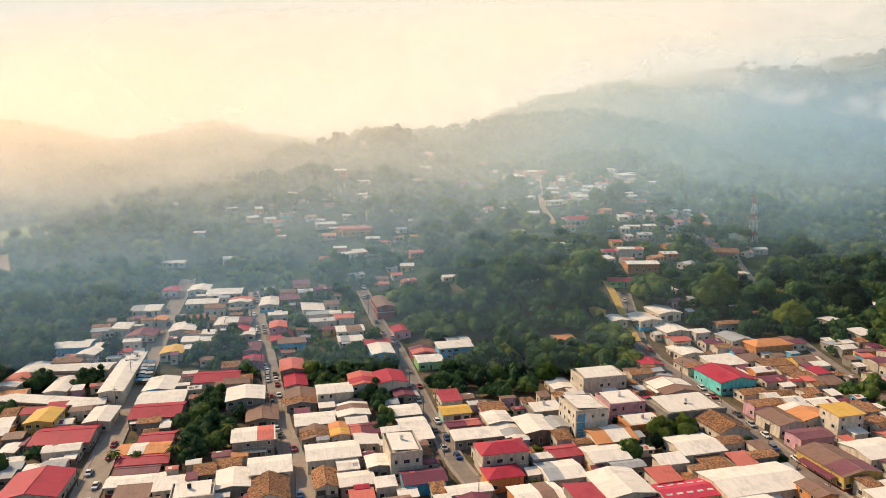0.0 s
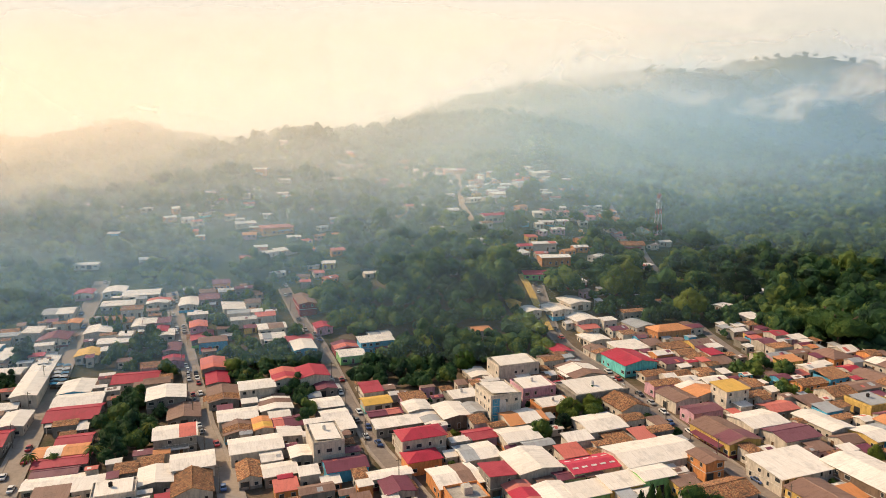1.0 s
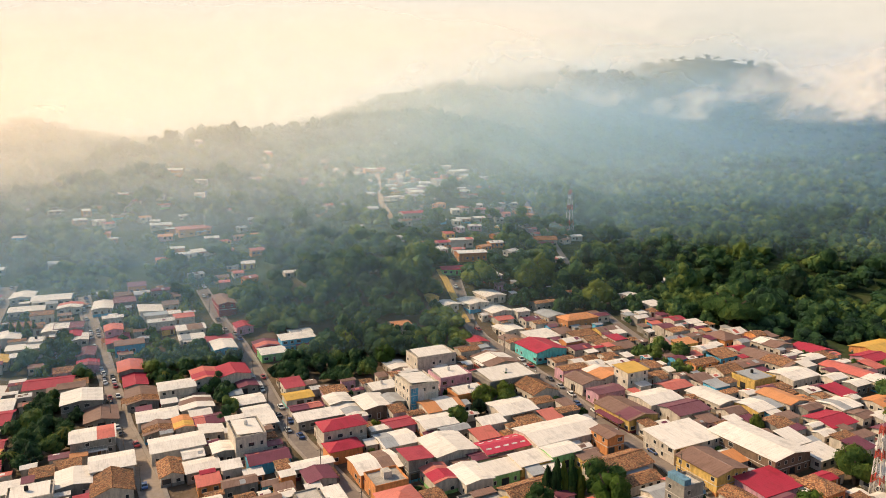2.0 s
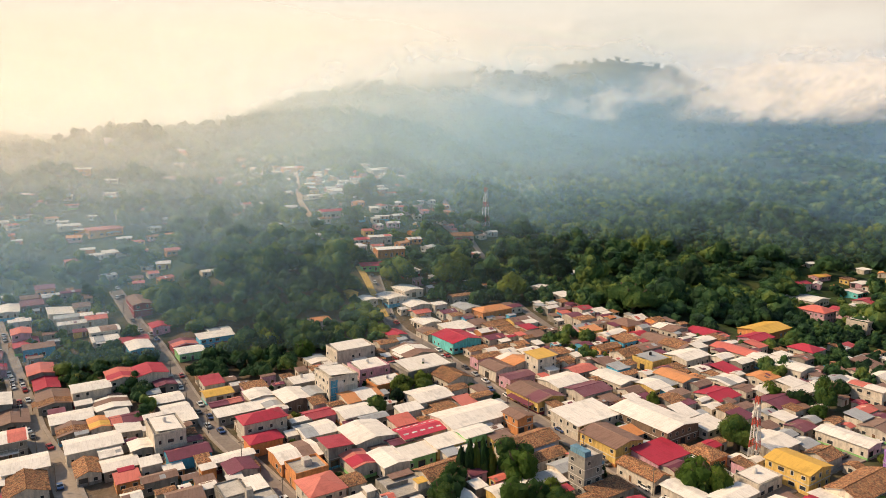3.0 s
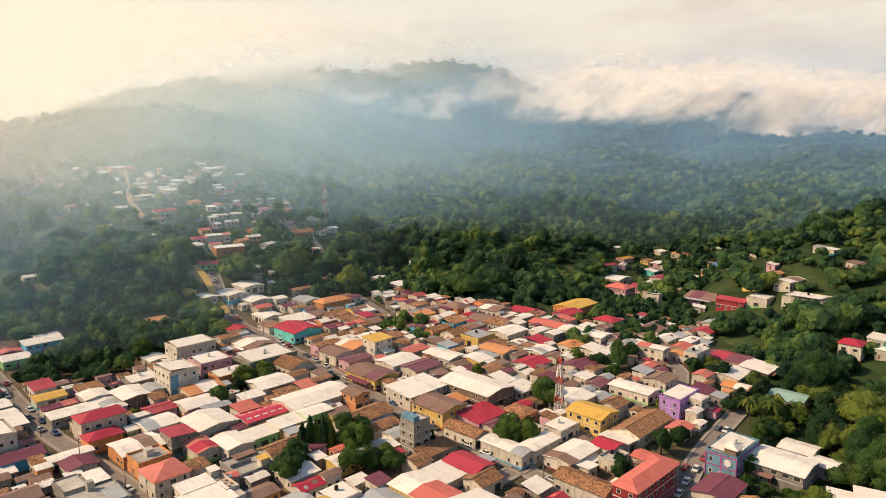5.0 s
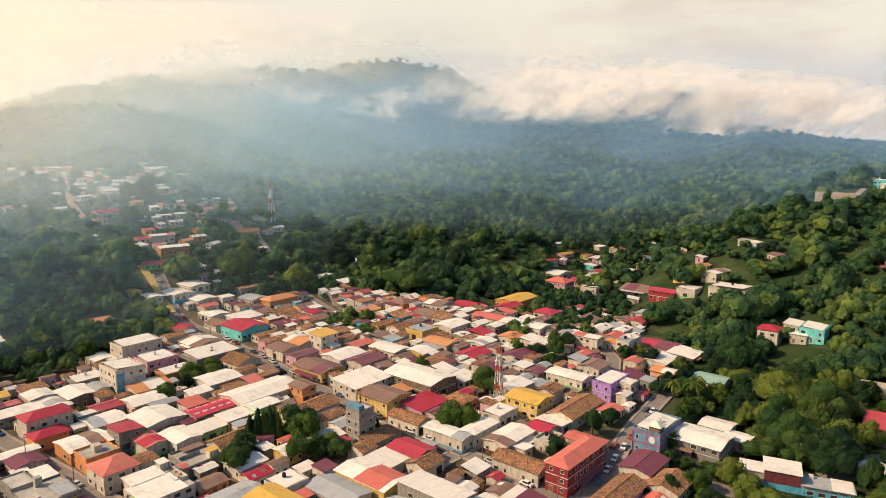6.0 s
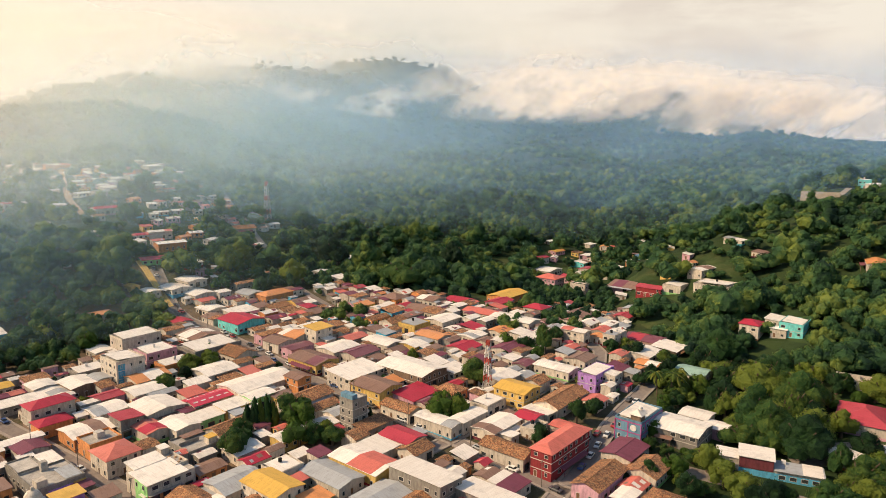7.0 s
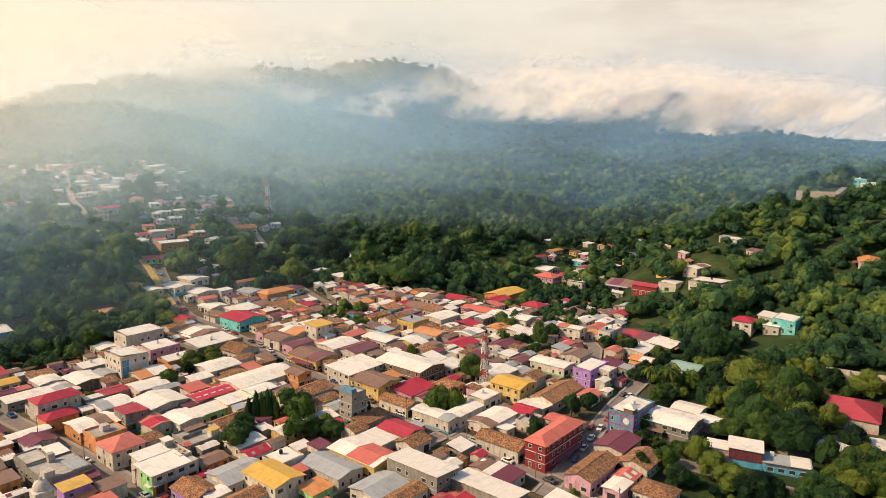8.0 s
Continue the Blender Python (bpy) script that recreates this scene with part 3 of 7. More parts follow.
def roof_gable(bm, w, d, h, rise, over, thick):
    x, y = w / 2 + over, d / 2 + over
    drop = rise * over / (d / 2)
    sec = [(-y, h - drop), (0, h + rise), (y, h - drop)]
    ring = [[bm.verts.new((sx, yy, zz)) for yy, zz in [(p, q + thick) for p, q in sec] + [(p, q) for p, q in sec[::-1]]] for sx in (-x, x)]
    a, b = ring
    for i in range(6):
        bm.faces.new((a[i], a[(i + 1) % 6], b[(i + 1) % 6], b[i])[::-1])
    for r, flip in ((a, 1), (b, -1)):
        bm.faces.new([r[0], r[1], r[4], r[5]][::flip])
        bm.faces.new([r[1], r[2], r[3], r[4]][::flip])
    bmesh.ops.recalc_face_normals(bm, faces=bm.faces)


def roof_hip(bm, w, d, h, rise, over, thick):
    x, y = w / 2 + over, d / 2 + over
    k = max(0.2, x - y)
    lo = [bm.verts.new(p) for p in ((-x, -y, h), (x, -y, h), (x, y, h), (-x, y, h))]
    up = [bm.verts.new((p.co.x, p.co.y, h + thick)) for p in lo]
    r0, r1 = bm.verts.new((-k, 0, h + rise)), bm.verts.new((k, 0, h + rise))
    bm.faces.new(lo[::-1])
    for i in range(4):
        bm.faces.new((lo[i], lo[(i + 1) % 4], up[(i + 1) % 4], up[i]))
    bm.faces.new((up[0], up[1], r1, r0))
    bm.faces.new((up[1], up[2], r1))
    bm.faces.new((up[2], up[3], r0, r1))
    bm.faces.new((up[3], up[0], r0))


def roof_shed(bm, w, d, h, rise, over, thick):
    x, y = w / 2 + over, d / 2 + over
    v = [bm.verts.new(p) for p in ((-x, -y, h), (x, -y, h), (x, y, h + rise), (-x, y, h + rise),
                                   (-x, -y, h + thick), (x, -y, h + thick), (x, y, h + rise + thick), (-x, y, h + rise + thick))]
    for f in ((3, 2, 1, 0), (4, 5, 6, 7), (0, 1, 5, 4), (1, 2, 6, 5), (2, 3, 7, 6), (3, 0, 4, 7)):
        bm.faces.new([v[i] for i in f])


def slab_mesh(name, w, d, t):
    me = bpy.data.meshes.new(name)
    bm = box(bmesh.new(), -w / 2, w / 2, -d / 2, d / 2, 0, t)
    bm.to_mesh(me)
    bm.free()
    return me


def house(x, y, w, d, h, kind, rc, wc, rot, group="", detail=2):
    """A house: walls on a footing, a roof of its kind, windows and doors on the sides that look down the valley."""
    RECTS.append((x, y, w, d, rot))
    rng = random.Random(int(x * 91 + y * 57))
    z = min(height(x + a * w / 2, y + b * d / 2) for a in (-1, 1) for b in (-1, 1))
    z = (z + height(x, y)) / 2
    turn = rot
    if d > w:
        w, d, turn = d, w, rot + 90
    floors = 1 if h < 5.0 else 2 if h < 8.2 else 3 if h < 10.8 else 4
    root = new("house")
    root.matrix_world = pose(x, y, z, 0, 0, turn)
    words = {1: "single-storey", 2: "two-storey", 3: "three-storey", 4: "four-storey"}[floors]
    if kind == "f":
        text = f"{words} {WALL_WORDS[wc]} house with a flat walled roof"
    else:
        text = f"{words} {WALL_WORDS[wc]} house with a {ROOF_WORDS[rc]} roof"
    tagged(root, text, "house", group or "town houses")
    rise = {"c": 0.36, "w": 0.15}.get(rc, 0.2) * d / 2 if kind == "g" else 0.42 * d / 2 if kind == "h" else 0.09 * d
    bm = bmesh.new()
    deep = 2.5
    if kind == "g":
        sec = [(-d / 2, -deep), (d / 2, -deep), (d / 2, h), (0, h + rise), (-d / 2, h)]
    elif kind == "s":
        sec = [(-d / 2, -deep), (d / 2, -deep), (d / 2, h + rise), (-d / 2, h)]
    else:
        sec = [(-d / 2, -deep), (d / 2, -deep), (d / 2, h), (-d / 2, h)]
    ends = [[bm.verts.new((s * w / 2, p, q)) for p, q in sec] for s in (-1, 1)]
    for i in range(len(sec)):
        j = (i + 1) % len(sec)
        bm.faces.new((ends[0][i], ends[0][j], ends[1][j], ends[1][i]))
    bm.faces.new(ends[0])
    bm.faces.new(ends[1])
    bmesh.ops.recalc_face_normals(bm, faces=bm.faces)
    part("wall", bm, WALL[wc], root)
    bm = bmesh.new()
    if kind == "f":
        t = 0.16
        for x0, x1, y0, y1 in ((-w / 2 - 0.05, w / 2 + 0.05, -d / 2 - 0.05, -d / 2 + t), (-w / 2 - 0.05, w / 2 + 0.05, d / 2 - t, d / 2 + 0.05),
                               (-w / 2 - 0.05, -w / 2 + t, -d / 2 + t, d / 2 - t), (w / 2 - t, w / 2 + 0.05, -d / 2 + t, d / 2 - t)):
            box(bm, x0, x1, y0, y1, h - 0.05, h + 0.75)
        part("parapet", bm, WALL[wc], root)
        bm = box(bmesh.new(), -w / 2 + t, w / 2 - t, -d / 2 + t, d / 2 - t, h + 0.004, h + 0.08)
        if rc == "c":
            part("roof", bm, CONCRETE, root, "bare weathered concrete roof")
            if w * d > 60:
                bm = box(bmesh.new(), -w * 0.1, w * 0.14, -d * 0.1, d * 0.2, h + 0.08, h + 2.1)
                part("stair_head", bm, CONCRETE, root)
        else:
            part("roof", bm, CONCRETE, root)
            bm = bmesh.new()
            roof_shed(bm, w * 0.86, d * 0.84, h + 0.5, 0.06 * d, 0.0, 0.08)
            part("roof_sheet", bm, ROOF[rc], root)
    else:
        {"g": roof_gable, "h": roof_hip, "s": roof_shed}[kind](bm, w, d, h, rise, 0.5 if detail > 1 else 0.4, 0.14)
        part("roof", bm, ROOF[rc], root)
        if kind == "g" and rc in "crmk" and detail > 1:
            bm = rod(bmesh.new(), (-w / 2 - 0.5, 0, h + rise + 0.12), (w / 2 + 0.5, 0, h + rise + 0.12), 0.14)
            part("ridge_cap", bm, ROOF[rc], root)
        if rc == "l":
            for i in range(5):
                for s in (-1, 1):
                    ang = math.atan2(rise, d / 2)
                    me = bpy.data.meshes.new("skylight")
                    b2 = box(bmesh.new(), -0.9, 0.9, -0.35, 0.35, 0.0, 0.05)
                    b2.to_mesh(me)
                    b2.free()
                    placed("skylight", me, STEEL_WHITE, root, "pale translucent roof panel",
                           pose(-w * 0.4 + w * 0.2 * i, s * d * 0.27, h + rise * 0.46 + 0.16, -s * math.degrees(ang)))
    if kind == "g" and detail > 1 and rc in "wkmpo" and w > 9 and rng.random() < 0.62:
        # a stretch of the roof renewed in other sheets, lapped over the old ones
        bm, part_w = bmesh.new(), w * rng.uniform(0.22, 0.5)
        roof_gable(bm, part_w, d - 0.1, h, rise, 0.52, 0.12)
        bmesh.ops.translate(bm, verts=bm.verts, vec=(rng.choice((-1, 1)) * (w - part_w) / 2 * rng.uniform(0.3, 1.0), 0, 0.07))
        part("roof_section", bm, ROOF[rng.choice({"w": "wwtkwp", "k": "wwcm", "m": "wkpr", "p": "wmr", "o": "wky"}[rc])], root, "stretch of newer roof sheets")
    if kind in "gsh" and detail > 1 and rng.random() < 0.5 and w * d > 40:
        # a lean-to kitchen or porch roof on posts along one side
        ln, out, low, side = w * rng.uniform(0.35, 0.8), rng.uniform(1.6, 2.8), min(h - 0.5, rng.uniform(2.3, 3.0)), rng.choice((-1, -1, 1))
        px = rng.uniform(-0.5, 0.5) * (w - ln)
        bm = bmesh.new()
        e = [bm.verts.new((px + a * ln / 2, side * (d / 2 + b), zz)) for zz, b in ((low + 0.45, 0.02), (low, out)) for a in (-1, 1)]
        f = [bm.verts.new(v.co + Vector((0, 0, 0.1))) for v in e]
        for q in ((0, 1, 3, 2), (4, 6, 7, 5), (0, 4, 5, 1), (2, 3, 7, 6), (0, 2, 6, 4), (1, 5, 7, 3)):
            bm.faces.new([(e + f)[i] for i in q])
        for a in (-0.46, 0.46):
            rod(bm, (px + a * ln, side * (d / 2 + out - 0.2), -1.5), (px + a * ln, side * (d / 2 + out - 0.2), low + 0.05), 0.09, sides=5)
        bmesh.ops.recalc_face_normals(bm, faces=bm.faces)
        part("lean_to", bm, ROOF[rng.choice("wwktmkc")], root, "lean-to roof on posts")
    if detail > 1 and rng.random() < 0.45 and wc in "wcy":
        bm = bmesh.new()
        e = 0.035
        box(bm, -w / 2 - e, w / 2 + e, -d / 2 - e, d / 2 + e, -2.4, rng.uniform(0.7, 1.1))
        part("painted_base", bm, WALL[rng.choice("bgropkmtcy")], root, "painted band along the foot of the wall")
    HOUSES.append((x, y, root, w, d, h))
    if floors > 1:
        for k in range(1, floors):
            zz = h * k / floors
            bm = bmesh.new()
            box(bm, -w / 2 - 0.12, w / 2 + 0.12, -d / 2 - 0.12, d / 2 + 0.12, zz - 0.1, zz + 0.1)
            part("floor_band", bm, FRAME if wc != "c" else CONCRETE, root)
    # sides: middle, heading outward, length
    for sx, sy, ln in ((0, -1, w), (0, 1, w), (-1, 0, d), (1, 0, d)):
        out = Vector((sx, sy, 0))
        out.rotate(Euler((0, 0, radians(turn))))
        toward = (Vector((20, -30, 0)) - Vector((x, y, 0))).normalized()
        if out.dot(toward) < 0.25:
            continue
        n = max(1, min(7 if detail > 1 else 3, int(ln / 2.9)))
        for k in range(floors):
            for i in range(n):
                if rng.random() < 0.22:
                    continue
                p = (i + 0.5) / n * ln - ln / 2
                low = h * k / floors
                if k == 0 and i == n // 2 and detail > 1:
                    me, up, kindn = DOORS[rng.random() < 0.3], 0.06, "door"
                else:
                    me, up, kindn = WINDOWS[rng.randrange(3)], low + 1.0, "window"
                yaw = {(0, -1): 0, (0, 1): 180, (-1, 0): -90, (1, 0): 90}[(sx, sy)]
                pos = (p if sx == 0 else sx * w / 2, p if sy == 0 else sy * d / 2, up)
                ring = placed(kindn, me[0], None, root, "", pose(*pos, 0, 0, yaw))
                placed("pane" if kindn == "window" else "leaf", me[1], None, ring)
    if floors > 1 and detail > 1 and rng.random() < 0.3:
        bm = box(bmesh.new(), -w * 0.3, w * 0.3, -d / 2 - 1.1, -d / 2, h / floors - 0.08, h / floors + 0.1)
        balcony = part("balcony", bm, CONCRETE, root)
        bm = bmesh.new()
        for i in range(9):
            px = -w * 0.3 + w * 0.6 * i / 8
            rod(bm, (px, -d / 2 - 1.05, h / floors + 0.1), (px, -d / 2 - 1.05, h / floors + 1.0), 0.03, sides=4)
        rod(bm, (-w * 0.3, -d / 2 - 1.05, h / floors + 1.0), (w * 0.3, -d / 2 - 1.05, h / floors + 1.0), 0.04, sides=4)
        part("railing", bm, FRAME, balcony)
    return root


house(-132.3, 279.7, 55.6, 8.5, 4.2, "g", "w", "w", 103)
house(-155.0, 281.6, 30.8, 9.0, 4.4, "g", "w", "w", 6)
house(-173.4, 277.0, 30.8, 8.0, 4.2, "g", "w", "w", 96)
house(-151.4, 266.0, 17.3, 8.0, 4.2, "g", "w", "w", 100)
house(-154.7, 297.5, 12.2, 8.0, 4.2, "g", "w", "w", 85)
house(-152.4, 252.8, 49.4, 6.0, 3.8, "s", "w", "w", -8)
house(-166.6, 305.1, 15.0, 12.8, 4.7, "g", "w", "b", 10)
house(-139.8, 232.6, 8.8, 12.5, 5.7, "g", "y", "y", 10)
house(-121.5, 236.4, 8.4, 14.0, 4, "g", "w", "w", 10)
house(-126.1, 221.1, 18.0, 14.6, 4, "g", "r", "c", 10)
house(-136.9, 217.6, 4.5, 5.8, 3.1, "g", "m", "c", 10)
house(-140.1, 213.0, 4.5, 7.0, 3.4, "g", "w", "w", 10)
house(-117.7, 188.9, 15.9, 16.6, 4.1, "g", "r", "w", 10)
house(-102.9, 239.8, 16.9, 14.1, 3.6, "g", "r", "c", 10)
house(-106.4, 253.4, 16.6, 13.0, 3.1, "g", "w", "w", 10)
house(-112.4, 267.2, 11.2, 15.3, 2.8, "g", "w", "b", 10)
house(-95.5, 210.4, 15.2, 7.8, 3.6, "g", "o", "r", 10)
house(-92.6, 203.5, 14.9, 6.7, 3.4, "g", "r", "c", 10)
house(-92.1, 197.7, 12.2, 5.3, 3.1, "g", "m", "c", 10)
house(-90.0, 191.6, 15.7, 6.7, 3.1, "g", "w", "w", 10)
house(-88.0, 184.8, 9.2, 6.9, 2.9, "s", "k", "w", 10)
house(-94.7, 218.9, 10.2, 8.4, 3.1, "g", "r", "w", 10)
house(-69.0, 179.6, 11.3, 9.0, 5.8, "f", "w", "w", 14)
house(-60.8, 189.4, 9.1, 11.4, 4, "g", "w", "c", 14)
house(-51.9, 196.3, 12.1, 10.9, 4.3, "g", "w", "w", 14)
house(-49.2, 184.0, 10.7, 13.3, 3.6, "g", "c", "w", 14)
house(-61.5, 214.0, 12.9, 10.7, 5.8, "g", "w", "c", 14)
house(-73.4, 247.9, 13.2, 13.8, 5.7, "g", "w", "c", 14)
house(-64.2, 235.8, 10.5, 13.7, 3.1, "g", "k", "c", 14)
house(-91.7, 272.8, 17.0, 12.9, 3.1, "g", "r", "w", 10)
house(-120.1, 299.9, 9.2, 11.2, 3.3, "g", "y", "w", 10)
house(-74.9, 313.6, 9.5, 15.9, 3.1, "g", "r", "c", 14)
house(-78.0, 320.3, 7.4, 11.4, 5.5, "g", "p", "p", 14)
house(-90.6, 356.4, 8.9, 19.0, 3.3, "g", "w", "w", 10)
house(-63.3, 280.6, 9.2, 14.6, 4.3, "g", "p", "c", 14)
house(-58.8, 266.5, 8.3, 14.6, 3.1, "g", "r", "w", 14)
house(-53.4, 249.8, 10.6, 16.3, 3.1, "g", "k", "c", 14)
house(-44.5, 229.5, 13.0, 10.1, 3.4, "g", "w", "w", 14)
house(-42.4, 219.2, 9.4, 10.2, 3.1, "g", "k", "c", 14)
house(-34.4, 220.2, 6.2, 9.9, 3.6, "g", "o", "w", 14)
house(-34.4, 204.2, 15.8, 11.2, 4.3, "g", "w", "w", 14)
house(-34.2, 189.3, 6.4, 11.1, 3.3, "g", "c", "w", 14)
house(-25.1, 188.5, 9.5, 7.9, 3.4, "g", "w", "c", 14)
house(-19.9, 196.8, 6.0, 7.2, 4.3, "g", "w", "c", 14)
house(-12.5, 200.0, 9.5, 14.7, 8.1, "f", "w", "w", 14)
house(-32.3, 236.4, 10.9, 11.3, 3.3, "g", "w", "w", 14)
house(-29.9, 227.8, 6.7, 6.1, 3.3, "g", "w", "w", 14)
house(-26.2, 221.1, 9.6, 8.7, 3.3, "g", "m", "w", 14)
house(-24.7, 212.9, 7.2, 7.7, 3.3, "s", "w", "w", 14)
house(-40.9, 250.1, 12.7, 9.7, 5.8, "g", "w", "w", 14)
house(-31.3, 258.7, 9.8, 13.5, 5.8, "g", "p", "w", 14)
house(-20.8, 260.0, 11.1, 13.4, 5.8, "g", "r", "w", 14)
house(-27.0, 292.2, 9.3, 14.7, 6.1, "g", "w", "b", 14)
house(-29.7, 302.8, 11.2, 7.0, 3.4, "s", "r", "w", 14)
house(-15.0, 250.6, 7.0, 7.1, 3.1, "g", "m", "c", 14)
house(-13.8, 235.2, 10.1, 9.3, 3.1, "g", "w", "c", 14)
house(-10.6, 224.6, 8.9, 8.6, 3.1, "g", "w", "w", 14)
house(-8.3, 216.2, 8.7, 8.6, 3.1, "s", "w", "c", 14)
house(-30.7, 344.8, 8.5, 22.2, 5.5, "g", "k", "r", 14)
house(-19.8, 316.0, 7.7, 9.3, 3.4, "g", "r", "p", 14)
house(-107.9, 332.0, 5.8, 15.0, 3.3, "g", "w", "w", 10)
house(-106.5, 358.7, 10.8, 11.5, 3.3, "g", "w", "w", 10)
house(-118.8, 372.8, 17.9, 14.3, 3.3, "g", "w", "w", 10)
house(-100.3, 333.5, 12.0, 10.9, 3.3, "g", "m", "w", 10)
house(-96.3, 323.6, 6.6, 11.5, 3.1, "g", "r", "w", 10)
house(-91.9, 318.8, 6.6, 10.9, 3.1, "g", "w", "w", 10)
house(-85.5, 302.5, 6.8, 12.7, 3.1, "g", "m", "c", 10)
house(-82.1, 291.0, 8.2, 9.8, 3.1, "g", "m", "p", 14)
house(-66.2, 345.2, 10.5, 15.8, 3.3, "s", "w", "w", 14)
house(-44.0, 318.4, 12.4, 10.2, 3.3, "g", "w", "w", 14)
house(-42.5, 308.4, 10.6, 9.6, 3.1, "g", "w", "w", 14)
house(-151.3, 349.0, 13.6, 13.3, 3.3, "g", "w", "w", 10)
house(-149.1, 375.4, 8.2, 11.6, 3.3, "g", "r", "w", 10)
house(-139.5, 335.3, 5.9, 8.6, 3.1, "g", "o", "w", 10)
house(-124.2, 325.2, 11.3, 14.3, 3.3, "g", "w", "w", 10)
house(-126.0, 358.1, 15.4, 11.9, 3.3, "g", "w", "w", 10)
house(-134.4, 378.4, 10.5, 15.1, 3.3, "g", "w", "w", 10)
house(-153.3, 324.6, 9.2, 14.2, 3.3, "f", "w", "w", 10)
house(-141.0, 317.4, 12.4, 12.6, 3.4, "g", "m", "w", 10)
house(-113.1, 311.8, 13.0, 9.2, 3.3, "g", "w", "w", 10)
house(-109.9, 317.5, 6.9, 9.7, 3.3, "f", "w", "w", 10)
house(4.7, 295.3, 15.1, 7.8, 5.7, "s", "w", "b", 14)
house(6.4, 304.5, 9.7, 8.7, 3.4, "g", "w", "w", 14)
house(-6.3, 285.7, 10.6, 10.2, 3.6, "g", "w", "g", 14)
house(-8.9, 296.0, 10.3, 10.6, 3.4, "g", "m", "r", 14)
house(4.0, 233.8, 9.9, 7.3, 3.3, "g", "y", "w", 14)
house(6.8, 223.5, 11.5, 4.8, 3.1, "g", "m", "w", 14)
house(11.0, 214.7, 16.4, 6.5, 3.3, "s", "w", "c", 14)
house(17.3, 196.4, 14.2, 8.2, 7.8, "h", "r", "w", 14)
house(17.0, 188.4, 10.5, 7.2, 4.3, "h", "r", "o", 14)
house(18.3, 225.6, 8.5, 9.1, 3.8, "g", "w", "w", 14)
house(22.1, 216.4, 6.1, 10.2, 3.4, "g", "w", "c", 14)
house(30.0, 218.9, 10.3, 12.9, 4.3, "g", "w", "k", 14)
house(37.4, 220.0, 6.2, 8.5, 4, "g", "t", "w", 14)
house(35.9, 232.9, 12.3, 9.0, 3.4, "f", "w", "c", 14)
house(44.2, 254.5, 7.9, 10.1, 3.4, "g", "w", "w", 14)
house(58.3, 251.5, 17.4, 11.2, 8.1, "f", "w", "w", 14)
house(46.6, 221.5, 11.4, 13.6, 9.6, "f", "w", "w", 14)
house(61.8, 232.8, 13.3, 11.2, 6.1, "f", "w", "p", 14)
house(53.0, 211.1, 13.6, 11.8, 4, "g", "o", "w", 14)
house(48.8, 198.5, 11.7, 10.3, 4, "g", "w", "w", 14)
house(36.8, 201.8, 9.6, 7.4, 3.3, "g", "r", "p", 14)
house(29.6, 197.5, 7.3, 4.5, 3.4, "f", "w", "c", 14)
house(34.0, 190.0, 11.5, 10.5, 3.6, "g", "w", "w", 14)
house(48.8, 180.7, 13.7, 14.4, 4.5, "g", "w", "w", 14)
house(25.5, 176.0, 13.0, 12.3, 4.1, "g", "w", "o", 14)
house(8.9, 173.3, 8.1, 8.3, 3.8, "g", "m", "w", 14)
house(7.2, 181.0, 12.1, 4.5, 3.6, "g", "w", "w", 14)
house(27.4, 165.1, 10.0, 9.2, 4.6, "f", "c", "o", 14)
house(29.3, 151.1, 10.3, 11.0, 5.9, "h", "p", "w", 14)
house(42.6, 164.5, 7.2, 10.3, 4.3, "g", "p", "w", 14)
house(37.2, 172.8, 7.7, 8.1, 6.4, "s", "r", "c", 14)
house(65.6, 176.9, 15.3, 8.5, 4, "g", "l", "w", 14)
house(57.8, 172.7, 7.3, 4.5, 3.3, "g", "m", "w", 14)
house(51.5, 162.2, 8.6, 11.2, 4.3, "g", "w", "w", 14)
house(60.3, 163.0, 10.2, 7.0, 4.0, "s", "w", "g", 14)
house(70.7, 165.6, 10.2, 7.0, 4.3, "s", "w", "y", 14)
house(81.0, 168.2, 10.2, 7.4, 4.8, "g", "w", "g", 14)
house(66.0, 151.2, 16.5, 8.5, 3.8, "g", "c", "w", 16)
house(65.8, 219.5, 13.1, 8.5, 4, "f", "w", "o", 14)
house(83.5, 230.2, 22.5, 15.1, 4.6, "f", "w", "c", 14)
house(91.3, 216.6, 11.1, 12.9, 3.8, "g", "c", "w", 14)
house(85.4, 249.9, 14.5, 15.4, 3.3, "g", "k", "w", 14)
house(76.8, 202.1, 13.8, 12.5, 4.3, "g", "w", "w", 14)
house(93.0, 314.4, 10.9, 13.6, 3.6, "g", "w", "w", 14)
house(103.3, 320.2, 11.3, 13.8, 3.6, "g", "w", "w", 14)
house(102.4, 304.5, 11.8, 13.1, 3.6, "g", "w", "w", 14)
house(102.6, 295.7, 8.4, 7.9, 3.4, "g", "p", "w", 14)
house(102.9, 286.2, 10.6, 11.8, 3.4, "g", "w", "w", 14)
house(100.0, 271.5, 8.7, 10.4, 3.4, "g", "k", "w", 14)
house(107.9, 256.6, 15.1, 17.0, 4.8, "g", "r", "t", 14)
house(114.1, 273.6, 14.6, 10.3, 3.4, "s", "w", "w", 14)
house(128.5, 297.9, 10.9, 12.3, 3.4, "g", "t", "w", 14)
house(83.7, 275.3, 7.9, 10.6, 3.4, "g", "r", "w", 14)
house(72.9, 321.0, 4.8, 7.1, 3.3, "g", "y", "y", 14)
house(80.0, 314.3, 7.5, 9.8, 3.4, "g", "w", "w", 14)
house(138.9, 289.1, 18.3, 9.5, 4.5, "h", "o", "o", 14)
house(114.0, 189.8, 12.3, 18.0, 4.5, "g", "k", "y", 14)
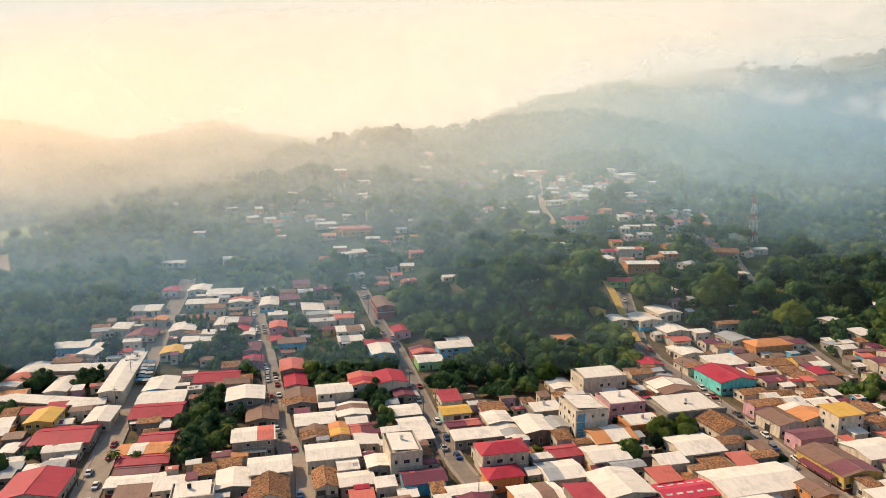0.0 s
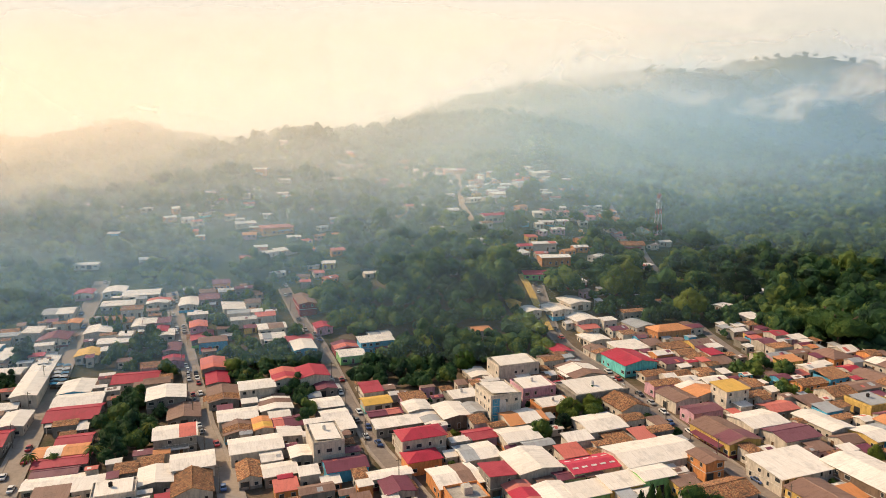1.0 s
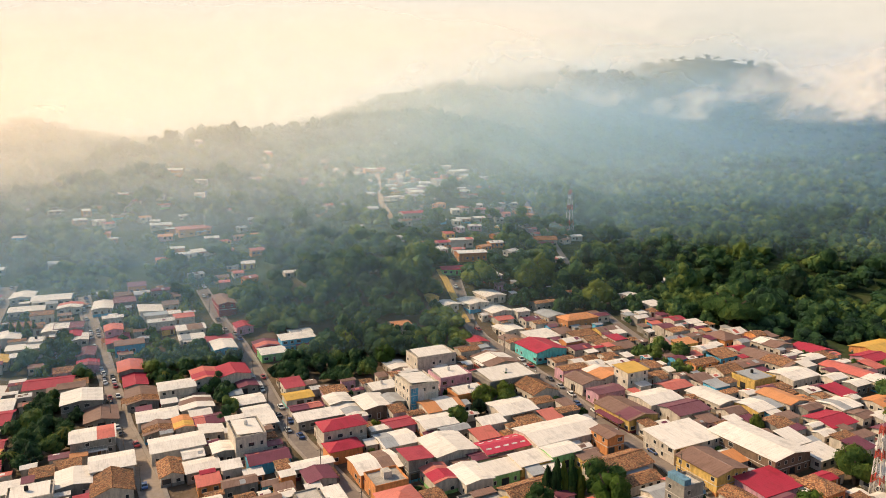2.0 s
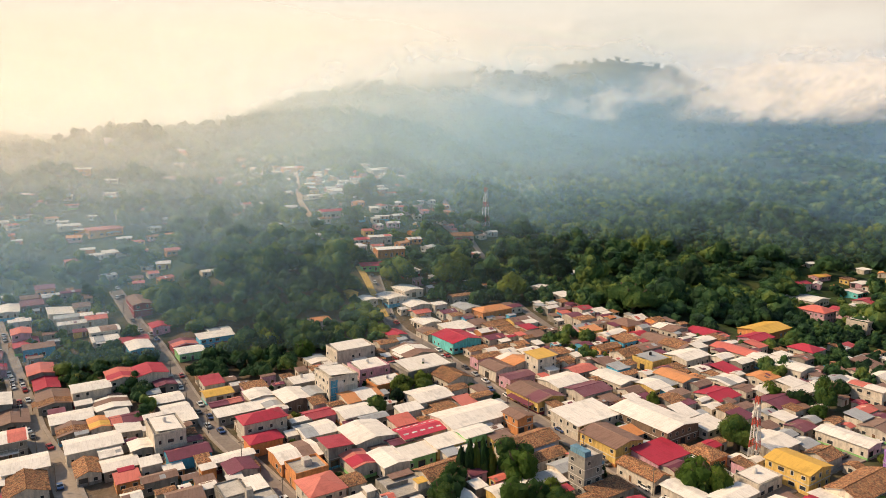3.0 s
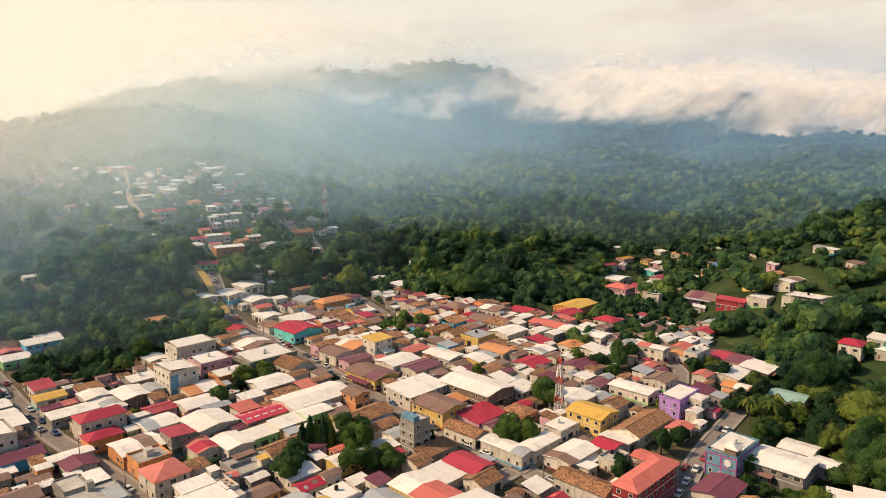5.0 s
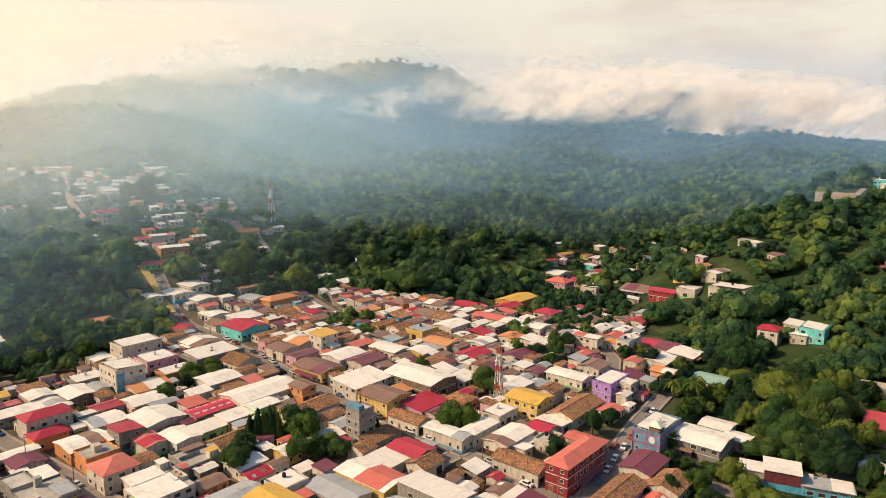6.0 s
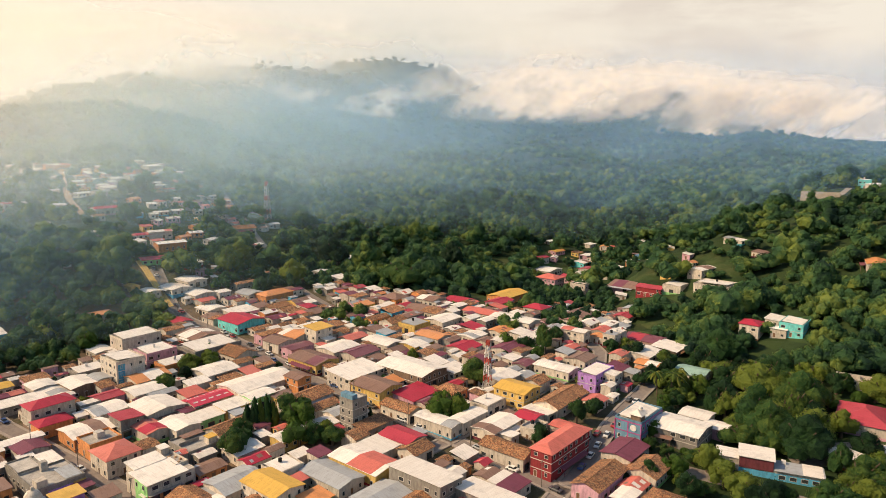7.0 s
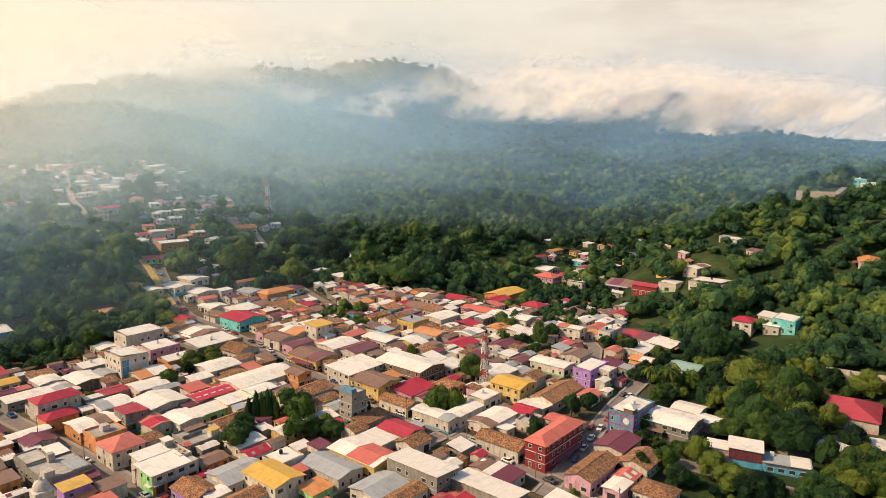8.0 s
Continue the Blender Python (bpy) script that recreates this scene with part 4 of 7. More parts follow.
house(129.0, 196.4, 14.7, 11.6, 4.3, "g", "w", "w", 14)
house(133.7, 185.9, 13.9, 10.6, 4.3, "g", "m", "w", 14)
house(111.4, 218.6, 10.1, 11.4, 4.3, "g", "k", "w", 14)
house(121.6, 222.5, 11.8, 12.1, 4.3, "g", "o", "w", 14)
house(128.3, 213.8, 9.7, 8.1, 8.3, "s", "y", "w", 14)
house(85.9, 180.7, 25.5, 14.3, 4.6, "g", "w", "w", 14)
house(121.0, 166.0, 19.0, 13.0, 5.2, "s", "w", "w", 14)
house(140.7, 156.1, 15.0, 24.4, 5.9, "g", "w", "k", 14)
house(119.6, 148.0, 12.0, 15.0, 6.0, "g", "k", "y", 14)
house(100.8, 131.8, 6.8, 6.4, 11.2, "f", "c", "c", 14)
house(119.0, 130.2, 6.5, 13.9, 4.1, "g", "c", "w", 14)
house(130.1, 137.1, 14.3, 10.3, 3.8, "s", "r", "p", 14)
house(142.9, 132.4, 7.8, 9.3, 3.8, "h", "c", "o", 14)
house(160.8, 115.3, 11.0, 13.2, 6.1, "g", "y", "y", 14)
house(165.3, 130.4, 12.7, 11.5, 4.6, "g", "w", "w", 14)
house(174.6, 119.1, 8.1, 7.0, 4.1, "g", "c", "w", 14)
house(147.1, 115.7, 11.0, 7.8, 3.8, "f", "w", "w", 14)
house(123.3, 113.6, 6.0, 16.4, 4.6, "g", "w", "w", 14)
house(133.4, 110.0, 13.0, 6.0, 4.6, "g", "w", "w", 14)
house(191.1, 125.1, 8.0, 16.2, 4.1, "g", "w", "w", 14)
house(207.5, 126.6, 10.1, 9.1, 3.8, "g", "k", "w", 14)
house(196.3, 108.3, 15.3, 7.7, 6.4, "f", "w", "u", 14)
house(199.2, 102.9, 6.6, 6.0, 5.9, "f", "w", "w", 14)
house(171.3, 102.6, 21.6, 9.8, 4, "g", "c", "w", 14)
house(157.7, 100.1, 5.7, 10.0, 3.4, "s", "w", "w", 14)
house(151.2, 98.3, 7.3, 7.4, 4.1, "g", "r", "w", 14)
house(138.2, 100.4, 15.7, 9.1, 4.1, "g", "w", "w", 14)
house(226.1, 147.6, 5.5, 12.3, 6.4, "g", "w", "w", 14)
house(175.7, 166.5, 11.8, 10.8, 3.6, "g", "r", "w", 14)
house(235.6, 133.8, 6.7, 5.8, 5.9, "f", "t", "w", 14)
house(235.1, 142.1, 4.8, 4.5, 3.4, "g", "o", "w", 14)
house(171.7, 184.8, 9.1, 13.6, 4.3, "g", "o", "w", 14)
house(161.0, 182.8, 12.6, 10.2, 3.6, "g", "w", "y", 14)
house(149.8, 193.4, 9.8, 15.5, 3.6, "g", "w", "w", 14)
house(190.3, 202.0, 14.5, 11.1, 4.3, "g", "w", "w", 14)
house(174.5, 204.1, 11.5, 10.5, 4, "f", "t", "y", 14)
house(194.6, 221.0, 11.4, 23.1, 3.4, "g", "k", "w", 14)
house(192.0, 249.6, 10.7, 12.2, 3.8, "h", "k", "o", 14)
house(206.9, 236.5, 11.2, 12.9, 3.4, "g", "k", "w", 14)
house(220.9, 228.8, 11.8, 12.3, 3.4, "g", "r", "w", 14)
house(215.4, 202.1, 9.3, 18.2, 3.4, "g", "p", "w", 14)
house(256.9, 229.5, 22.4, 13.6, 4.1, "g", "y", "o", 14)
house(239.1, 215.9, 13.2, 9.7, 4.3, "g", "r", "p", 14)
house(219.7, 182.0, 9.8, 23.0, 4.3, "g", "w", "w", 14)
house(253.3, 200.9, 9.8, 11.4, 3.4, "h", "r", "w", 14)
house(188.2, 176.4, 10.4, 9.5, 3.4, "g", "w", "w", 14)
house(188.3, 166.8, 6.7, 5.8, 3.6, "g", "k", "w", 14)
house(193.9, 163.7, 7.2, 6.2, 3.6, "g", "w", "w", 14)
house(191.3, 154.4, 12.9, 10.1, 3.6, "g", "m", "w", 14)
house(312.8, 250.9, 11.6, 14.7, 6.4, "h", "p", "p", 14)
house(336.2, 251.3, 10.1, 16.6, 4.3, "g", "r", "p", 14)
house(367.9, 266.5, 12.1, 11.0, 3.4, "g", "r", "w", 14)
house(380.8, 286.4, 11.7, 10.7, 3.4, "g", "w", "t", 14)
house(314.6, 224.9, 10.3, 10.4, 5.9, "f", "w", "w", 14)
house(343.0, 286.3, 16.6, 18.5, 3.8, "g", "w", "w", 14)
house(329.2, 197.8, 19.5, 21.6, 3.4, "g", "k", "p", 14)
house(278.2, 161.3, 8.5, 8.5, 3.4, "g", "r", "w", 14)
house(289.2, 164.7, 8.5, 8.5, 3.4, "g", "t", "w", 14)
house(41.2, 115.1, 8.1, 11.8, 3.8, "g", "c", "u", 14)
house(13.3, 132.0, 7.1, 5.0, 6.4, "s", "y", "u", 14)
house(15.5, 130.3, 4.7, 3.6, 4, "s", "o", "w", 14)
house(54.1, 117.5, 13.3, 11.4, 3.8, "g", "t", "w", 14)
house(60.5, 105.6, 10.0, 14.9, 6.4, "g", "y", "w", 14)
house(67.9, 115.7, 9.1, 8.5, 4.3, "f", "w", "w", 14)
house(68.7, 95.6, 7.2, 6.3, 4, "s", "o", "g", 14)
house(44.7, 109.4, 6.3, 5.2, 4, "g", "w", "w", 14)
house(78.3, 104.5, 9.6, 17.0, 3.9, "g", "t", "w", 14)
house(89.6, 105.0, 10.6, 20.0, 4.5, "g", "w", "y", 14)
house(84.2, 86.6, 12.7, 10.7, 3.8, "g", "t", "w", 14)
house(97.6, 84.6, 9.4, 19.4, 7.0, "s", "w", "c", 14)
house(108.4, 67.2, 8.6, 21.0, 4.6, "s", "w", "c", 14)
house(107.8, 112.0, 8.9, 12.4, 4, "g", "r", "w", 14)
house(106.8, 102.9, 8.6, 7.5, 3.8, "g", "c", "w", 14)
house(97.9, 111.2, 10.2, 9.5, 3.4, "s", "w", "w", 14)
house(84.5, 135.6, 22.5, 7.2, 3.3, "g", "w", "y", 10)
house(63.1, 135.5, 9.6, 8.8, 3.3, "g", "w", "w", 14)
house(95.0, 157.3, 18.5, 9.6, 4.2, "g", "c", "w", 16)
house(99.0, 172.6, 6.5, 8.0, 5.8, "g", "k", "o", 14)
house(141.3, 73.8, 23.0, 7.2, 8.6, "h", "p", "r", 14)
house(129.7, 85.2, 7.6, 16.5, 4.5, "g", "c", "w", 14)
house(156.1, 83.7, 5.8, 12.2, 4.3, "g", "p", "w", 14)
house(147.3, 91.8, 8.4, 5.6, 3.8, "f", "c", "w", 14)
house(137.1, 92.9, 4.6, 4.8, 3.4, "s", "w", "w", 14)
house(177.5, 72.7, 16.8, 9.1, 7.4, "f", "w", "d", 14)
house(185.6, 61.7, 13.9, 15.9, 5.5, "g", "w", "c", 14)
house(200.4, 65.6, 8.5, 9.5, 3.8, "g", "w", "w", 14)
house(197.9, 56.3, 6.9, 7.3, 3.8, "g", "w", "p", 14)
house(246.3, 30.2, 20.5, 16.5, 4.1, "h", "r", "w", 20)
house(140.3, 57.0, 18.1, 8.4, 4.5, "g", "c", "p", 14)
house(159.6, 63.7, 13.5, 9.8, 4, "g", "m", "w", 14)
house(156.7, 52.6, 11.6, 9.6, 3.8, "g", "c", "w", 14)
house(146.8, 39.0, 8.5, 10.4, 3.4, "h", "c", "w", 14)
house(139.5, 46.9, 7.5, 5.3, 3.8, "g", "w", "p", 14)
house(234.8, 90.7, 11.2, 11.9, 3.1, "g", "g", "w", 14)
house(290.5, 98.5, 9.0, 8.5, 7.2, "h", "r", "w", 14)
house(302.1, 84.5, 13.5, 10.0, 5.6, "f", "w", "t", 14)
house(308.0, 97.0, 11.0, 6.0, 3.2, "s", "w", "w", 14)
house(295.9, 88.0, 5.2, 6.7, 4.3, "g", "w", "w", 14)
house(241.0, 135.6, 7.3, 6.6, 5.5, "f", "w", "w", 14)
house(234.8, 139.5, 4.0, 3.8, 3.4, "g", "o", "w", 14)
house(255.0, 130.1, 11.8, 16.2, 3.4, "g", "m", "w", 14)
house(253.2, 115.3, 13.1, 11.1, 3.4, "s", "w", "k", 14)
house(235.1, 116.6, 13.0, 12.8, 3.6, "g", "w", "w", 14)
house(227.0, 106.6, 6.9, 9.4, 3.1, "g", "o", "w", 14)
house(316.5, 173.9, 9.6, 14.4, 5.5, "g", "r", "r", 14)
house(322.8, 162.7, 11.7, 10.3, 4.3, "f", "w", "w", 14)
house(327.6, 140.9, 16.0, 18.5, 4.6, "f", "w", "w", 14)
house(213.4, 21.6, 8.5, 8.5, 3.1, "g", "w", "w", 14)
house(226.9, 13.8, 8.5, 8.5, 3.1, "g", "w", "w", 14)
house(147.7, 136.5, 4.8, 4.2, 3.4, "g", "r", "o", 14)
house(53.1, 302.0, 8.5, 8.5, 3.4, "g", "o", "w", 14)
house(208.3, 343.8, 20.3, 9.4, 3.4, "g", "w", "w", 14)
house(186.6, 302.1, 8.5, 8.5, 3.4, "s", "w", "w", 14)


# ---- houses with a plan of their own ----
def compound(x, y, rot, w, d, label):
    root = new("house")
    root.matrix_world = pose(x, y, height(x, y), 0, 0, rot)
    RECTS.append((x, y, w, d, rot))
    return tagged(root, label, "house", "town houses")


def volume(root, name, x0, x1, y0, y1, z0, z1, material, label="", tilt=0.0):
    """A block of a house; tilt raises its far top edge."""
    bm = box(bmesh.new(), x0, x1, y0, y1, z0, z1)
    for v in bm.verts:
        if v.co.y > y1 - 1e-4 and (v.co.z > z1 - 1e-4 or name.startswith("roof")):
            v.co.z += tilt
    return part(name, bm, material, root, label)


def parapet(root, x0, x1, y0, y1, z, tall, material):
    bm, t = bmesh.new(), 0.2
    for q in ((x0, x1, y0, y0 + t), (x0, x1, y1 - t, y1), (x0, x0 + t, y0 + t, y1 - t), (x1 - t, x1, y0 + t, y1 - t)):
        box(bm, *q, z, z + tall)
    return part("parapet", bm, material, root)


def openings(root, side, at, a, b, z, n, door=False, size=0):
    """A row of windows or doors along one side: side is the way it looks, at its offset."""
    yaw = {"s": 0, "n": 180, "w": -90, "e": 90}[side]
    for k in range(n):
        p = a + (b - a) * (k + 0.5) / n
        me = DOORS[size] if door else WINDOWS[size]
        ring = placed("door" if door else "window", me[0], None, root, "", pose(*((p, at) if side in "ns" else (at, p)), z, 0, 0, yaw))
        placed("leaf" if door else "pane", me[1], None, ring)


def old_corner_block():
    """A worn flat-roofed corner building: stained concrete roof, a raised tank room, purple and yellow shop fronts."""
    r = compound(10.5, 152.5, 14, 13, 23, "worn flat-roofed corner building with purple and yellow shop fronts")
    volume(r, "wall", -6.5, 6.5, -11.5, 11.5, -2.5, 4.6, WALL["c"])
    volume(r, "roof", -6.3, 6.3, -11.3, 11.3, 4.604, 4.7, CONCRETE, "cracked and stained concrete roof")
    parapet(r, -6.56, 6.56, -11.56, 11.56, 4.55, 0.6, WALL["c"])
    volume(r, "roof_terrace", -6.2, 0.0, 2.0, 11.2, 4.7, 5.3, CONCRETE, "raised part of the concrete roof")
    parapet(r, -6.3, 0.1, 1.9, 11.3, 5.25, 0.45, WALL["c"])
    volume(r, "tank_room", -1.0, 0.8, -0.5, 1.3, 4.7, 7.4, CONCRETE)
    volume(r, "stair_head", -6.1, -3.3, -11.0, -8.0, 4.7, 7.0, WALL["w"])
    volume(r, "roof_sheet", 0.8, 6.2, 2.0, 10.6, 5.3, 5.4, ROOF["w"], "pale sheets over the back rooms", 0.3)
    volume(r, "roof_sheet", 1.5, 6.2, -10.5, -2.5, 4.9, 4.98, ROOF["t"], "grey sheets", 0.2)
    volume(r, "shop_front", -3.5, 3.0, -11.62, -11.5, -1, 3.6, WALL["u"], "purple painted shop front")
    volume(r, "shop_front", 3.2, 6.6, -11.62, -11.5, -1, 3.8, WALL["y"], "yellow painted shop front")
    openings(r, "s", -11.63, -3.2, 2.8, 0.9, 3, size=1)
    openings(r, "s", -11.63, 3.4, 6.4, 0.05, 1, True, 1)
    openings(r, "w", -6.5, -10, 10, 1.8, 6, size=0)


def stepped_white_block():
    """A two-storey corner house under two pale sheet roofs, with a cluttered roof terrace."""
    r = compound(37.0, 132.6, 14, 15, 16, "two-storey corner house in several colours under stepped pale roofs")
    volume(r, "wall", -7.4, 7.0, -8.0, 4.2, -2.5, 6.0, WALL["w"])
    volume(r, "wall", -5.0, 7.2, 4.2, 9.0, -2.5, 5.2, WALL["w"])
    volume(r, "roof_sheet", -8.1, 4.6, -8.8, 1.5, 6.25, 6.4, ROOF["w"], "pale sheet roof", 0.7)
    volume(r, "roof_sheet", -6.5, 3.4, 1.2, 7.4, 7.1, 7.25, ROOF["w"], "raised pale sheet roof", 0.5)
    volume(r, "upper_wall", -6.0, 3.0, 1.6, 7.0, 5.2, 7.08, WALL["w"])
    volume(r, "roof_terrace", 3.4, 7.1, -4.0, 9.0, 6.0, 6.1, CONCRETE, "bare concrete roof terrace")
    parapet(r, 3.3, 7.25, -4.0, 9.1, 6.05, 0.9, WALL["w"])
    volume(r, "terrace_hut", 4.2, 6.6, 5.8, 8.4, 6.1, 8.2, WALL["w"])
    volume(r, "roof_sheet", 3.9, 7.0, 5.4, 8.8, 8.2, 8.3, ROOF["w"], "", 0.2)
    for k in range(7):
        bx, by = 3.8 + (k * 1.3) % 2.8, -3.2 + k * 1.2
        volume(r, "rubble", bx, bx + 0.7, by, by + 0.6, 6.1, 6.35 + 0.1 * (k % 3), DIRT, "heaped rubble")
    volume(r, "painted_front", -7.48, -7.4, -7.9, -1.0, -1, 5.9, WALL["g"], "yellow-green painted wall")
    volume(r, "painted_front", -7.4, -2.5, -8.08, -8.0, -1, 3.0, WALL["o"], "orange painted wall")
    volume(r, "painted_front", -2.4, 2.5, -8.08, -8.0, -1, 3.0, WALL["p"], "pink painted wall")
    volume(r, "balcony", -7.4, 2.6, -9.1, -8.0, 2.95, 3.1, CONCRETE)
    volume(r, "awning", -8.4, -7.4, -7.5, -4.5, 2.6, 2.68, ROOF["w"])
    openings(r, "s", -8.09, -7.0, 6.5, 4.0, 4, size=2)
    openings(r, "s", -8.09, -7.0, 6.5, 0.05, 4, True, 1)
    openings(r, "w", -7.49, -7.5, 3.5, 3.9, 3, size=1)
    openings(r, "e", 7.0, -7.0, 3.0, 3.9, 3, size=2)


def bare_concrete_house():
    """A half-built flat concrete house with a yellow stair hut."""
    r = compound(51.6, 146.4, 14, 11, 12.5, "half-built grey concrete house with a yellow stair hut on its roof")
    volume(r, "wall", -5.5, 5.5, -6.2, 6.2, -2.5, 3.6, WALL["c"])
    volume(r, "roof", -5.3, 5.3, -6.0, 6.0, 3.604, 3.7, CONCRETE, "stained concrete roof")
    parapet(r, -5.56, 5.56, -6.26, 6.26, 3.55, 0.7, WALL["c"])
    volume(r, "stair_head", 1.6, 4.4, -5.6, -3.0, 3.7, 6.0, WALL["w"])
    volume(r, "roof_sheet", 1.3, 4.7, -5.9, -2.7, 6.0, 6.12, ROOF["y"], "yellow sheet", 0.1)
    volume(r, "inner_wall", -5.3, 1.5, 0.0, 0.2, 3.7, 4.9, WALL["c"])
    volume(r, "roof_sheet", -2.0, 5.2, 3.0, 6.0, 4.4, 4.5, ROOF["k"], "rusted sheets", 0.2)
    openings(r, "s", -6.2, -5, 5, 1.0, 3, size=0)
    openings(r, "w", -5.5, -5.5, 5.5, 1.0, 3, size=2)


def market_shed():
    """A long low roadside building with a bright blue front and a maroon signboard under the white upper roof."""
    r = compound(188.6, 33.2, 30, 10, 24, "long roadside building with a blue front and a maroon signboard")
    volume(r, "wall", -3.0, 3.6, -15.0, 8.0, -2.5, 2.9, WALL["w"])
    volume(r, "blue_front", -3.12, -3.0, -15.0, 8.0, -1.5, 1.9, WALL["b"], "bright blue painted wall")
    volume(r, "roof_sheet", -3.8, 4.0, -15.4, -1.6, 2.95, 3.07, ROOF["t"], "grey sheet roof")
    volume(r, "roof_sheet", -3.9, 4.1, -15.0, -9.5, 3.1, 3.2, ROOF["w"], "newer pale sheets")
    volume(r, "upper_wall", -3.0, 5.4, -1.6, 8.0, 2.9, 5.6, WALL["c"])
    volume(r, "signboard", -3.3, -3.1, -1.5, 7.9, 2.2, 5.3, WALL["m"], "plain maroon signboard")
    volume(r, "roof_sheet", -3.7, 6.0, -2.0, 8.4, 5.6, 5.75, ROOF["w"], "pale upper roof", 0.15)
    volume(r, "annex", -2.0, 4.6, 8.0, 14.5, -2.5, 4.1, WALL["w"])
    volume(r, "roof_sheet", -2.3, 5.0, 8.1, 14.8, 4.1, 4.22, ROOF["w"], "", 0.2)
    volume(r, "water_butt", 1.6, 2.8, -5.0, -3.8, 3.07, 4.1, STEEL_WHITE)
    openings(r, "w", -3.13, -14.5, -2.5, 0.3, 4, size=2)


def roofless_row():
    """A long row of roofless rooms with bare cream walls."""
    r = compound(271.5, 41.0, 22, 6, 20, "long row of roofless rooms with bare cream walls")
    volume(r, "floor", -2.8, 2.8, -9.8, 9.8, -2.5, 0.3, CONCRETE)
    for x0, x1 in ((-3.0, -2.75), (2.75, 3.0)):
        volume(r, "wall", x0, x1, -10.0, 10.0, -2.5, 3.6, WALL["w"])
    for k in range(6):
        yy = -10.0 + 3.95 * k
        volume(r, "cross_wall", -2.75, 2.75, yy, yy + 0.25, -2.4, 3.59, WALL["w"])
    openings(r, "w", -3.0, -9.8, 9.8, 1.2, 5, size=2)


roofless_row()
old_corner_block()
stepped_white_block()
bare_concrete_house()
market_shed()
# houses up on the slopes
house(-202.6, 541.7, 13.6, 8.1, 2.9, "s", "w", "w", 11)
house(-196.0, 570.9, 9.4, 5.7, 2.9, "g", "w", "w", 31)
house(-173.4, 522.4, 6.0, 5.5, 2.9, "g", "w", "w", 20)
house(-156.3, 512.2, 8.4, 5.5, 2.9, "g", "w", "w", 24)
house(-124.6, 508.8, 8.2, 5.5, 2.9, "s", "k", "o", 5)
house(-109.6, 494.1, 10.6, 6.3, 2.9, "g", "w", "w", 25)
house(-110.8, 504.4, 7.3, 5.5, 2.9, "g", "w", "w", 4)
house(-103.0, 514.4, 8.2, 5.5, 2.9, "g", "p", "w", -5)
house(-92.7, 486.9, 7.8, 5.5, 2.9, "s", "o", "w", 30)
house(-85.0, 481.4, 6.0, 5.5, 2.9, "g", "w", "w", 1)
house(-72.3, 470.8, 9.2, 5.5, 2.9, "g", "w", "o", 2)
house(-80.7, 476.6, 13.1, 7.9, 2.9, "s", "w", "w", 17)
house(-115.0, 465.9, 9.5, 5.7, 2.9, "g", "p", "o", 20)
house(-129.5, 466.2, 7.1, 5.5, 2.9, "g", "p", "w", 2)
house(-108.4, 457.7, 8.1, 5.5, 2.9, "g", "w", "o", 19)
house(-162.5, 462.3, 6.7, 5.5, 2.9, "s", "w", "b", 4)
house(-176.2, 457.8, 8.5, 5.5, 2.9, "g", "t", "w", 27)
house(-152.5, 435.5, 7.3, 5.5, 2.9, "s", "o", "w", 3)
house(-162.5, 415.8, 13.1, 7.9, 2.9, "g", "w", "w", 9)
house(-130.9, 424.4, 8.4, 5.5, 2.9, "g", "w", "w", 8)
house(-29.4, 398.4, 6.0, 5.5, 2.9, "g", "w", "w", -5)
house(-86.1, 575.4, 14.5, 8.7, 4.6, "s", "w", "o", 3)
house(-63.3, 562.4, 9.4, 5.7, 2.9, "g", "w", "w", -5)
house(-22.2, 593.8, 10.5, 6.3, 2.9, "g", "w", "w", 31)
house(-87.3, 521.6, 6.0, 5.5, 2.9, "g", "w", "w", 6)
house(-67.8, 491.7, 6.0, 5.5, 2.9, "g", "w", "w", 3)
house(-61.5, 533.2, 7.0, 5.5, 2.9, "g", "w", "w", 19)
house(-59.3, 468.3, 20.7, 10.0, 4.6, "s", "p", "o", 24)
house(-58.5, 424.6, 12.4, 7.4, 2.9, "g", "w", "w", 24)
house(-49.2, 427.9, 12.9, 7.8, 2.9, "s", "w", "w", 30)
house(4.8, 366.8, 10.8, 6.5, 2.9, "g", "w", "w", 16)
house(-83.3, 506.7, 8.0, 5.5, 2.9, "g", "p", "w", 28)
house(5.6, 619.6, 11.2, 6.7, 2.9, "g", "w", "w", 24)
house(-16.2, 628.6, 9.7, 5.8, 2.9, "g", "w", "w", 25)
house(60.4, 846.0, 12.8, 7.7, 2.9, "g", "w", "w", 4)
house(62.9, 630.1, 15.6, 9.4, 4.6, "g", "w", "w", 20)
house(83.2, 635.1, 19.6, 10.0, 4.6, "g", "p", "o", 6)
house(141.4, 681.1, 17.4, 10.0, 4.6, "g", "w", "w", 25)
house(149.1, 620.7, 7.3, 5.5, 2.9, "s", "w", "w", 21)
house(154.7, 598.8, 16.3, 9.8, 4.6, "s", "w", "w", 29)
house(166.1, 619.1, 8.8, 5.5, 2.9, "s", "w", "w", 24)
house(128.5, 546.3, 14.8, 8.9, 4.6, "g", "t", "w", 18)
house(154.2, 579.1, 10.2, 6.1, 2.9, "g", "w", "w", 28)
house(138.4, 531.5, 10.9, 6.5, 2.9, "g", "w", "w", 4)
house(141.7, 525.2, 8.4, 5.5, 2.9, "s", "w", "w", 8)
house(183.0, 609.5, 8.4, 5.5, 2.9, "g", "w", "w", -1)
house(81.2, 503.7, 13.0, 7.8, 2.9, "g", "w", "w", 33)
house(94.8, 495.5, 15.7, 9.4, 4.6, "g", "t", "w", 29)
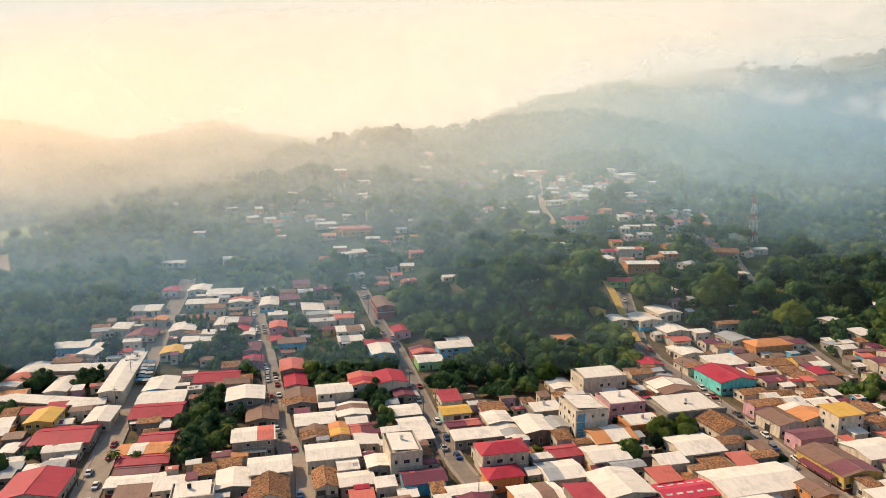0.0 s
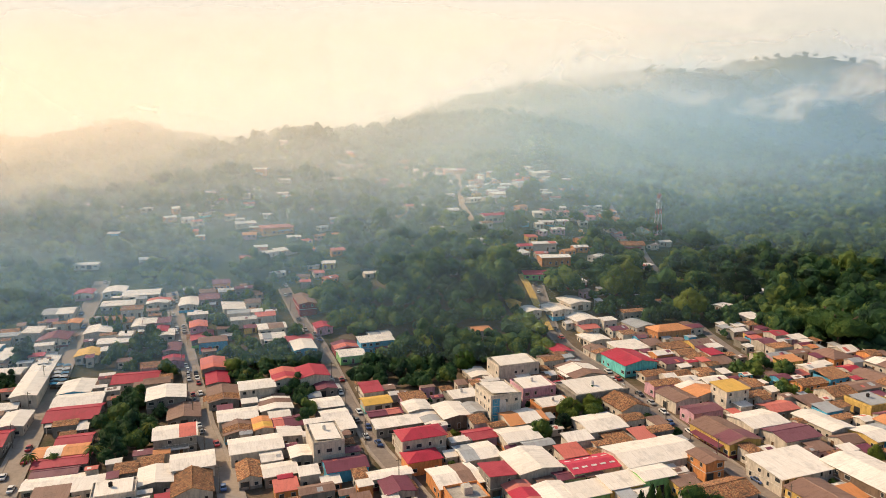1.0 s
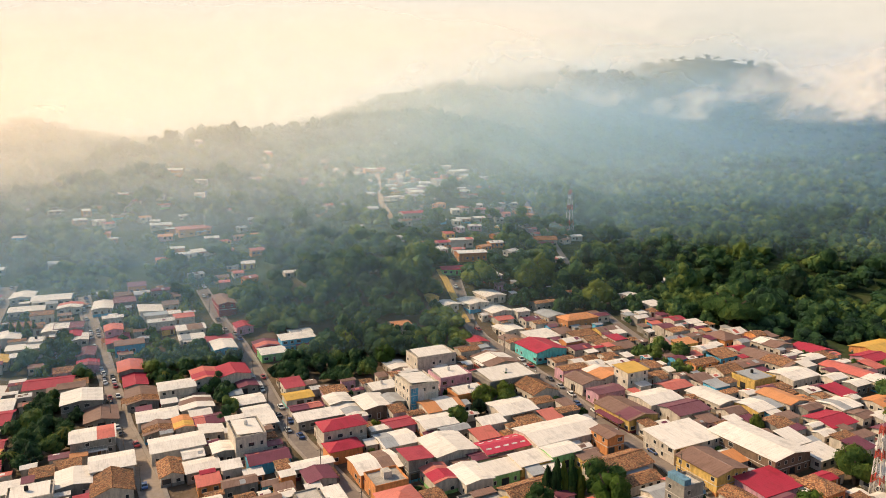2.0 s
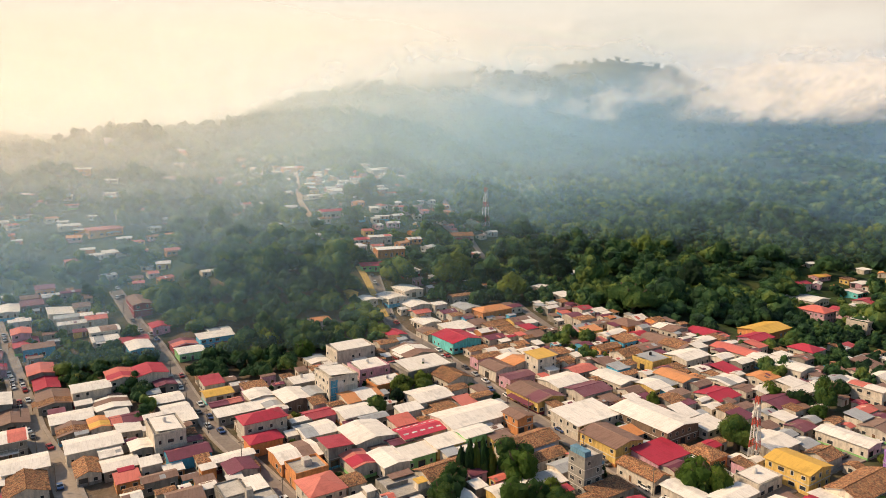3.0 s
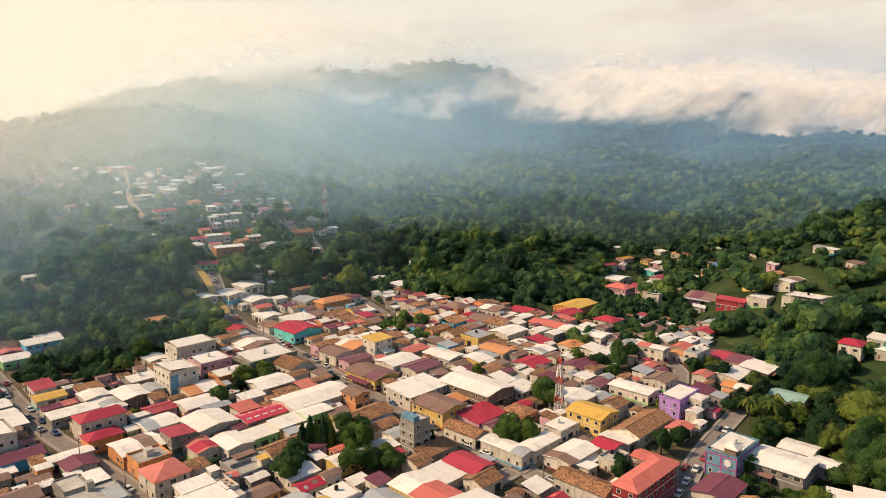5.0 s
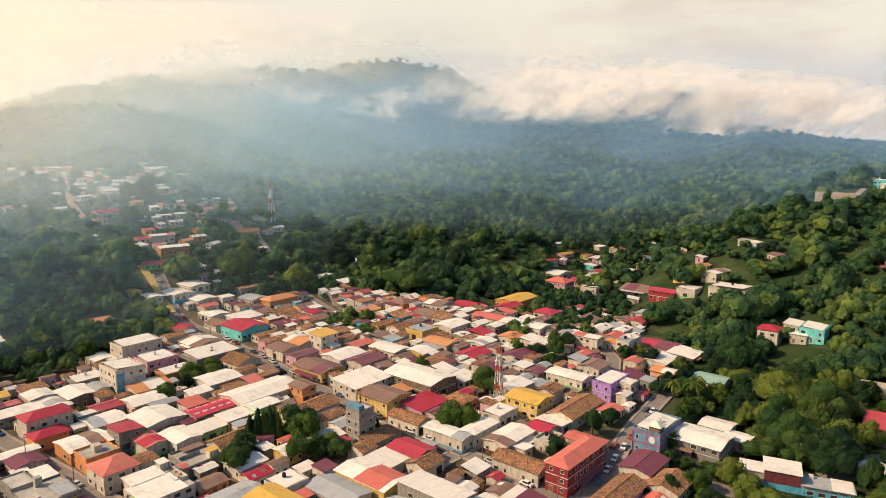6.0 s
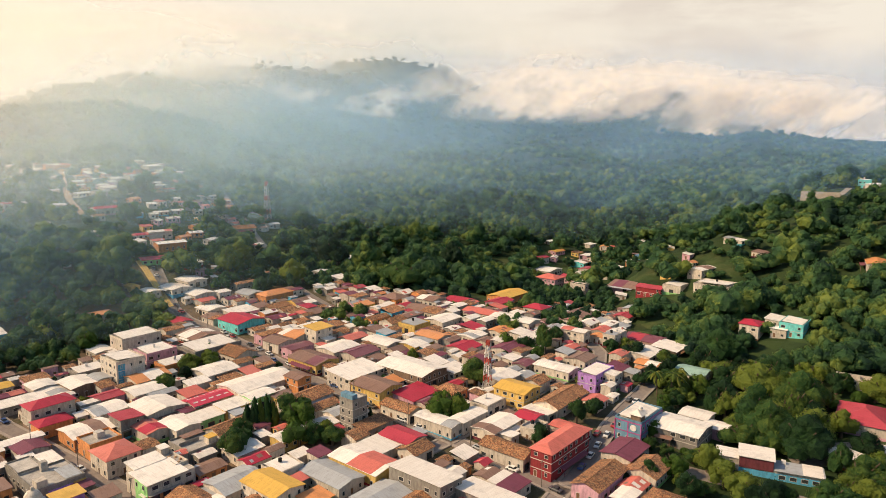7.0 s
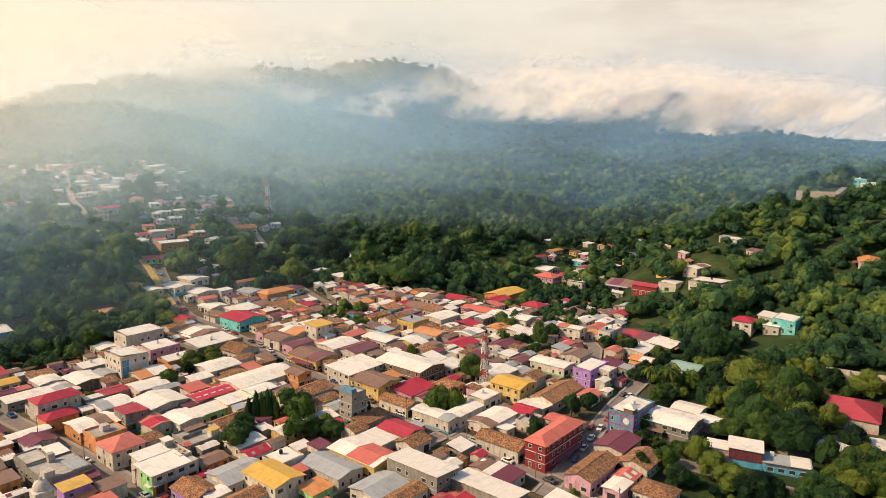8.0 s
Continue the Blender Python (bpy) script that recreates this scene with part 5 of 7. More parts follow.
house(104.1, 508.2, 19.0, 10.0, 4.6, "s", "w", "w", 16)
house(84.6, 443.4, 15.5, 9.3, 4.6, "g", "r", "w", 12)
house(46.4, 427.6, 6.3, 5.5, 2.9, "g", "w", "w", 0)
house(67.0, 396.6, 8.7, 5.5, 2.9, "g", "w", "w", 16)
house(102.4, 432.9, 6.0, 5.5, 2.9, "g", "w", "b", 18)
house(119.9, 440.5, 9.2, 5.5, 2.9, "g", "w", "w", -5)
house(94.7, 391.4, 12.8, 7.7, 2.9, "g", "p", "w", 9)
house(105.9, 392.4, 14.1, 8.4, 4.6, "g", "w", "w", 1)
house(106.1, 369.1, 16.7, 10.0, 4.6, "g", "w", "o", 3)
house(90.9, 349.5, 12.7, 7.6, 2.9, "s", "r", "g", -3)
house(109.7, 340.1, 10.9, 6.6, 2.9, "s", "w", "w", 14)
house(43.4, 352.4, 10.5, 6.3, 2.9, "g", "k", "w", 10)
house(29.5, 397.9, 6.0, 5.5, 2.9, "s", "o", "w", 33)
house(180.0, 506.8, 9.8, 5.9, 2.9, "g", "k", "w", 0)
house(182.3, 487.5, 11.8, 7.1, 2.9, "s", "o", "o", 29)
house(168.6, 419.0, 19.3, 10.0, 4.6, "g", "c", "w", -5)
house(165.7, 386.9, 10.9, 6.6, 2.9, "g", "w", "w", 22)
house(226.0, 589.8, 9.0, 5.5, 2.9, "s", "w", "w", 6)
house(189.1, 514.6, 10.7, 6.4, 2.9, "s", "o", "o", 15)
house(182.3, 362.4, 7.5, 5.5, 2.9, "g", "r", "r", 32)
house(182.4, 321.9, 8.4, 5.5, 2.9, "g", "w", "w", 28)
house(365.1, 745.1, 12.2, 7.3, 2.9, "g", "w", "w", 15)
house(353.5, 690.3, 26.0, 10.0, 4.6, "s", "w", "w", 15)
house(401.3, 340.8, 7.7, 5.5, 2.9, "g", "w", "w", 11)
house(388.7, 319.7, 12.1, 7.3, 2.9, "g", "o", "p", 7)
house(355.5, 306.3, 14.7, 8.8, 4.6, "g", "r", "w", 0)
house(326.0, 300.7, 6.9, 5.5, 2.9, "s", "w", "w", 34)
house(430.3, 321.8, 8.1, 5.5, 2.9, "s", "w", "w", 7)
house(400.5, 298.8, 11.1, 6.7, 2.9, "g", "w", "p", 15)
house(406.1, 251.9, 7.2, 5.5, 2.9, "s", "b", "b", 2)
house(343.6, 160.3, 14.8, 8.9, 4.6, "g", "w", "w", 2)
house(386.0, 169.6, 8.0, 5.5, 2.9, "s", "t", "w", 12)
house(386.3, 163.1, 6.8, 5.5, 2.9, "s", "w", "w", 0)
house(377.6, 145.5, 9.6, 5.8, 2.9, "s", "k", "w", 8)
house(934.9, 322.1, 12.3, 7.4, 2.9, "s", "w", "t", -1)
house(908.1, 298.8, 26.0, 10.0, 4.6, "s", "w", "w", 30)
house(588.3, 169.7, 21.5, 10.0, 4.6, "s", "w", "w", -5)
house(597.0, 184.0, 10.0, 9.0, 6.2, "f", "w", "t", 20)
house(611.0, 166.0, 14.0, 10.0, 5.2, "f", "w", "p", 10)
house(380.9, 84.1, 17.3, 10.0, 4.6, "g", "o", "w", 27)


# ---- filler: the small houses and sheds of the blocks ----
GROVE = [(-42, 262), (-5, 258), (20, 248), (45, 252), (68, 268), (84, 300), (70, 330), (20, 345), (-25, 335), (-40, 300)]
TOWN = [(-178, 170), (-165, 330), (-122, 392), (-62, 378), (-40, 330), (-46, 262), (0, 258), (45, 255), (74, 268), (98, 330),
        (160, 335), (215, 250), (240, 190), (330, 270), (300, 170), (248, 140), (226, 104), (190, 84), (160, 58), (140, 18), (60, 60), (0, 108), (-70, 140)]


def inside(x, y, poly):
    hit = False
    for (ax, ay), (bx, by) in zip(poly, poly[1:] + poly[:1]):
        if (ay > y) != (by > y) and x < ax + (y - ay) / (by - ay) * (bx - ax):
            hit = not hit
    return hit


TREES, BACK_TREES = [], []
OPEN_YARDS = [(280, 82, 9), (288, 78, 9), (312, 98, 11), (300, 88, 11), (232, 62, 9), (205, 92, 8)]


SHED = {"verts": [], "faces": [], "mats": [], "count": 0, "own": 0}
SHED_SLOTS = [ROOF[k] for k in "wkcmrpto"] + [WALL[k] for k in "wcpbyo"] + [GLASS, DOOR, FRAME]


def shed(x, y, w, d, h, rot, roof, wall, lean_to, rise):
    """One small building of the joined back houses: walls and a sheet or tile roof with real thickness."""
    RECTS.append((x, y, w, d, rot))
    c, s, z, e = math.cos(radians(rot)), math.sin(radians(rot)), height(x, y), 0.3

    def at(p, q, zz):
        return (p, q, zz) if root else (x + p * c - q * s, y + p * s + q * c, z + zz)

    root, pieces = None, {}
    if w * d > 38 and SHED["own"] < 60 and math.hypot(x - 70, y - 70) < 150:
        SHED["own"] += 1
        root = new("shed")
        root.matrix_world = pose(x, y, z, 0, 0, rot)
        tagged(root, f"small {('cream', 'bare concrete', 'pink', 'blue', 'yellow', 'orange')[wall - 8]} back house with a {ROOF_WORDS['wkcmrpto'[roof]]} roof", "shed", "back houses")

    def add(points, faces, slot):
        store = SHED
        if root:
            store = pieces.setdefault(slot, {"verts": [], "faces": [], "mats": []})
        base = len(store["verts"])
        store["verts"].extend(points)
        store["faces"].extend([tuple(base + i for i in f) for f in faces])
        store["mats"].extend([slot] * len(faces))
    slab = ((3, 2, 1, 0), (4, 5, 6, 7), (0, 1, 5, 4), (1, 2, 6, 5), (2, 3, 7, 6), (3, 0, 4, 7))
    square = ((-1, -1), (1, -1), (1, 1), (-1, 1))
    add([at(i * w / 2, j * d / 2, k) for k in (-2.0, h) for i, j in square], slab[2:], wall)
    luck = random.Random(int(x * 37 + y * 61))
    for side in (0, 1):
        ln, off = (w, d / 2) if side == 0 else (d, w / 2)
        for sgn in ((-1,) if side == 0 else (-1, 1)):
            for k in range(int(ln / 2.6)):
                mid, pick = (k + 0.5) * ln / int(ln / 2.6) - ln / 2, luck.random()
                if pick < 0.25:
                    continue
                half, z0, z1, slot = (0.55, 0.0, 2.1, 15) if pick < 0.45 else (0.6, 1.0, 2.1, 14)
                for grow, out, use in ((0.12, 0.05, 16), (0.0, 0.08, slot))[1 if root else 0:]:
                    quad = [(mid - half - grow, off - 0.02), (mid + half + grow, off - 0.02), (mid + half + grow, off + out), (mid - half - grow, off + out)]
                    pts = [(p, sgn * q) if side == 0 else (sgn * q, p) for p, q in quad]
                    add([at(p, q, zz) for zz in (z0 - grow * (z0 > 0), z1 + grow) for p, q in pts], slab[1:], use)
    if lean_to:
        add([at(i * (w / 2 + e), j * (d / 2 + e), h + t + (rise if j > 0 else 0)) for t in (0.0, 0.14) for i, j in square], slab, roof)
        add([at(-w / 2, d / 2, h), at(w / 2, d / 2, h), at(w / 2, d / 2, h + rise), at(-w / 2, d / 2, h + rise)], ((0, 1, 2, 3),), wall)
    else:
        for sgn in (-1, 1):
            add([at(i * (w / 2 + e), q, h + t + zz) for t in (0.0, 0.14) for i, q, zz in
                 ((-1, sgn * (d / 2 + e), -0.05), (1, sgn * (d / 2 + e), -0.05), (1, 0, rise), (-1, 0, rise))], slab, roof)
        for i in (-1, 1):
            add([at(i * w / 2, -d / 2, h), at(i * w / 2, d / 2, h), at(i * w / 2, 0.02, h + rise), at(i * w / 2, 0, h + rise)], ((0, 1, 2, 3),), wall)
    if not lean_to and roof != 2:
        for k in range(luck.choice((0, 1, 1, 2, 3))):
            sgn, p, q = luck.choice((-1, 1)), luck.uniform(-0.36, 0.36) * w, luck.uniform(0.15, 0.36) * d
            hw, hd, use = luck.uniform(0.4, 1.1), luck.uniform(0.5, 0.14 * d + 0.5), luck.choice((0, 1, 1, 3, 5, 6))
            q0, q1 = max(0.1, q - hd), min(d / 2 - 0.1, q + hd)
            add([at(a, sgn * b, h + t + 0.15 + rise * (1 - 2 * b / d)) for t in (0.0, 0.04) for a, b in ((p - hw, q0), (p + hw, q0), (p + hw, q1), (p - hw, q1))], slab, use)
    for slot, got in pieces.items():
        if slot in (14, 15, 16):
            kind, step = {14: "window", 15: "door", 16: "frame"}[slot], 8
        else:
            kind, step = "roof" if slot == roof else "wall" if slot == wall else "roof_patch", len(got["verts"])
        faces = np.array(got["faces"])
        for k in range(0, len(got["verts"]), step):
            mine = faces[(faces[:, 0] >= k) & (faces[:, 0] < k + step)] - k
            placed(kind, big_mesh(kind, np.array(got["verts"][k:k + step]), mine), SHED_SLOTS[slot], root)
    SHED["count"] += 1


def fill_blocks():
    """Sheds, lean-tos and back houses that fill the blocks."""
    rng = random.Random(7)
    c, s = math.cos(radians(14)), math.sin(radians(14))
    for row in range(68):
        for col in range(92):
            u, v = -260 + col * 6.4 + rng.uniform(-2, 2), -40 + row * 6.4 + rng.uniform(-2, 2)
            x, y = u * c - v * s, u * s + v * c
            w, d, h = rng.uniform(6.0, 13.0), rng.uniform(5.0, 9.0), rng.uniform(2.6, 4.2)
            if not inside(x, y, TOWN) or inside(x, y, GROVE) or street_gap(x, y) < max(w, d) / 2 + 0.2:
                continue
            if any(math.hypot(x - a, y - b) < 2.0 + 5.0 * q for a, b, q in TREES):
                continue
            for shrink in (1.0, 0.8, 0.62, 0.45):
                if not rect_hit(x, y, w * shrink, d * shrink, 14, -0.15):
                    roof = rng.choices(range(8), (6, 4.0, 6.5, 2.6, 1.5, 1.4, 2.2, 0.9))[0]
                    wall = 8 + rng.choices(range(6), (9, 3, 0.6, 0.5, 0.4, 0.5))[0]
                    shed(x, y, w * shrink, d * shrink, h, 14, roof, wall, rng.random() < 0.4, rng.uniform(0.08, 0.2) * d * shrink)
                    break


def fill_gaps():
    """Lean-tos and kitchens in the yards between the houses."""
    rng = random.Random(19)
    c, s = math.cos(radians(14)), math.sin(radians(14))
    for row in range(110):
        for col in range(150):
            u, v = -260 + col * 3.9 + rng.uniform(-1, 1), -40 + row * 3.9 + rng.uniform(-1, 1)
            x, y = u * c - v * s, u * s + v * c
            w, d, h = rng.uniform(3.0, 6.0), rng.uniform(2.6, 4.4), rng.uniform(2.2, 3.2)
            if rng.random() < 0.3 or not inside(x, y, TOWN) or inside(x, y, GROVE) or street_gap(x, y) < max(w, d) / 2 + 0.3:
                continue
            if any(math.hypot(x - a, y - b) < 2.5 + 2.0 * q for a, b, q in TREES) or rect_hit(x, y, w, d, 14, 0.1):
                continue
            shed(x, y, w, d, h, 14, rng.choices(range(8), (6, 5, 3, 2.2, 1.2, 1.4, 2.5, 0.6))[0], 8 + rng.choices(range(6), (7, 5, 0.6, 0.5, 0.4, 0.5))[0], rng.random() < 0.7, rng.uniform(0.08, 0.2) * d)


HAMLETS = [(75, 520, 60, 90, 46), (140, 455, 40, 55, 38), (185, 470, 26, 60, 26), (-45, 450, 50, 60, 26), (-90, 500, 60, 50, 16), (20, 640, 70, 40, 14), (-20, 380, 30, 30, 8),
           (110, 385, 35, 25, 18), (385, 250, 50, 36, 30), (60, 700, 80, 60, 14), (120, 570, 60, 60, 30), (332, 180, 26, 40, 22), (400, 290, 40, 30, 16), (165, 550, 40, 60, 22)]


def hill_houses():
    """The loose scatter of small houses between the trees on the two spurs."""
    rng = random.Random(23)
    for cx, cy, sx, sy, n in HAMLETS:
        for k in range(n):
            x, y = rng.gauss(cx, sx * 0.5), rng.gauss(cy, sy * 0.5)
            w, d, rot = rng.uniform(5, 9), rng.uniform(4.5, 6.5), rng.uniform(0, 40)
            if not rect_hit(x, y, w, d, rot, 1.5) and street_gap(x, y) > 5:
                shed(x, y, w, d, rng.uniform(2.3, 3.1), rot, rng.choices((0, 5, 7, 1, 2), (7, 2.2, 1.6, 2, 1.6))[0], rng.choice((8, 8, 13, 13, 10, 12)), rng.random() < 0.3, 0.9)


def join_sheds():
    me = big_mesh("outbuildings", np.array(SHED["verts"]), np.array(SHED["faces"]))
    for mat in SHED_SLOTS:
        me.materials.append(mat)
    me.polygons.foreach_set("material_index", SHED["mats"])
    tagged(placed("outbuildings", me, None), "small sheds and back houses packed between the larger houses", "outbuildings", kind="stuff")
    print("outbuildings", SHED["count"])


# ---- trees ----
def ico(level):
    bm = bmesh.new()
    bmesh.ops.create_icosphere(bm, subdivisions=level, radius=1)
    bm.verts.ensure_lookup_table()
    v = np.array([q.co[:] for q in bm.verts])
    f = np.array([[q.index for q in p.verts] for p in bm.faces])
    bm.free()
    return v, f


ICO1 = ico(1)


def crown_arrays(rng, lobes, sphere, sprays, flat, spray_size, lobe=(0.36, 0.56), single=False):
    """A crown of unit radius standing on z = 0: uneven lobes, and sprays of leaves sticking out of them."""
    vs, fs, base = [], [], 0
    mids = []
    for k in range(lobes):
        a, q = rng.uniform(0, math.tau), rng.uniform(0, 1) ** 0.6
        zc = rng.uniform(0.25, 1.0) * (1 - 0.55 * q * q)
        mids.append((0.62 * q * math.cos(a), 0.62 * q * math.sin(a), zc * flat, rng.uniform(*lobe)))
    for cx, cy, cz, r in mids:
        v, f = sphere
        wob = np.array([0.78 + 0.5 * abs(noise.noise(Vector((p[0] * 2.3 + cx * 9, p[1] * 2.3 + cy * 9, p[2] * 2.3 + cz * 9)))) + rng.uniform(-0.08, 0.10) for p in v])
        p = v * wob[:, None] * r * np.array([1, 1, 0.78]) + np.array([cx, cy, cz])
        vs.append(p)
        fs.append(f + base)
        base += len(v)
    for k in range(sprays):
        cx, cy, cz, r = mids[rng.randrange(lobes)]
        th, zz = rng.uniform(0, math.tau), rng.uniform(-0.35, 1.0)
        dirn = np.array([math.sqrt(1 - zz * zz) * math.cos(th), math.sqrt(1 - zz * zz) * math.sin(th), zz])
        pos = np.array([cx, cy, cz]) + dirn * r * rng.uniform(0.82, 1.12) * np.array([1, 1, 0.8])
        t1 = np.cross(dirn, [rng.uniform(-1, 1), rng.uniform(-1, 1), rng.uniform(-1, 1)])
        t1 = t1 / (np.linalg.norm(t1) + 1e-6)
        t2 = np.cross(dirn, t1) + dirn * rng.uniform(-0.25, 0.35)
        s = spray_size * rng.uniform(0.6, 1.3)
        vs.append(np.array([pos - t1 * s, pos + t2 * s * 0.8, pos + t1 * s, pos - t2 * s * 0.7 + dirn * s * 0.4]))
        fs.append(np.array([[0, 1, 2]] if single else [[0, 1, 2], [0, 2, 3]]) + base)
        base += 4
    v, f = np.concatenate(vs), np.concatenate(fs)
    v[:, 2] = np.maximum(v[:, 2], -0.05)
    return v, f


def tree_model(seed, tall, wide, kind, lobes=15, sprays=1450, size=0.066):
    """One broad-leaved tree: a tapered, forked trunk and a crown."""
    rng = random.Random(seed)
    root = new("tree")
    bm = bmesh.new()
    fork = tall * 0.36
    rod(bm, (0, 0, -1.5), (0.1, 0, fork), wide * 0.055, wide * 0.04)
    for k in range(4):
        a = k * math.tau / 4 + rng.uniform(-0.5, 0.5)
        end = (wide * 0.26 * math.cos(a), wide * 0.26 * math.sin(a), tall * rng.uniform(0.6, 0.75))
        rod(bm, (0.1, 0, fork - 0.2), end, wide * 0.03, wide * 0.012, 5)
    part("trunk", bm, BARK, root)
    v, f = crown_arrays(rng, lobes, ICO1, sprays, 0.8, size, (0.26, 0.46), True)
    v = v * np.array([wide / 2, wide / 2, (tall * 0.78) / 1.2]) + np.array([0, 0, tall * 0.2])
    placed("crown", big_mesh("crown", v, f), LEAF[kind], root)
    return root


def palm_model(seed):
    rng = random.Random(seed)
    root = new("palm_tree")
    bm = bmesh.new()
    last = Vector((0, 0, -1))
    for k in range(1, 6):
        nxt = Vector((0.12 * k * k * 0.3, 0, -1 + k * 1.6))
        rod(bm, last, nxt, 0.24 - 0.02 * k, 0.22 - 0.02 * k)
        last = nxt
    part("trunk", bm, BARK, root)
    for k in range(13):
        a, up = k * math.tau / 13 + rng.uniform(-0.2, 0.2), rng.uniform(0.1, 1.0)
        bm = bmesh.new()
        rows = []
        for j in range(6):
            u = j / 5
            rr, zz = 3.1 * u, up * 2.0 * u - 2.9 * u * u
            half = 0.42 * math.sin(math.pi * (0.12 + 0.85 * u)) + 0.03
            mid = last + Vector((rr * math.cos(a), rr * math.sin(a), zz))
            side = Vector((-math.sin(a), math.cos(a), 0)) * half
            rows.append([bm.verts.new(mid - side - Vector((0, 0, half * 0.5))), bm.verts.new(mid), bm.verts.new(mid + side - Vector((0, 0, half * 0.5)))])
        for p, q in zip(rows, rows[1:]):
            for i in range(2):
                bm.faces.new((p[i], p[i + 1], q[i + 1], q[i]))
        part("frond", bm, PALM, root)
    return root


def cypress_model(seed):
    rng = random.Random(seed)
    root = new("cypress_tree")
    part("trunk", rod(bmesh.new(), (0, 0, -1), (0, 0, 4), 0.2, 0.12), BARK, root)
    v, f = crown_arrays(rng, 16, ICO1, 320, 1.0, 0.10)
    v[:, 2] = v[:, 2] * 6.4 + 0.4
    taper = 1.15 - 0.55 * (v[:, 2] / v[:, 2].max()) ** 2
    v[:, 0] *= 1.15 * taper
    v[:, 1] *= 1.15 * taper
    placed("crown", big_mesh("crown", v, f), LEAF[0], root)
    return root


def trees_at(models, spots, label, category, group):
    rng = random.Random(11)
    if len(spots) > 290:
        spots = sorted(spots, key=lambda p: math.hypot(p[0] - 70, p[1] - 30))
        BACK_TREES.extend(spots[290:])
        spots = spots[:290]
    for x, y, size in spots:
        m = models[rng.randrange(len(models))]
        t = copy_thing(m, pose(x, y, height(x, y) - 0.2, 0, 0, rng.uniform(0, 360)))
        t.scale = (size * rng.uniform(0.9, 1.1), size * rng.uniform(0.9, 1.1), size * rng.uniform(0.85, 1.1))
        tagged(t, label, category, group)


def scatter(poly, step, seed, lo, hi, keep=1.0):
    """Tree places in a plot, apart from houses and streets."""
    rng = random.Random(seed)
    xs, ys = [p[0] for p in poly], [p[1] for p in poly]
    x = min(xs)
    while x < max(xs):
        y = min(ys)
        while y < max(ys):
            px, py = x + rng.uniform(-0.45, 0.45) * step, y + rng.uniform(-0.45, 0.45) * step
            size = rng.uniform(lo, hi)
            if inside(px, py, poly) and rng.random() < keep and not any(math.hypot(px - a, py - b) < q for a, b, q in OPEN_YARDS) and street_gap(px, py) > 1.5 and not rect_hit(px, py, 5.6 * size, 5.6 * size, 14):
                TREES.append((px, py, size))
            y += step
        x += step


def clump(x, y, size):
    """A single tree at a known place."""
    TREES.append((x, y, size))


clump(-149, 308, 1.04)
clump(-166, 275, 1.04)
clump(-146, 274, 1.17)
clump(-161, 246, 0.91)
clump(-130, 209, 0.91)
clump(-137, 200, 1.17)
clump(-139, 241, 0.65)
clump(-96, 205, 0.78)
clump(-83, 218, 1.30)
clump(-85, 235, 1.30)
clump(-84, 247, 1.17)
clump(-80, 226, 1.30)
clump(-76, 212, 1.17)
clump(-82, 279, 1.23)
clump(-106, 298, 1.30)
clump(-99, 305, 1.43)
clump(-99, 316, 1.30)
clump(-92, 300, 1.30)
clump(-68, 325, 1.17)
clump(-72, 310, 0.78)
clump(-81, 204, 0.91)
clump(-70, 218, 0.78)
clump(-38, 297, 1.17)
clump(-54, 277, 1.17)
clump(-49, 281, 1.17)
clump(-46, 293, 1.17)
clump(-25, 253, 1.17)
clump(-24, 243, 1.04)
clump(-20, 231, 1.04)
clump(-22, 222, 0.91)
clump(-44, 288, 1.04)
clump(-60, 292, 1.17)
clump(-34, 268, 0.91)
clump(84, 229, 0.78)
clump(72, 216, 0.78)
clump(66, 206, 0.78)
clump(78, 212, 0.91)
clump(85, 142, 1.49)
clump(84, 129, 0.91)
clump(62, 139, 1.17)
clump(66, 145, 1.04)
clump(57, 113, 0.65)
clump(86, 150, 1.30)
clump(147, 242, 1.04)
clump(158, 246, 1.17)
clump(163, 238, 1.17)
clump(152, 238, 0.91)
clump(132, 121, 1.10)
clump(134.5, 118.5, 0.95)
clump(160, 139, 1.17)
clump(129, 117.5, 0.85)
clump(214, 184, 1.04)
clump(207, 148, 1.30)
clump(200, 152, 1.04)
clump(176, 91, 0.91)
clump(148, 90, 0.78)
clump(179, 68, 1.04)
clump(164, 49, 1.17)
clump(174, 44, 1.30)
clump(170, 36, 1.17)
clump(155, 51, 0.78)
clump(149, 55, 0.52)
clump(204, 19, 1.04)
clump(222, 19, 1.04)
clump(212, 9, 1.17)
clump(170, 30, 1.17)
clump(231, 130, 0.91)
clump(212, 176, 1.04)
clump(220, 180, 1.04)
clump(186, 150, 0.65)
clump(232, 118, 1.04)
clump(196, 160, 0.91)
clump(79.7, 129.8, 1.5)
clump(89.2, 125.2, 1.0)
clump(59.0, 134.2, 1.1)
clump(80.2, 218.8, 0.9)
clump(57.2, 200.8, 1.0)
clump(69.0, 212.2, 0.9)
clump(150.3, 169.0, 0.7)
clump(152.5, 240.6, 1.1)
clump(153.3, 219.2, 1.2)
clump(157.1, 135.9, 1.2)
clump(144.3, 85.7, 0.9)
clump(211.7, 97.0, 0.8)
clump(165.5, 89.6, 0.9)
clump(210.8, 178.5, 0.9)
clump(219.5, 153.2, 0.8)
clump(198.4, 142.6, 1.0)
# great crowns
clump(208.7, 268.7, 2.6)
clump(199.7, 337.8, 2.0)
clump(272.2, 303.0, 1.9)
clump(251.2, 264.1, 1.6)
clump(198.9, 298.8, 1.5)
clump(128.3, 327.5, 1.8)
clump(137.3, 303.1, 1.5)
clump(65.9, 355.4, 1.6)
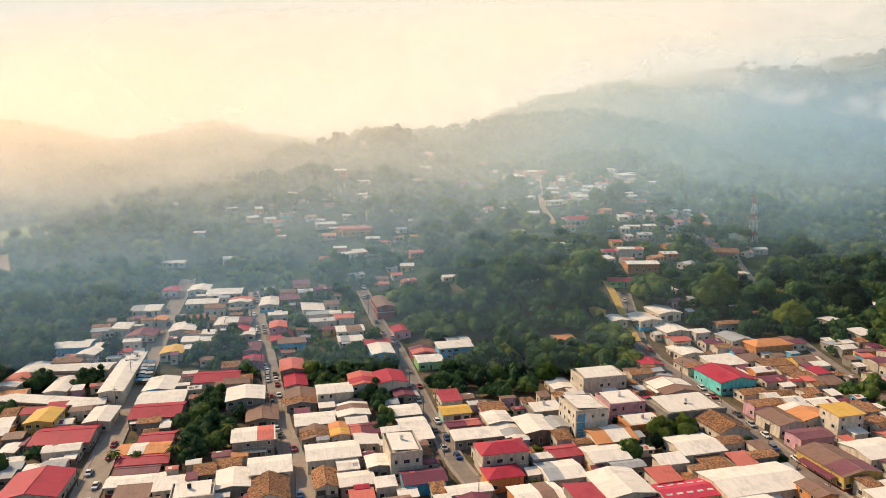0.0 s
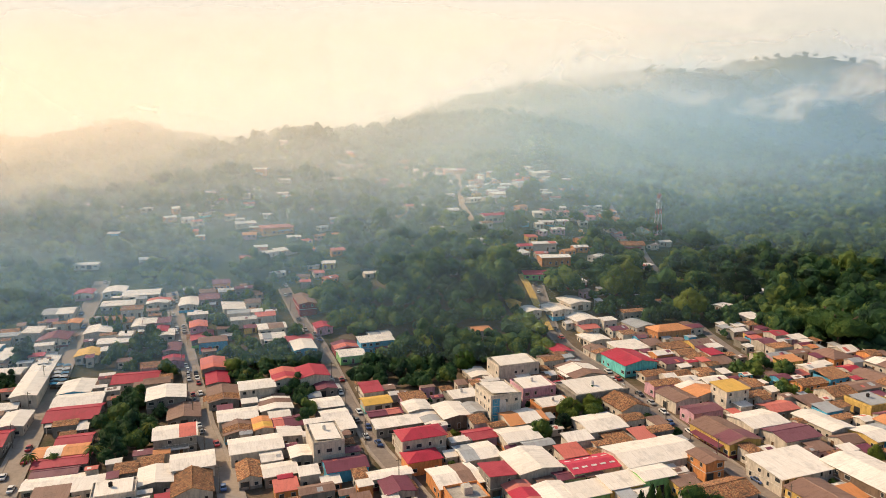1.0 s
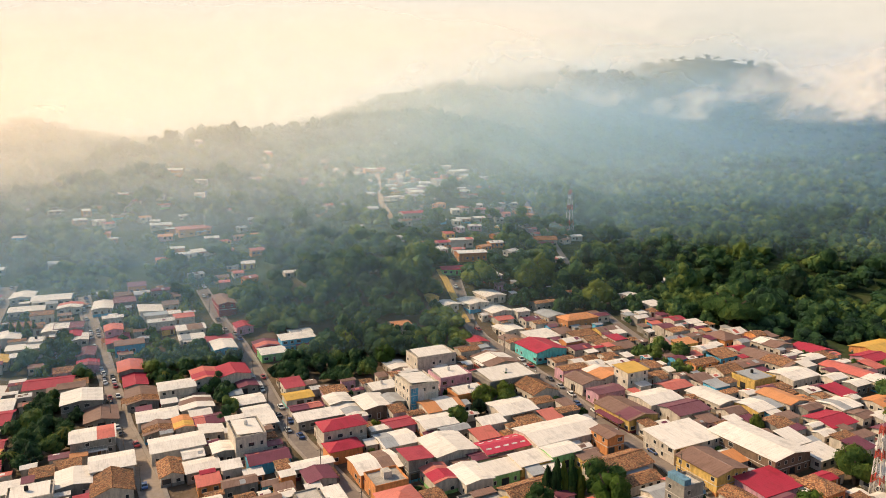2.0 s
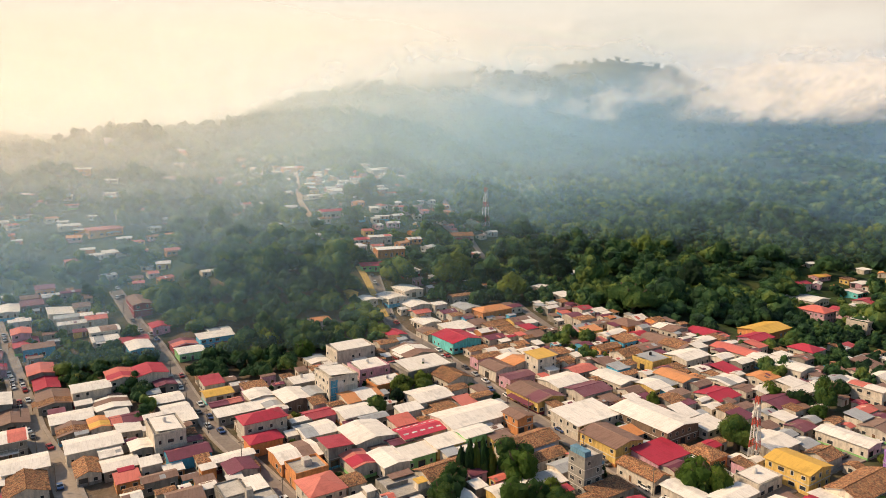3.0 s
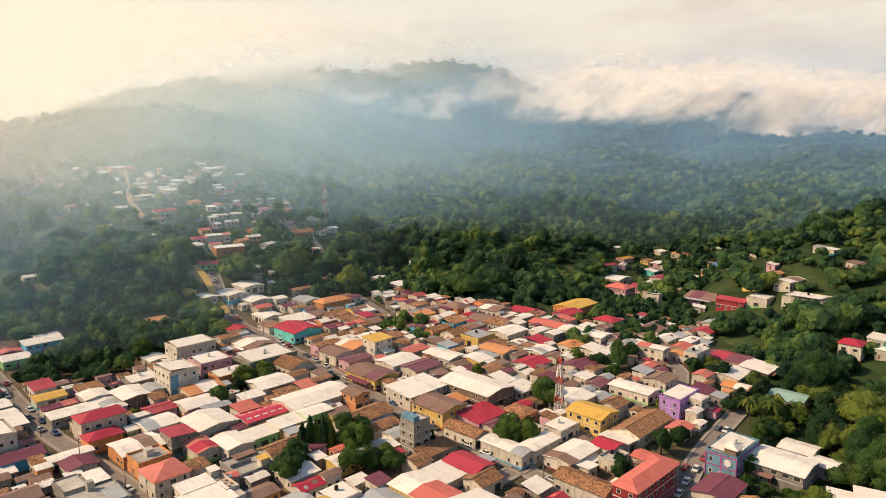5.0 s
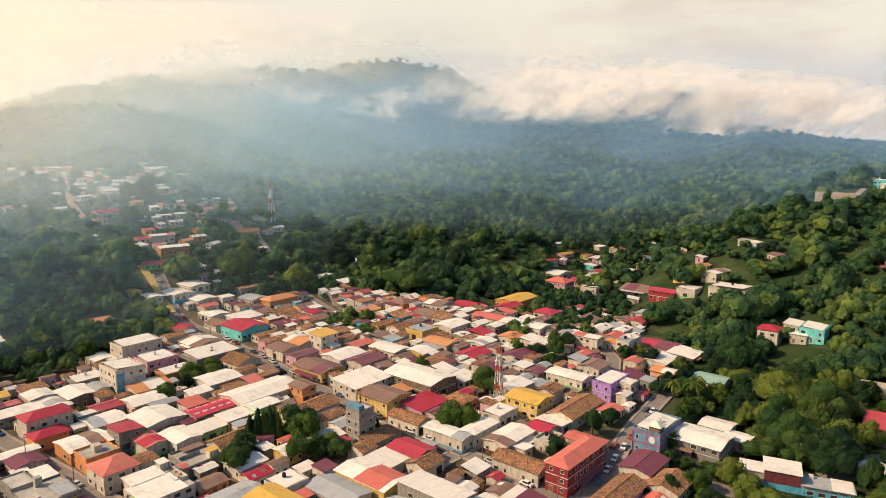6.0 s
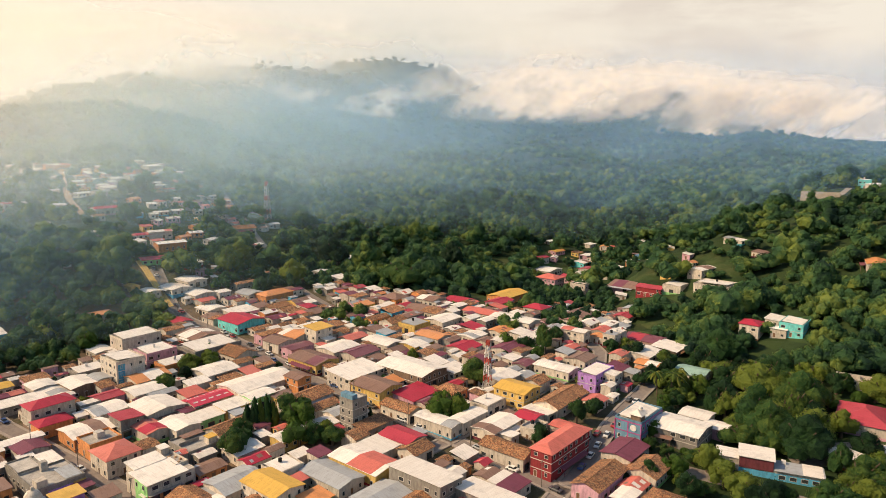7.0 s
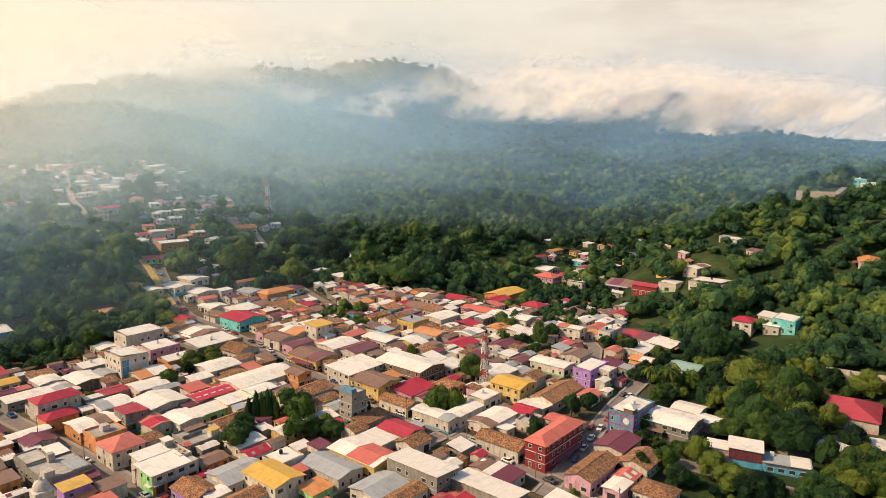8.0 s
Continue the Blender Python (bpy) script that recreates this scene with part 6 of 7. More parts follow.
clump(157.6, 315.5, 1.4)
clump(140.3, 345.1, 1.8)
clump(159.7, 310.4, 1.7)
clump(144.5, 323.9, 1.6)
clump(156.2, 304.5, 1.4)
clump(138.2, 301.8, 1.4)
clump(258.0, 93.7, 1.8)
clump(234.5, 63.9, 2.0)
clump(238.0, 49.1, 1.9)
clump(207.6, 43.7, 1.7)
clump(205.7, 31.0, 1.8)
clump(221.3, 79.7, 1.2)
clump(-200.6, 410.4, 1.6)
clump(-201.9, 366.1, 1.6)
clump(-213.9, 354.9, 1.7)
clump(-167.4, 307.3, 1.1)
clump(-163, 270, 1.15)
clump(-160, 272, 1.0)
clump(-168, 270, 0.9)
clump(-145, 269, 1.15)
clump(-143, 274, 1.1)
clump(-143, 278, 0.9)
clump(-147, 298, 1.2)
clump(-150, 301, 0.9)
clump(-175, 297, 1.2)
clump(-183, 290, 0.8)
clump(-194, 300, 0.9)
scatter(GROVE, 7.2, 3, 0.8, 1.4)
scatter([(217, 30), (236, 92), (262, 120), (300, 140), (330, 150), (350, 60), (300, 10), (240, 45)], 6.6, 5, 0.75, 1.35)
scatter([(206, 78), (222, 80), (236, 96), (250, 130), (236, 128), (220, 100)], 5.5, 6, 0.6, 0.9)
scatter([(225, 150), (300, 180), (330, 260), (300, 300), (240, 230)], 7.0, 8, 0.6, 1.0, 0.8)
scatter([(100, 300), (150, 300), (158, 345), (100, 345)], 7.0, 9, 0.7, 1.1, 0.8)
scatter([(162, 300), (290, 215), (310, 300), (180, 345)], 8.0, 10, 0.8, 1.4, 0.9)
scatter([(-175, 335), (-110, 400), (-50, 385), (-40, 335), (-60, 300), (-110, 330)], 9.5, 12, 0.6, 0.95, 0.5)
scatter([(-240, 300), (-178, 310), (-165, 400), (-260, 400)], 8.0, 13, 0.8, 1.2, 0.85)
scatter([(165, 30), (200, 50), (214, 72), (240, 40), (310, 30), (340, -30), (240, -60), (165, -20)], 6.6, 15, 0.8, 1.5, 0.95)
scatter([(-75, 200), (-92, 212), (-98, 250), (-86, 262), (-72, 240)], 6.0, 16, 0.7, 1.1, 0.9)
scatter([(-112, 285), (-90, 285), (-92, 330), (-118, 330)], 6.5, 17, 0.7, 1.1, 0.9)
scatter([(-62, 262), (-28, 262), (-24, 300), (-60, 305)], 7.0, 18, 0.7, 1.1, 0.85)
scatter([(-30, 215), (-18, 212), (-22, 262), (-34, 262)], 5.5, 19, 0.6, 0.95, 0.9)
scatter([(150, 15), (200, 42), (216, 76), (192, 82), (162, 56)], 6.0, 20, 0.45, 0.9, 0.75)
fill_blocks()
fill_gaps()
hill_houses()
join_sheds()
scatter(TOWN, 9.0, 14, 0.25, 0.6, 0.5)

MODELS = [tree_model(21, 9.5, 9.0, 0), tree_model(22, 11.0, 10.5, 0), tree_model(23, 10.0, 11.5, 0), tree_model(24, 8.5, 8.0, 1),
          tree_model(25, 12.0, 9.5, 0), tree_model(26, 9.0, 10.0, 0)]
GREAT = [tree_model(27, 10.5, 11.0, 0, 30, 5200, 0.042), tree_model(28, 9.5, 11.0, 0, 30, 5200, 0.042)]
trees_at(GREAT, [t for t in TREES if t[2] > 1.6], "great spreading broad-leaved tree with a dense green crown", "tree", "town trees")
TREES[:] = [t for t in TREES if t[2] <= 1.6]
trees_at(MODELS, TREES, "broad-leaved green tree among the houses", "tree", "town trees")
trees_at([MODELS[3]], [(129.5, 119.5, 1.45), (133.5, 117.5, 1.3), (131, 122.5, 1.3), (90, 131, 0.9), (196, 164, 0.8), (28, 286, 1.5), (40, 262, 1.4), (70, 296, 1.6)], "bright yellow-green broad-leaved tree among the houses", "tree", "town trees")
PALMS = [palm_model(31), palm_model(32)]
trees_at(PALMS, [(210, 84, 1.5), (215, 83, 1.4), (208, 88, 1.3), (-101, 203, 0.9), (-83, 206, 1.1), (-70, 219, 1.0), (-47, 266, 0.8), (196, 163, 0.9), (-170, 330, 0.9), (-178, 322, 1.0)],
         "tall palm with drooping yellow-green fronds", "palm tree", "palms")
CYPRESS = [cypress_model(41)]
trees_at(CYPRESS, [(70.5, 150.5, 1.5), (72.6, 149.8, 1.65), (74.8, 149.4, 1.5), (77, 148.6, 1.7), (79.2, 148.2, 1.55), (-124, 330, 1.1), (-121, 330.5, 1.1), (-118, 331, 1.1), (-115, 331.5, 1.1)],
         "narrow dark green cypress in a row", "cypress tree", "cypress row")
for model in MODELS + GREAT + PALMS + CYPRESS:
    for ob in (*model.children_recursive, model):
        bpy.data.objects.remove(ob)


# ---- the woods on the slopes ----
CLEARINGS = [(290, 66, 26, 16), (625, 735, 26, 18), (705, 665, 36, 16), (480, 470, 30, 8), (-360, 560, 60, 40), (530, 185, 45, 14), (502, 174, 36, 20), (560, 176, 40, 18), (600, 172, 24, 20)]


def build_woods():
    rng = random.Random(5)
    near = [crown_arrays(random.Random(60 + k), 9, ICO1, 430, 0.75, 0.075, (0.26, 0.46), True) for k in range(7)]
    middle = [crown_arrays(random.Random(70 + k), 7, ICO1, 250, 0.75, 0.092, (0.25, 0.44), True) for k in range(7)]
    far = [crown_arrays(random.Random(80 + k), 3, ICO1, 22, 0.7, 0.22, (0.4, 0.6), True) for k in range(6)]
    hit_rects = {}
    for hx, hy, hw, hd, _ in RECTS:
        hit_rects.setdefault((int(hx // 20), int(hy // 20)), []).append((hx, hy, max(hw, hd) / 2))
    placed_near, placed_mid, placed_far = [], [], []
    for x, y, size in BACK_TREES:
        placed_near.append((x, y, height(x, y) + 1.2, 4.6 * size, 6.5 * size, rng.uniform(0, math.tau)))
    r = 285.0
    while r < 2720:
        step = 12.2 if r < 420 else 12.8 if r < 700 else 13.5 + (r - 700) * 0.019
        a, da = -44.0, math.degrees(step / r)
        while a < 92:
            aa, rr = a + rng.uniform(-0.5, 0.5) * da, r + rng.uniform(-0.5, 0.5) * step
            a += da
            x, y = rr * math.sin(radians(aa)), rr * math.cos(radians(aa))
            if inside(x, y, TOWN) or (aa > 74 and rr > 800):
                continue
            z = height(x, y)
            if rr > 500:
                sight = (z + 12 - 100) / rr
                if any((height(x * q, y * q) - 100) / (rr * q) > sight for q in (0.97, 0.92, 0.85, 0.75, 0.6)):
                    continue
            if any(((x - cx) / ra) ** 2 + ((y - cy) / rb) ** 2 < 1 for cx, cy, ra, rb in CLEARINGS):
                continue
            if rng.random() < 0.24 and any(((x - cx) / (sx * 0.8)) ** 2 + ((y - cy) / (sy * 0.8)) ** 2 < 1 for cx, cy, sx, sy, _ in HAMLETS):
                continue
            if rr < 680:
                ci, cj = int(x // 20), int(y // 20)
                if any(min(math.hypot(x - hx, y - hy), math.hypot(x * 1.014 - hx, y * 1.014 - hy)) < hr + 1.4 for i in (-1, 0, 1) for j in (-1, 0, 1) for hx, hy, hr in hit_rects.get((ci + i, cj + j), ())):
                    continue
                if street_gap(x, y) < 2.5:
                    continue
            wide = step * rng.uniform(0.36, 0.62) * (1.8 if rng.random() < 0.3 else 1.0) * (1.0 + 0.5 * max(0.0, noise.noise(Vector((x * 0.02, y * 0.02, 3.0)))))
            wide = min(wide, 9.5 if rr > 900 else 13.5)
            spot = (x, y, z - 0.5 + rng.uniform(0.0, 0.35) * wide, wide, wide * rng.uniform(0.9, 1.4), rng.uniform(0, math.tau))
            (placed_near if rr < 400 else placed_mid if rr < 680 else placed_far).append(spot)
        r += step * 0.92
    for spots, kinds, label in ((placed_near, near, "dense green woodland on the near slopes"), (placed_mid, middle, "green woodland rising behind the town"), (placed_far, far, "distant forest covering the mountain slopes")):
        vs, fs, base = [], [], 0
        for x, y, z, wide, tall, turn in spots:
            v, f = kinds[rng.randrange(len(kinds))]
            c, s = math.cos(turn) * wide, math.sin(turn) * wide
            p = np.empty_like(v)
            p[:, 0], p[:, 1], p[:, 2] = v[:, 0] * c - v[:, 1] * s + x, v[:, 0] * s + v[:, 1] * c + y, v[:, 2] * tall + z
            vs.append(p)
            fs.append(f + base)
            base += len(v)
        ob = placed("woods", big_mesh("woods", np.concatenate(vs), np.concatenate(fs)), WOODS)
        tagged(ob, label, "forest", kind="stuff")
        print("woods", len(spots), sum(len(f) for f in fs))


build_woods()


# ---- ridge trees against the sky ----
def ridge_tree(seed, tall):
    """A slim tree standing out on the crest."""
    rng = random.Random(seed)
    root = new("ridge_tree")
    part("trunk", rod(bmesh.new(), (0, 0, -2), (0.3, 0, tall * 0.8), 0.35, 0.15), BARK, root)
    v, f = crown_arrays(rng, 6, ICO1, 60, 0.6, 0.14)
    v = v * np.array([tall * 0.28, tall * 0.28, tall * 0.4]) + np.array([0.2, 0, tall * 0.62])
    placed("crown", big_mesh("crown", v, f), LEAF[0], root)
    return root


RIDGE = [ridge_tree(51, 17), ridge_tree(52, 15), ridge_tree(53, 19)]
RIDGE_SPOTS = []
rng_ridge = random.Random(9)
for k in range(30):
    az, far = rng_ridge.choice((-13.5, -12.5, -9.5, -8.5, -6.0, -5.5, -4.8, -4.0, -3.6, 22.5, 23.2, 31.0, 33.0, 34.5, 36.0)) + rng_ridge.uniform(-0.5, 0.5), 0
    far = 648 if az < 0 else 1535 if az < 26 else 2175
    RIDGE_SPOTS.append((far * math.sin(radians(az)), far * math.cos(radians(az)), rng_ridge.uniform(0.7, 1.15)))
trees_at(RIDGE, RIDGE_SPOTS, "tall slender tree on the misty ridge line", "tree", "ridge trees")
for model in RIDGE:
    for ob in (*model.children_recursive, model):
        bpy.data.objects.remove(ob)


def meadow(cx, cy, ra, rb, turn):
    """An open grassy patch lying on the slope, with a ragged edge."""
    verts, faces = [(cx, cy, height(cx, cy) + 0.8)], []
    n = 28
    for ring in (0.5, 1.0):
        for k in range(n):
            a = k * math.tau / n
            q = ring * (1 + 0.3 * noise.noise(Vector((math.cos(a) * 1.5, math.sin(a) * 1.5, cx))))
            u, v = ra * q * math.cos(a), rb * q * math.sin(a)
            x, y = cx + u * math.cos(turn) - v * math.sin(turn), cy + u * math.sin(turn) + v * math.cos(turn)
            verts.append((x, y, height(x, y) + (0.8 if ring < 1 else -0.5)))
    bm = bmesh.new()
    vs = [bm.verts.new(p) for p in verts]
    for k in range(n):
        bm.faces.new((vs[0], vs[1 + k], vs[1 + (k + 1) % n]))
        bm.faces.new((vs[1 + k], vs[1 + n + k], vs[1 + n + (k + 1) % n], vs[1 + (k + 1) % n]))
    ob = part("meadow", bm, MEADOW)
    tagged(ob, "sunlit yellow-green grass clearing on the slope", "meadow", kind="structure")


meadow(625, 735, 26, 16, 0.3)
meadow(705, 665, 40, 11, -0.6)
meadow(-345, 545, 70, 45, 0.4)
meadow(480, 470, 24, 7, 0.5)

wall = part("retaining_wall", box(bmesh.new(), -13, 13, -0.4, 0.4, -3, 4.5), STONE)
wall.matrix_world = pose(523, 183, height(523, 183), 0, 0, -70)
tagged(wall, "long pale stone retaining wall below the hill road", "wall", kind="structure")


# ---- landmarks and rooftop things ----
def nearest_house(x, y):
    return min(HOUSES, key=lambda q: math.hypot(q[0] - x, q[1] - y))


def trim_grid(x, y, step):
    """Magenta strips framing the panels of the slate-blue hall."""
    _, _, root, w, d, h = nearest_house(x, y)
    for k in range(int(w / step) + 1):
        for s in (-1, 1):
            px = -w / 2 + k * w / int(w / step)
            part("trim", box(bmesh.new(), px - 0.2, px + 0.2, s * d / 2 - 0.06, s * d / 2 + 0.06, -1, h), MAGENTA, root, "magenta painted strip")
    for k in range(int(d / step) + 1):
        for s in (-1, 1):
            py = -d / 2 + k * d / int(d / step)
            part("trim", box(bmesh.new(), s * w / 2 - 0.06, s * w / 2 + 0.06, py - 0.2, py + 0.2, -1, h), MAGENTA, root, "magenta painted strip")
    for zz in (h * 0.5, h - 0.25):
        part("trim", box(bmesh.new(), -w / 2 - 0.14, w / 2 + 0.14, -d / 2 - 0.14, d / 2 + 0.14, zz - 0.16, zz + 0.16), MAGENTA, root, "magenta painted strip")


trim_grid(177, 78, 3.2)
_, _, tower, tw, td, th = nearest_house(100.8, 131.8)
part("upper_room", box(bmesh.new(), -tw / 2 + 0.3, -tw / 2 + 2.6, -td / 2 + 0.3, td / 2 - 0.3, th, th + 2.2), WALL["d"], tower, "blue-painted room on the roof")
for storey in (1, 2, 3):
    zz = th * storey / 4
    part("balcony", box(bmesh.new(), tw / 2, tw / 2 + 0.9, -td / 2, td / 2, zz - 0.12, zz + 0.75), WALL["d" if storey % 2 else "w"], tower, "painted balcony front")


_, _, hall, hw, hd, hh = nearest_house(177, 73)
part("pavilion", box(bmesh.new(), -hw / 2 + 0.6, -hw / 2 + 4.0, -hd / 2 + 0.6, -hd / 2 + 4.0, hh, hh + 2.4), WALL["k"], hall, "open room on the roof")
bm = bmesh.new()
roof_hip(bm, 3.6, 3.6, hh + 2.4, 1.5, 0.5, 0.1)
bmesh.ops.translate(bm, verts=bm.verts, vec=(-hw / 2 + 2.3, -hd / 2 + 2.3, 0))
part("pavilion_roof", bm, ROOF["w"], hall, "pale hipped roof of the roof room")
part("emblem", rod(bmesh.new(), (-hw / 2 - 0.08, -hd / 2 + 2.6, hh - 1.9), (-hw / 2 - 0.2, -hd / 2 + 2.6, hh - 1.9), 1.1, 1.1, 20), STEEL_WHITE, hall, "round white emblem")
_, _, white, ww, wd, wh = nearest_house(46.6, 221.5)
part("painted_panel", box(bmesh.new(), -ww / 2 - 0.06, -ww / 2, wd / 2 - 3.4, wd / 2 - 0.6, 0, wh - 0.6), WALL["b"], white, "tall blue painted panel")
part("signboard", box(bmesh.new(), -ww / 2 - 0.2, -ww / 2 - 0.08, wd / 2 - 5.6, wd / 2 - 3.2, wh * 0.35, wh - 1.2), STEEL_WHITE, white, "tall white signboard")


def church_tower(x, y):
    root = new("church_tower")
    root.matrix_world = pose(x, y, height(x, y), 0, 0, 14)
    part("shaft", box(bmesh.new(), -2.2, 2.2, -2.2, 2.2, -2, 10), WALL["w"], root)
    part("cornice", box(bmesh.new(), -2.5, 2.5, -2.5, 2.5, 10, 10.4), FRAME, root)
    bm = bmesh.new()
    bmesh.ops.create_uvsphere(bm, u_segments=18, v_segments=10, radius=2.1)
    bmesh.ops.translate(bm, verts=bm.verts, vec=(0, 0, 10.9))
    part("dome", bm, WALL["w"], root, "whitewashed round dome")
    part("lantern", rod(bmesh.new(), (0, 0, 12.6), (0, 0, 13.8), 0.5, 0.35, 8), WALL["w"], root)
    tagged(root, "whitewashed church tower with a small dome", "church tower")


church_tower(5.1, 126.6)


def water_tank(x, y, z, black):
    root = new("water_tank")
    root.matrix_world = pose(x, y, z)
    part("tank", rod(bmesh.new(), (0, 0, 0), (0, 0, 1.1), 0.55, 0.55, 14), TYRE if black else STEEL_WHITE, root)
    part("lid", rod(bmesh.new(), (0, 0, 1.1), (0, 0, 1.3), 0.5, 0.2, 14), TYRE if black else STEEL_WHITE, root)
    tagged(root, f"{'black' if black else 'white'} plastic water tank on a flat roof", "water tank", "water tanks")


tank_rng = random.Random(4)
for hx, hy, root, w, d, h in HOUSES:
    if any(o.name.split(".")[0] == "parapet" for o in root.children) and tank_rng.random() < 0.6:
        water_tank(hx + tank_rng.uniform(-1, 1), hy + tank_rng.uniform(-1, 1), root.matrix_world.translation.z + h + 0.55 + 0.06 * d, tank_rng.random() < 0.5)


# ---- lattice masts ----
def lattice_mast(x, y, base, tall, half, label):
    root = new("lattice_mast")
    root.matrix_world = pose(x, y, height(x, y), 0, 0, 20)
    n = 9
    for k in range(n):
        z0, z1 = base + tall * k / n, base + tall * (k + 1) / n
        h0, h1 = half * (1 - 0.7 * k / n), half * (1 - 0.7 * (k + 1) / n)
        bm = bmesh.new()
        cor = ((-1, -1), (1, -1), (1, 1), (-1, 1))
        for (ax, ay), (bx, by) in zip(cor, cor[1:] + cor[:1]):
            rod(bm, (ax * h0, ay * h0, z0), (ax * h1, ay * h1, z1), 0.17, sides=4)
            rod(bm, (ax * h0, ay * h0, z0), (bx * h1, by * h1, z1), 0.08, sides=4)
            rod(bm, (bx * h0, by * h0, z0), (ax * h1, ay * h1, z1), 0.05, sides=4)
            rod(bm, (ax * h1, ay * h1, z1), (bx * h1, by * h1, z1), 0.05, sides=4)
        part("section", bm, STEEL_RED if k % 3 == 2 else STEEL_WHITE, root, "red painted section" if k % 3 == 2 else "white painted section")
    bm = bmesh.new()
    rod(bm, (0, 0, base + tall), (0, 0, base + tall + 3), 0.08, sides=5)
    part("antenna_rod", bm, STEEL_WHITE, root)
    for k in range(5):
        a = k * 1.3
        zz = base + tall * (0.6 + 0.08 * k)
        rr = half * (1 - 0.7 * (0.6 + 0.08 * k)) + 0.3
        bm = rod(bmesh.new(), (rr * math.cos(a), rr * math.sin(a), zz), ((rr + 0.35) * math.cos(a), (rr + 0.35) * math.sin(a), zz), 0.6, 0.5, 10)
        part("dish", bm, STEEL_WHITE, root)
    tagged(root, label, "mast")


lattice_mast(203, 453, 0, 33, 2.3, "tall red and white lattice radio mast on the hillside")
lattice_mast(157, 128, 0, 21, 1.4, "red and white lattice radio mast between the houses")


# ---- cars ----
def car_model(paint, name="car", long=4.2):
    root = new(name)
    bm = bmesh.new()
    prof = [(-0.5, 0.35), (-0.5, 0.78), (-0.46, 0.86), (-0.2, 0.92), (0.22, 0.95), (0.47, 0.9), (0.5, 0.75), (0.5, 0.35)]
    rings = [[bm.verts.new((px * long, s * 0.85, pz)) for px, pz in prof] for s in (-1, 1)]
    for i in range(len(prof)):
        j = (i + 1) % len(prof)
        bm.faces.new((rings[0][i], rings[0][j], rings[1][j], rings[1][i]))
    bm.faces.new(rings[0][::-1])
    bm.faces.new(rings[1])
    bmesh.ops.recalc_face_normals(bm, faces=bm.faces)
    bmesh.ops.bevel(bm, geom=bm.edges[:], offset=0.05, segments=1, affect="EDGES")
    part("body", bm, paint, root)
    bm = bmesh.new()
    lo = [(-0.30, -0.78), (0.30, -0.78), (0.30, 0.78), (-0.30, 0.78)]
    hi = [(-0.14, -0.62), (0.20, -0.62), (0.20, 0.62), (-0.14, 0.62)]
    a = [bm.verts.new((px * long, py, 0.9)) for px, py in lo]
    b = [bm.verts.new((px * long, py, 1.42)) for px, py in hi]
    for i in range(4):
        bm.faces.new((a[i], a[(i + 1) % 4], b[(i + 1) % 4], b[i]))
    bm.faces.new(b)
    part("glasshouse", bm, GLASS, root)
    bm = bmesh.new()
    box(bm, -0.15 * long, 0.21 * long, -0.64, 0.64, 1.41, 1.47)
    part("roof", bm, paint, root)
    for sx in (-0.31, 0.31):
        for sy in (-1, 1):
            bm = rod(bmesh.new(), (sx * long, sy * 0.66, 0.32), (sx * long, sy * 0.87, 0.32), 0.32, sides=12)
            part("wheel", bm, TYRE, root)
    return root


def paint(name, col):
    m = Mat(name, rough=0.3, spec=0.6)
    m.b.inputs["Coat Weight"].default_value = 0.5
    return m.done(m.mix(m.noise(3.0), col, tuple(c * 0.85 for c in col)))


PAINTS = [("white", paint("white_paint", (0.75, 0.74, 0.72))), ("silver", paint("silver_paint", (0.42, 0.43, 0.44))), ("dark grey", paint("grey_paint", (0.07, 0.07, 0.08))),
          ("red", paint("red_paint", (0.40, 0.03, 0.03))), ("blue", paint("blue_paint", (0.04, 0.09, 0.25)))]
CARS = [(n, car_model(p)) for n, p in PAINTS]


def park(points, half, gap, chance, seed, first=0.0):
    rng = random.Random(seed)
    for x, y, h in along_line(points, gap):
        if y < first:
            continue
        for s in (-1, 1):
            if rng.random() > chance:
                continue
            off = s * (half - 1.0)
            px, py = x - math.sin(h) * off + math.cos(h) * rng.uniform(-0.8, 0.8), y + math.cos(h) * off
            n, model = rng.choices(CARS, (5, 3, 3, 1.5, 1))[0]
            c = copy_thing(model, pose(px, py, height(px, py) + 0.26, 0, 0, math.degrees(h) + (180 if s > 0 else 0) + rng.uniform(-3, 3)))
            tagged(c, f"{n} car parked at the side of the street", "car", "parked cars")


park(WEST_STREET, 3.0, 9.0, 0.3, 1)
park(MARKET_STREET, 2.5, 5.8, 0.42, 2)
park(CHURCH_STREET, 2.3, 6.5, 0.28, 3)
park(PLAZA_STREET, 2.3, 8.0, 0.35, 4)
park([(122, 59.5), (172, 81), (216, 97)], 2.3, 8.0, 0.3, 5)
park([(122, 106), (176, 118), (216, 124)], 2.2, 9.0, 0.3, 6)
for n, model in CARS:
    for ob in (*model.children_recursive, model):
        bpy.data.objects.remove(ob)


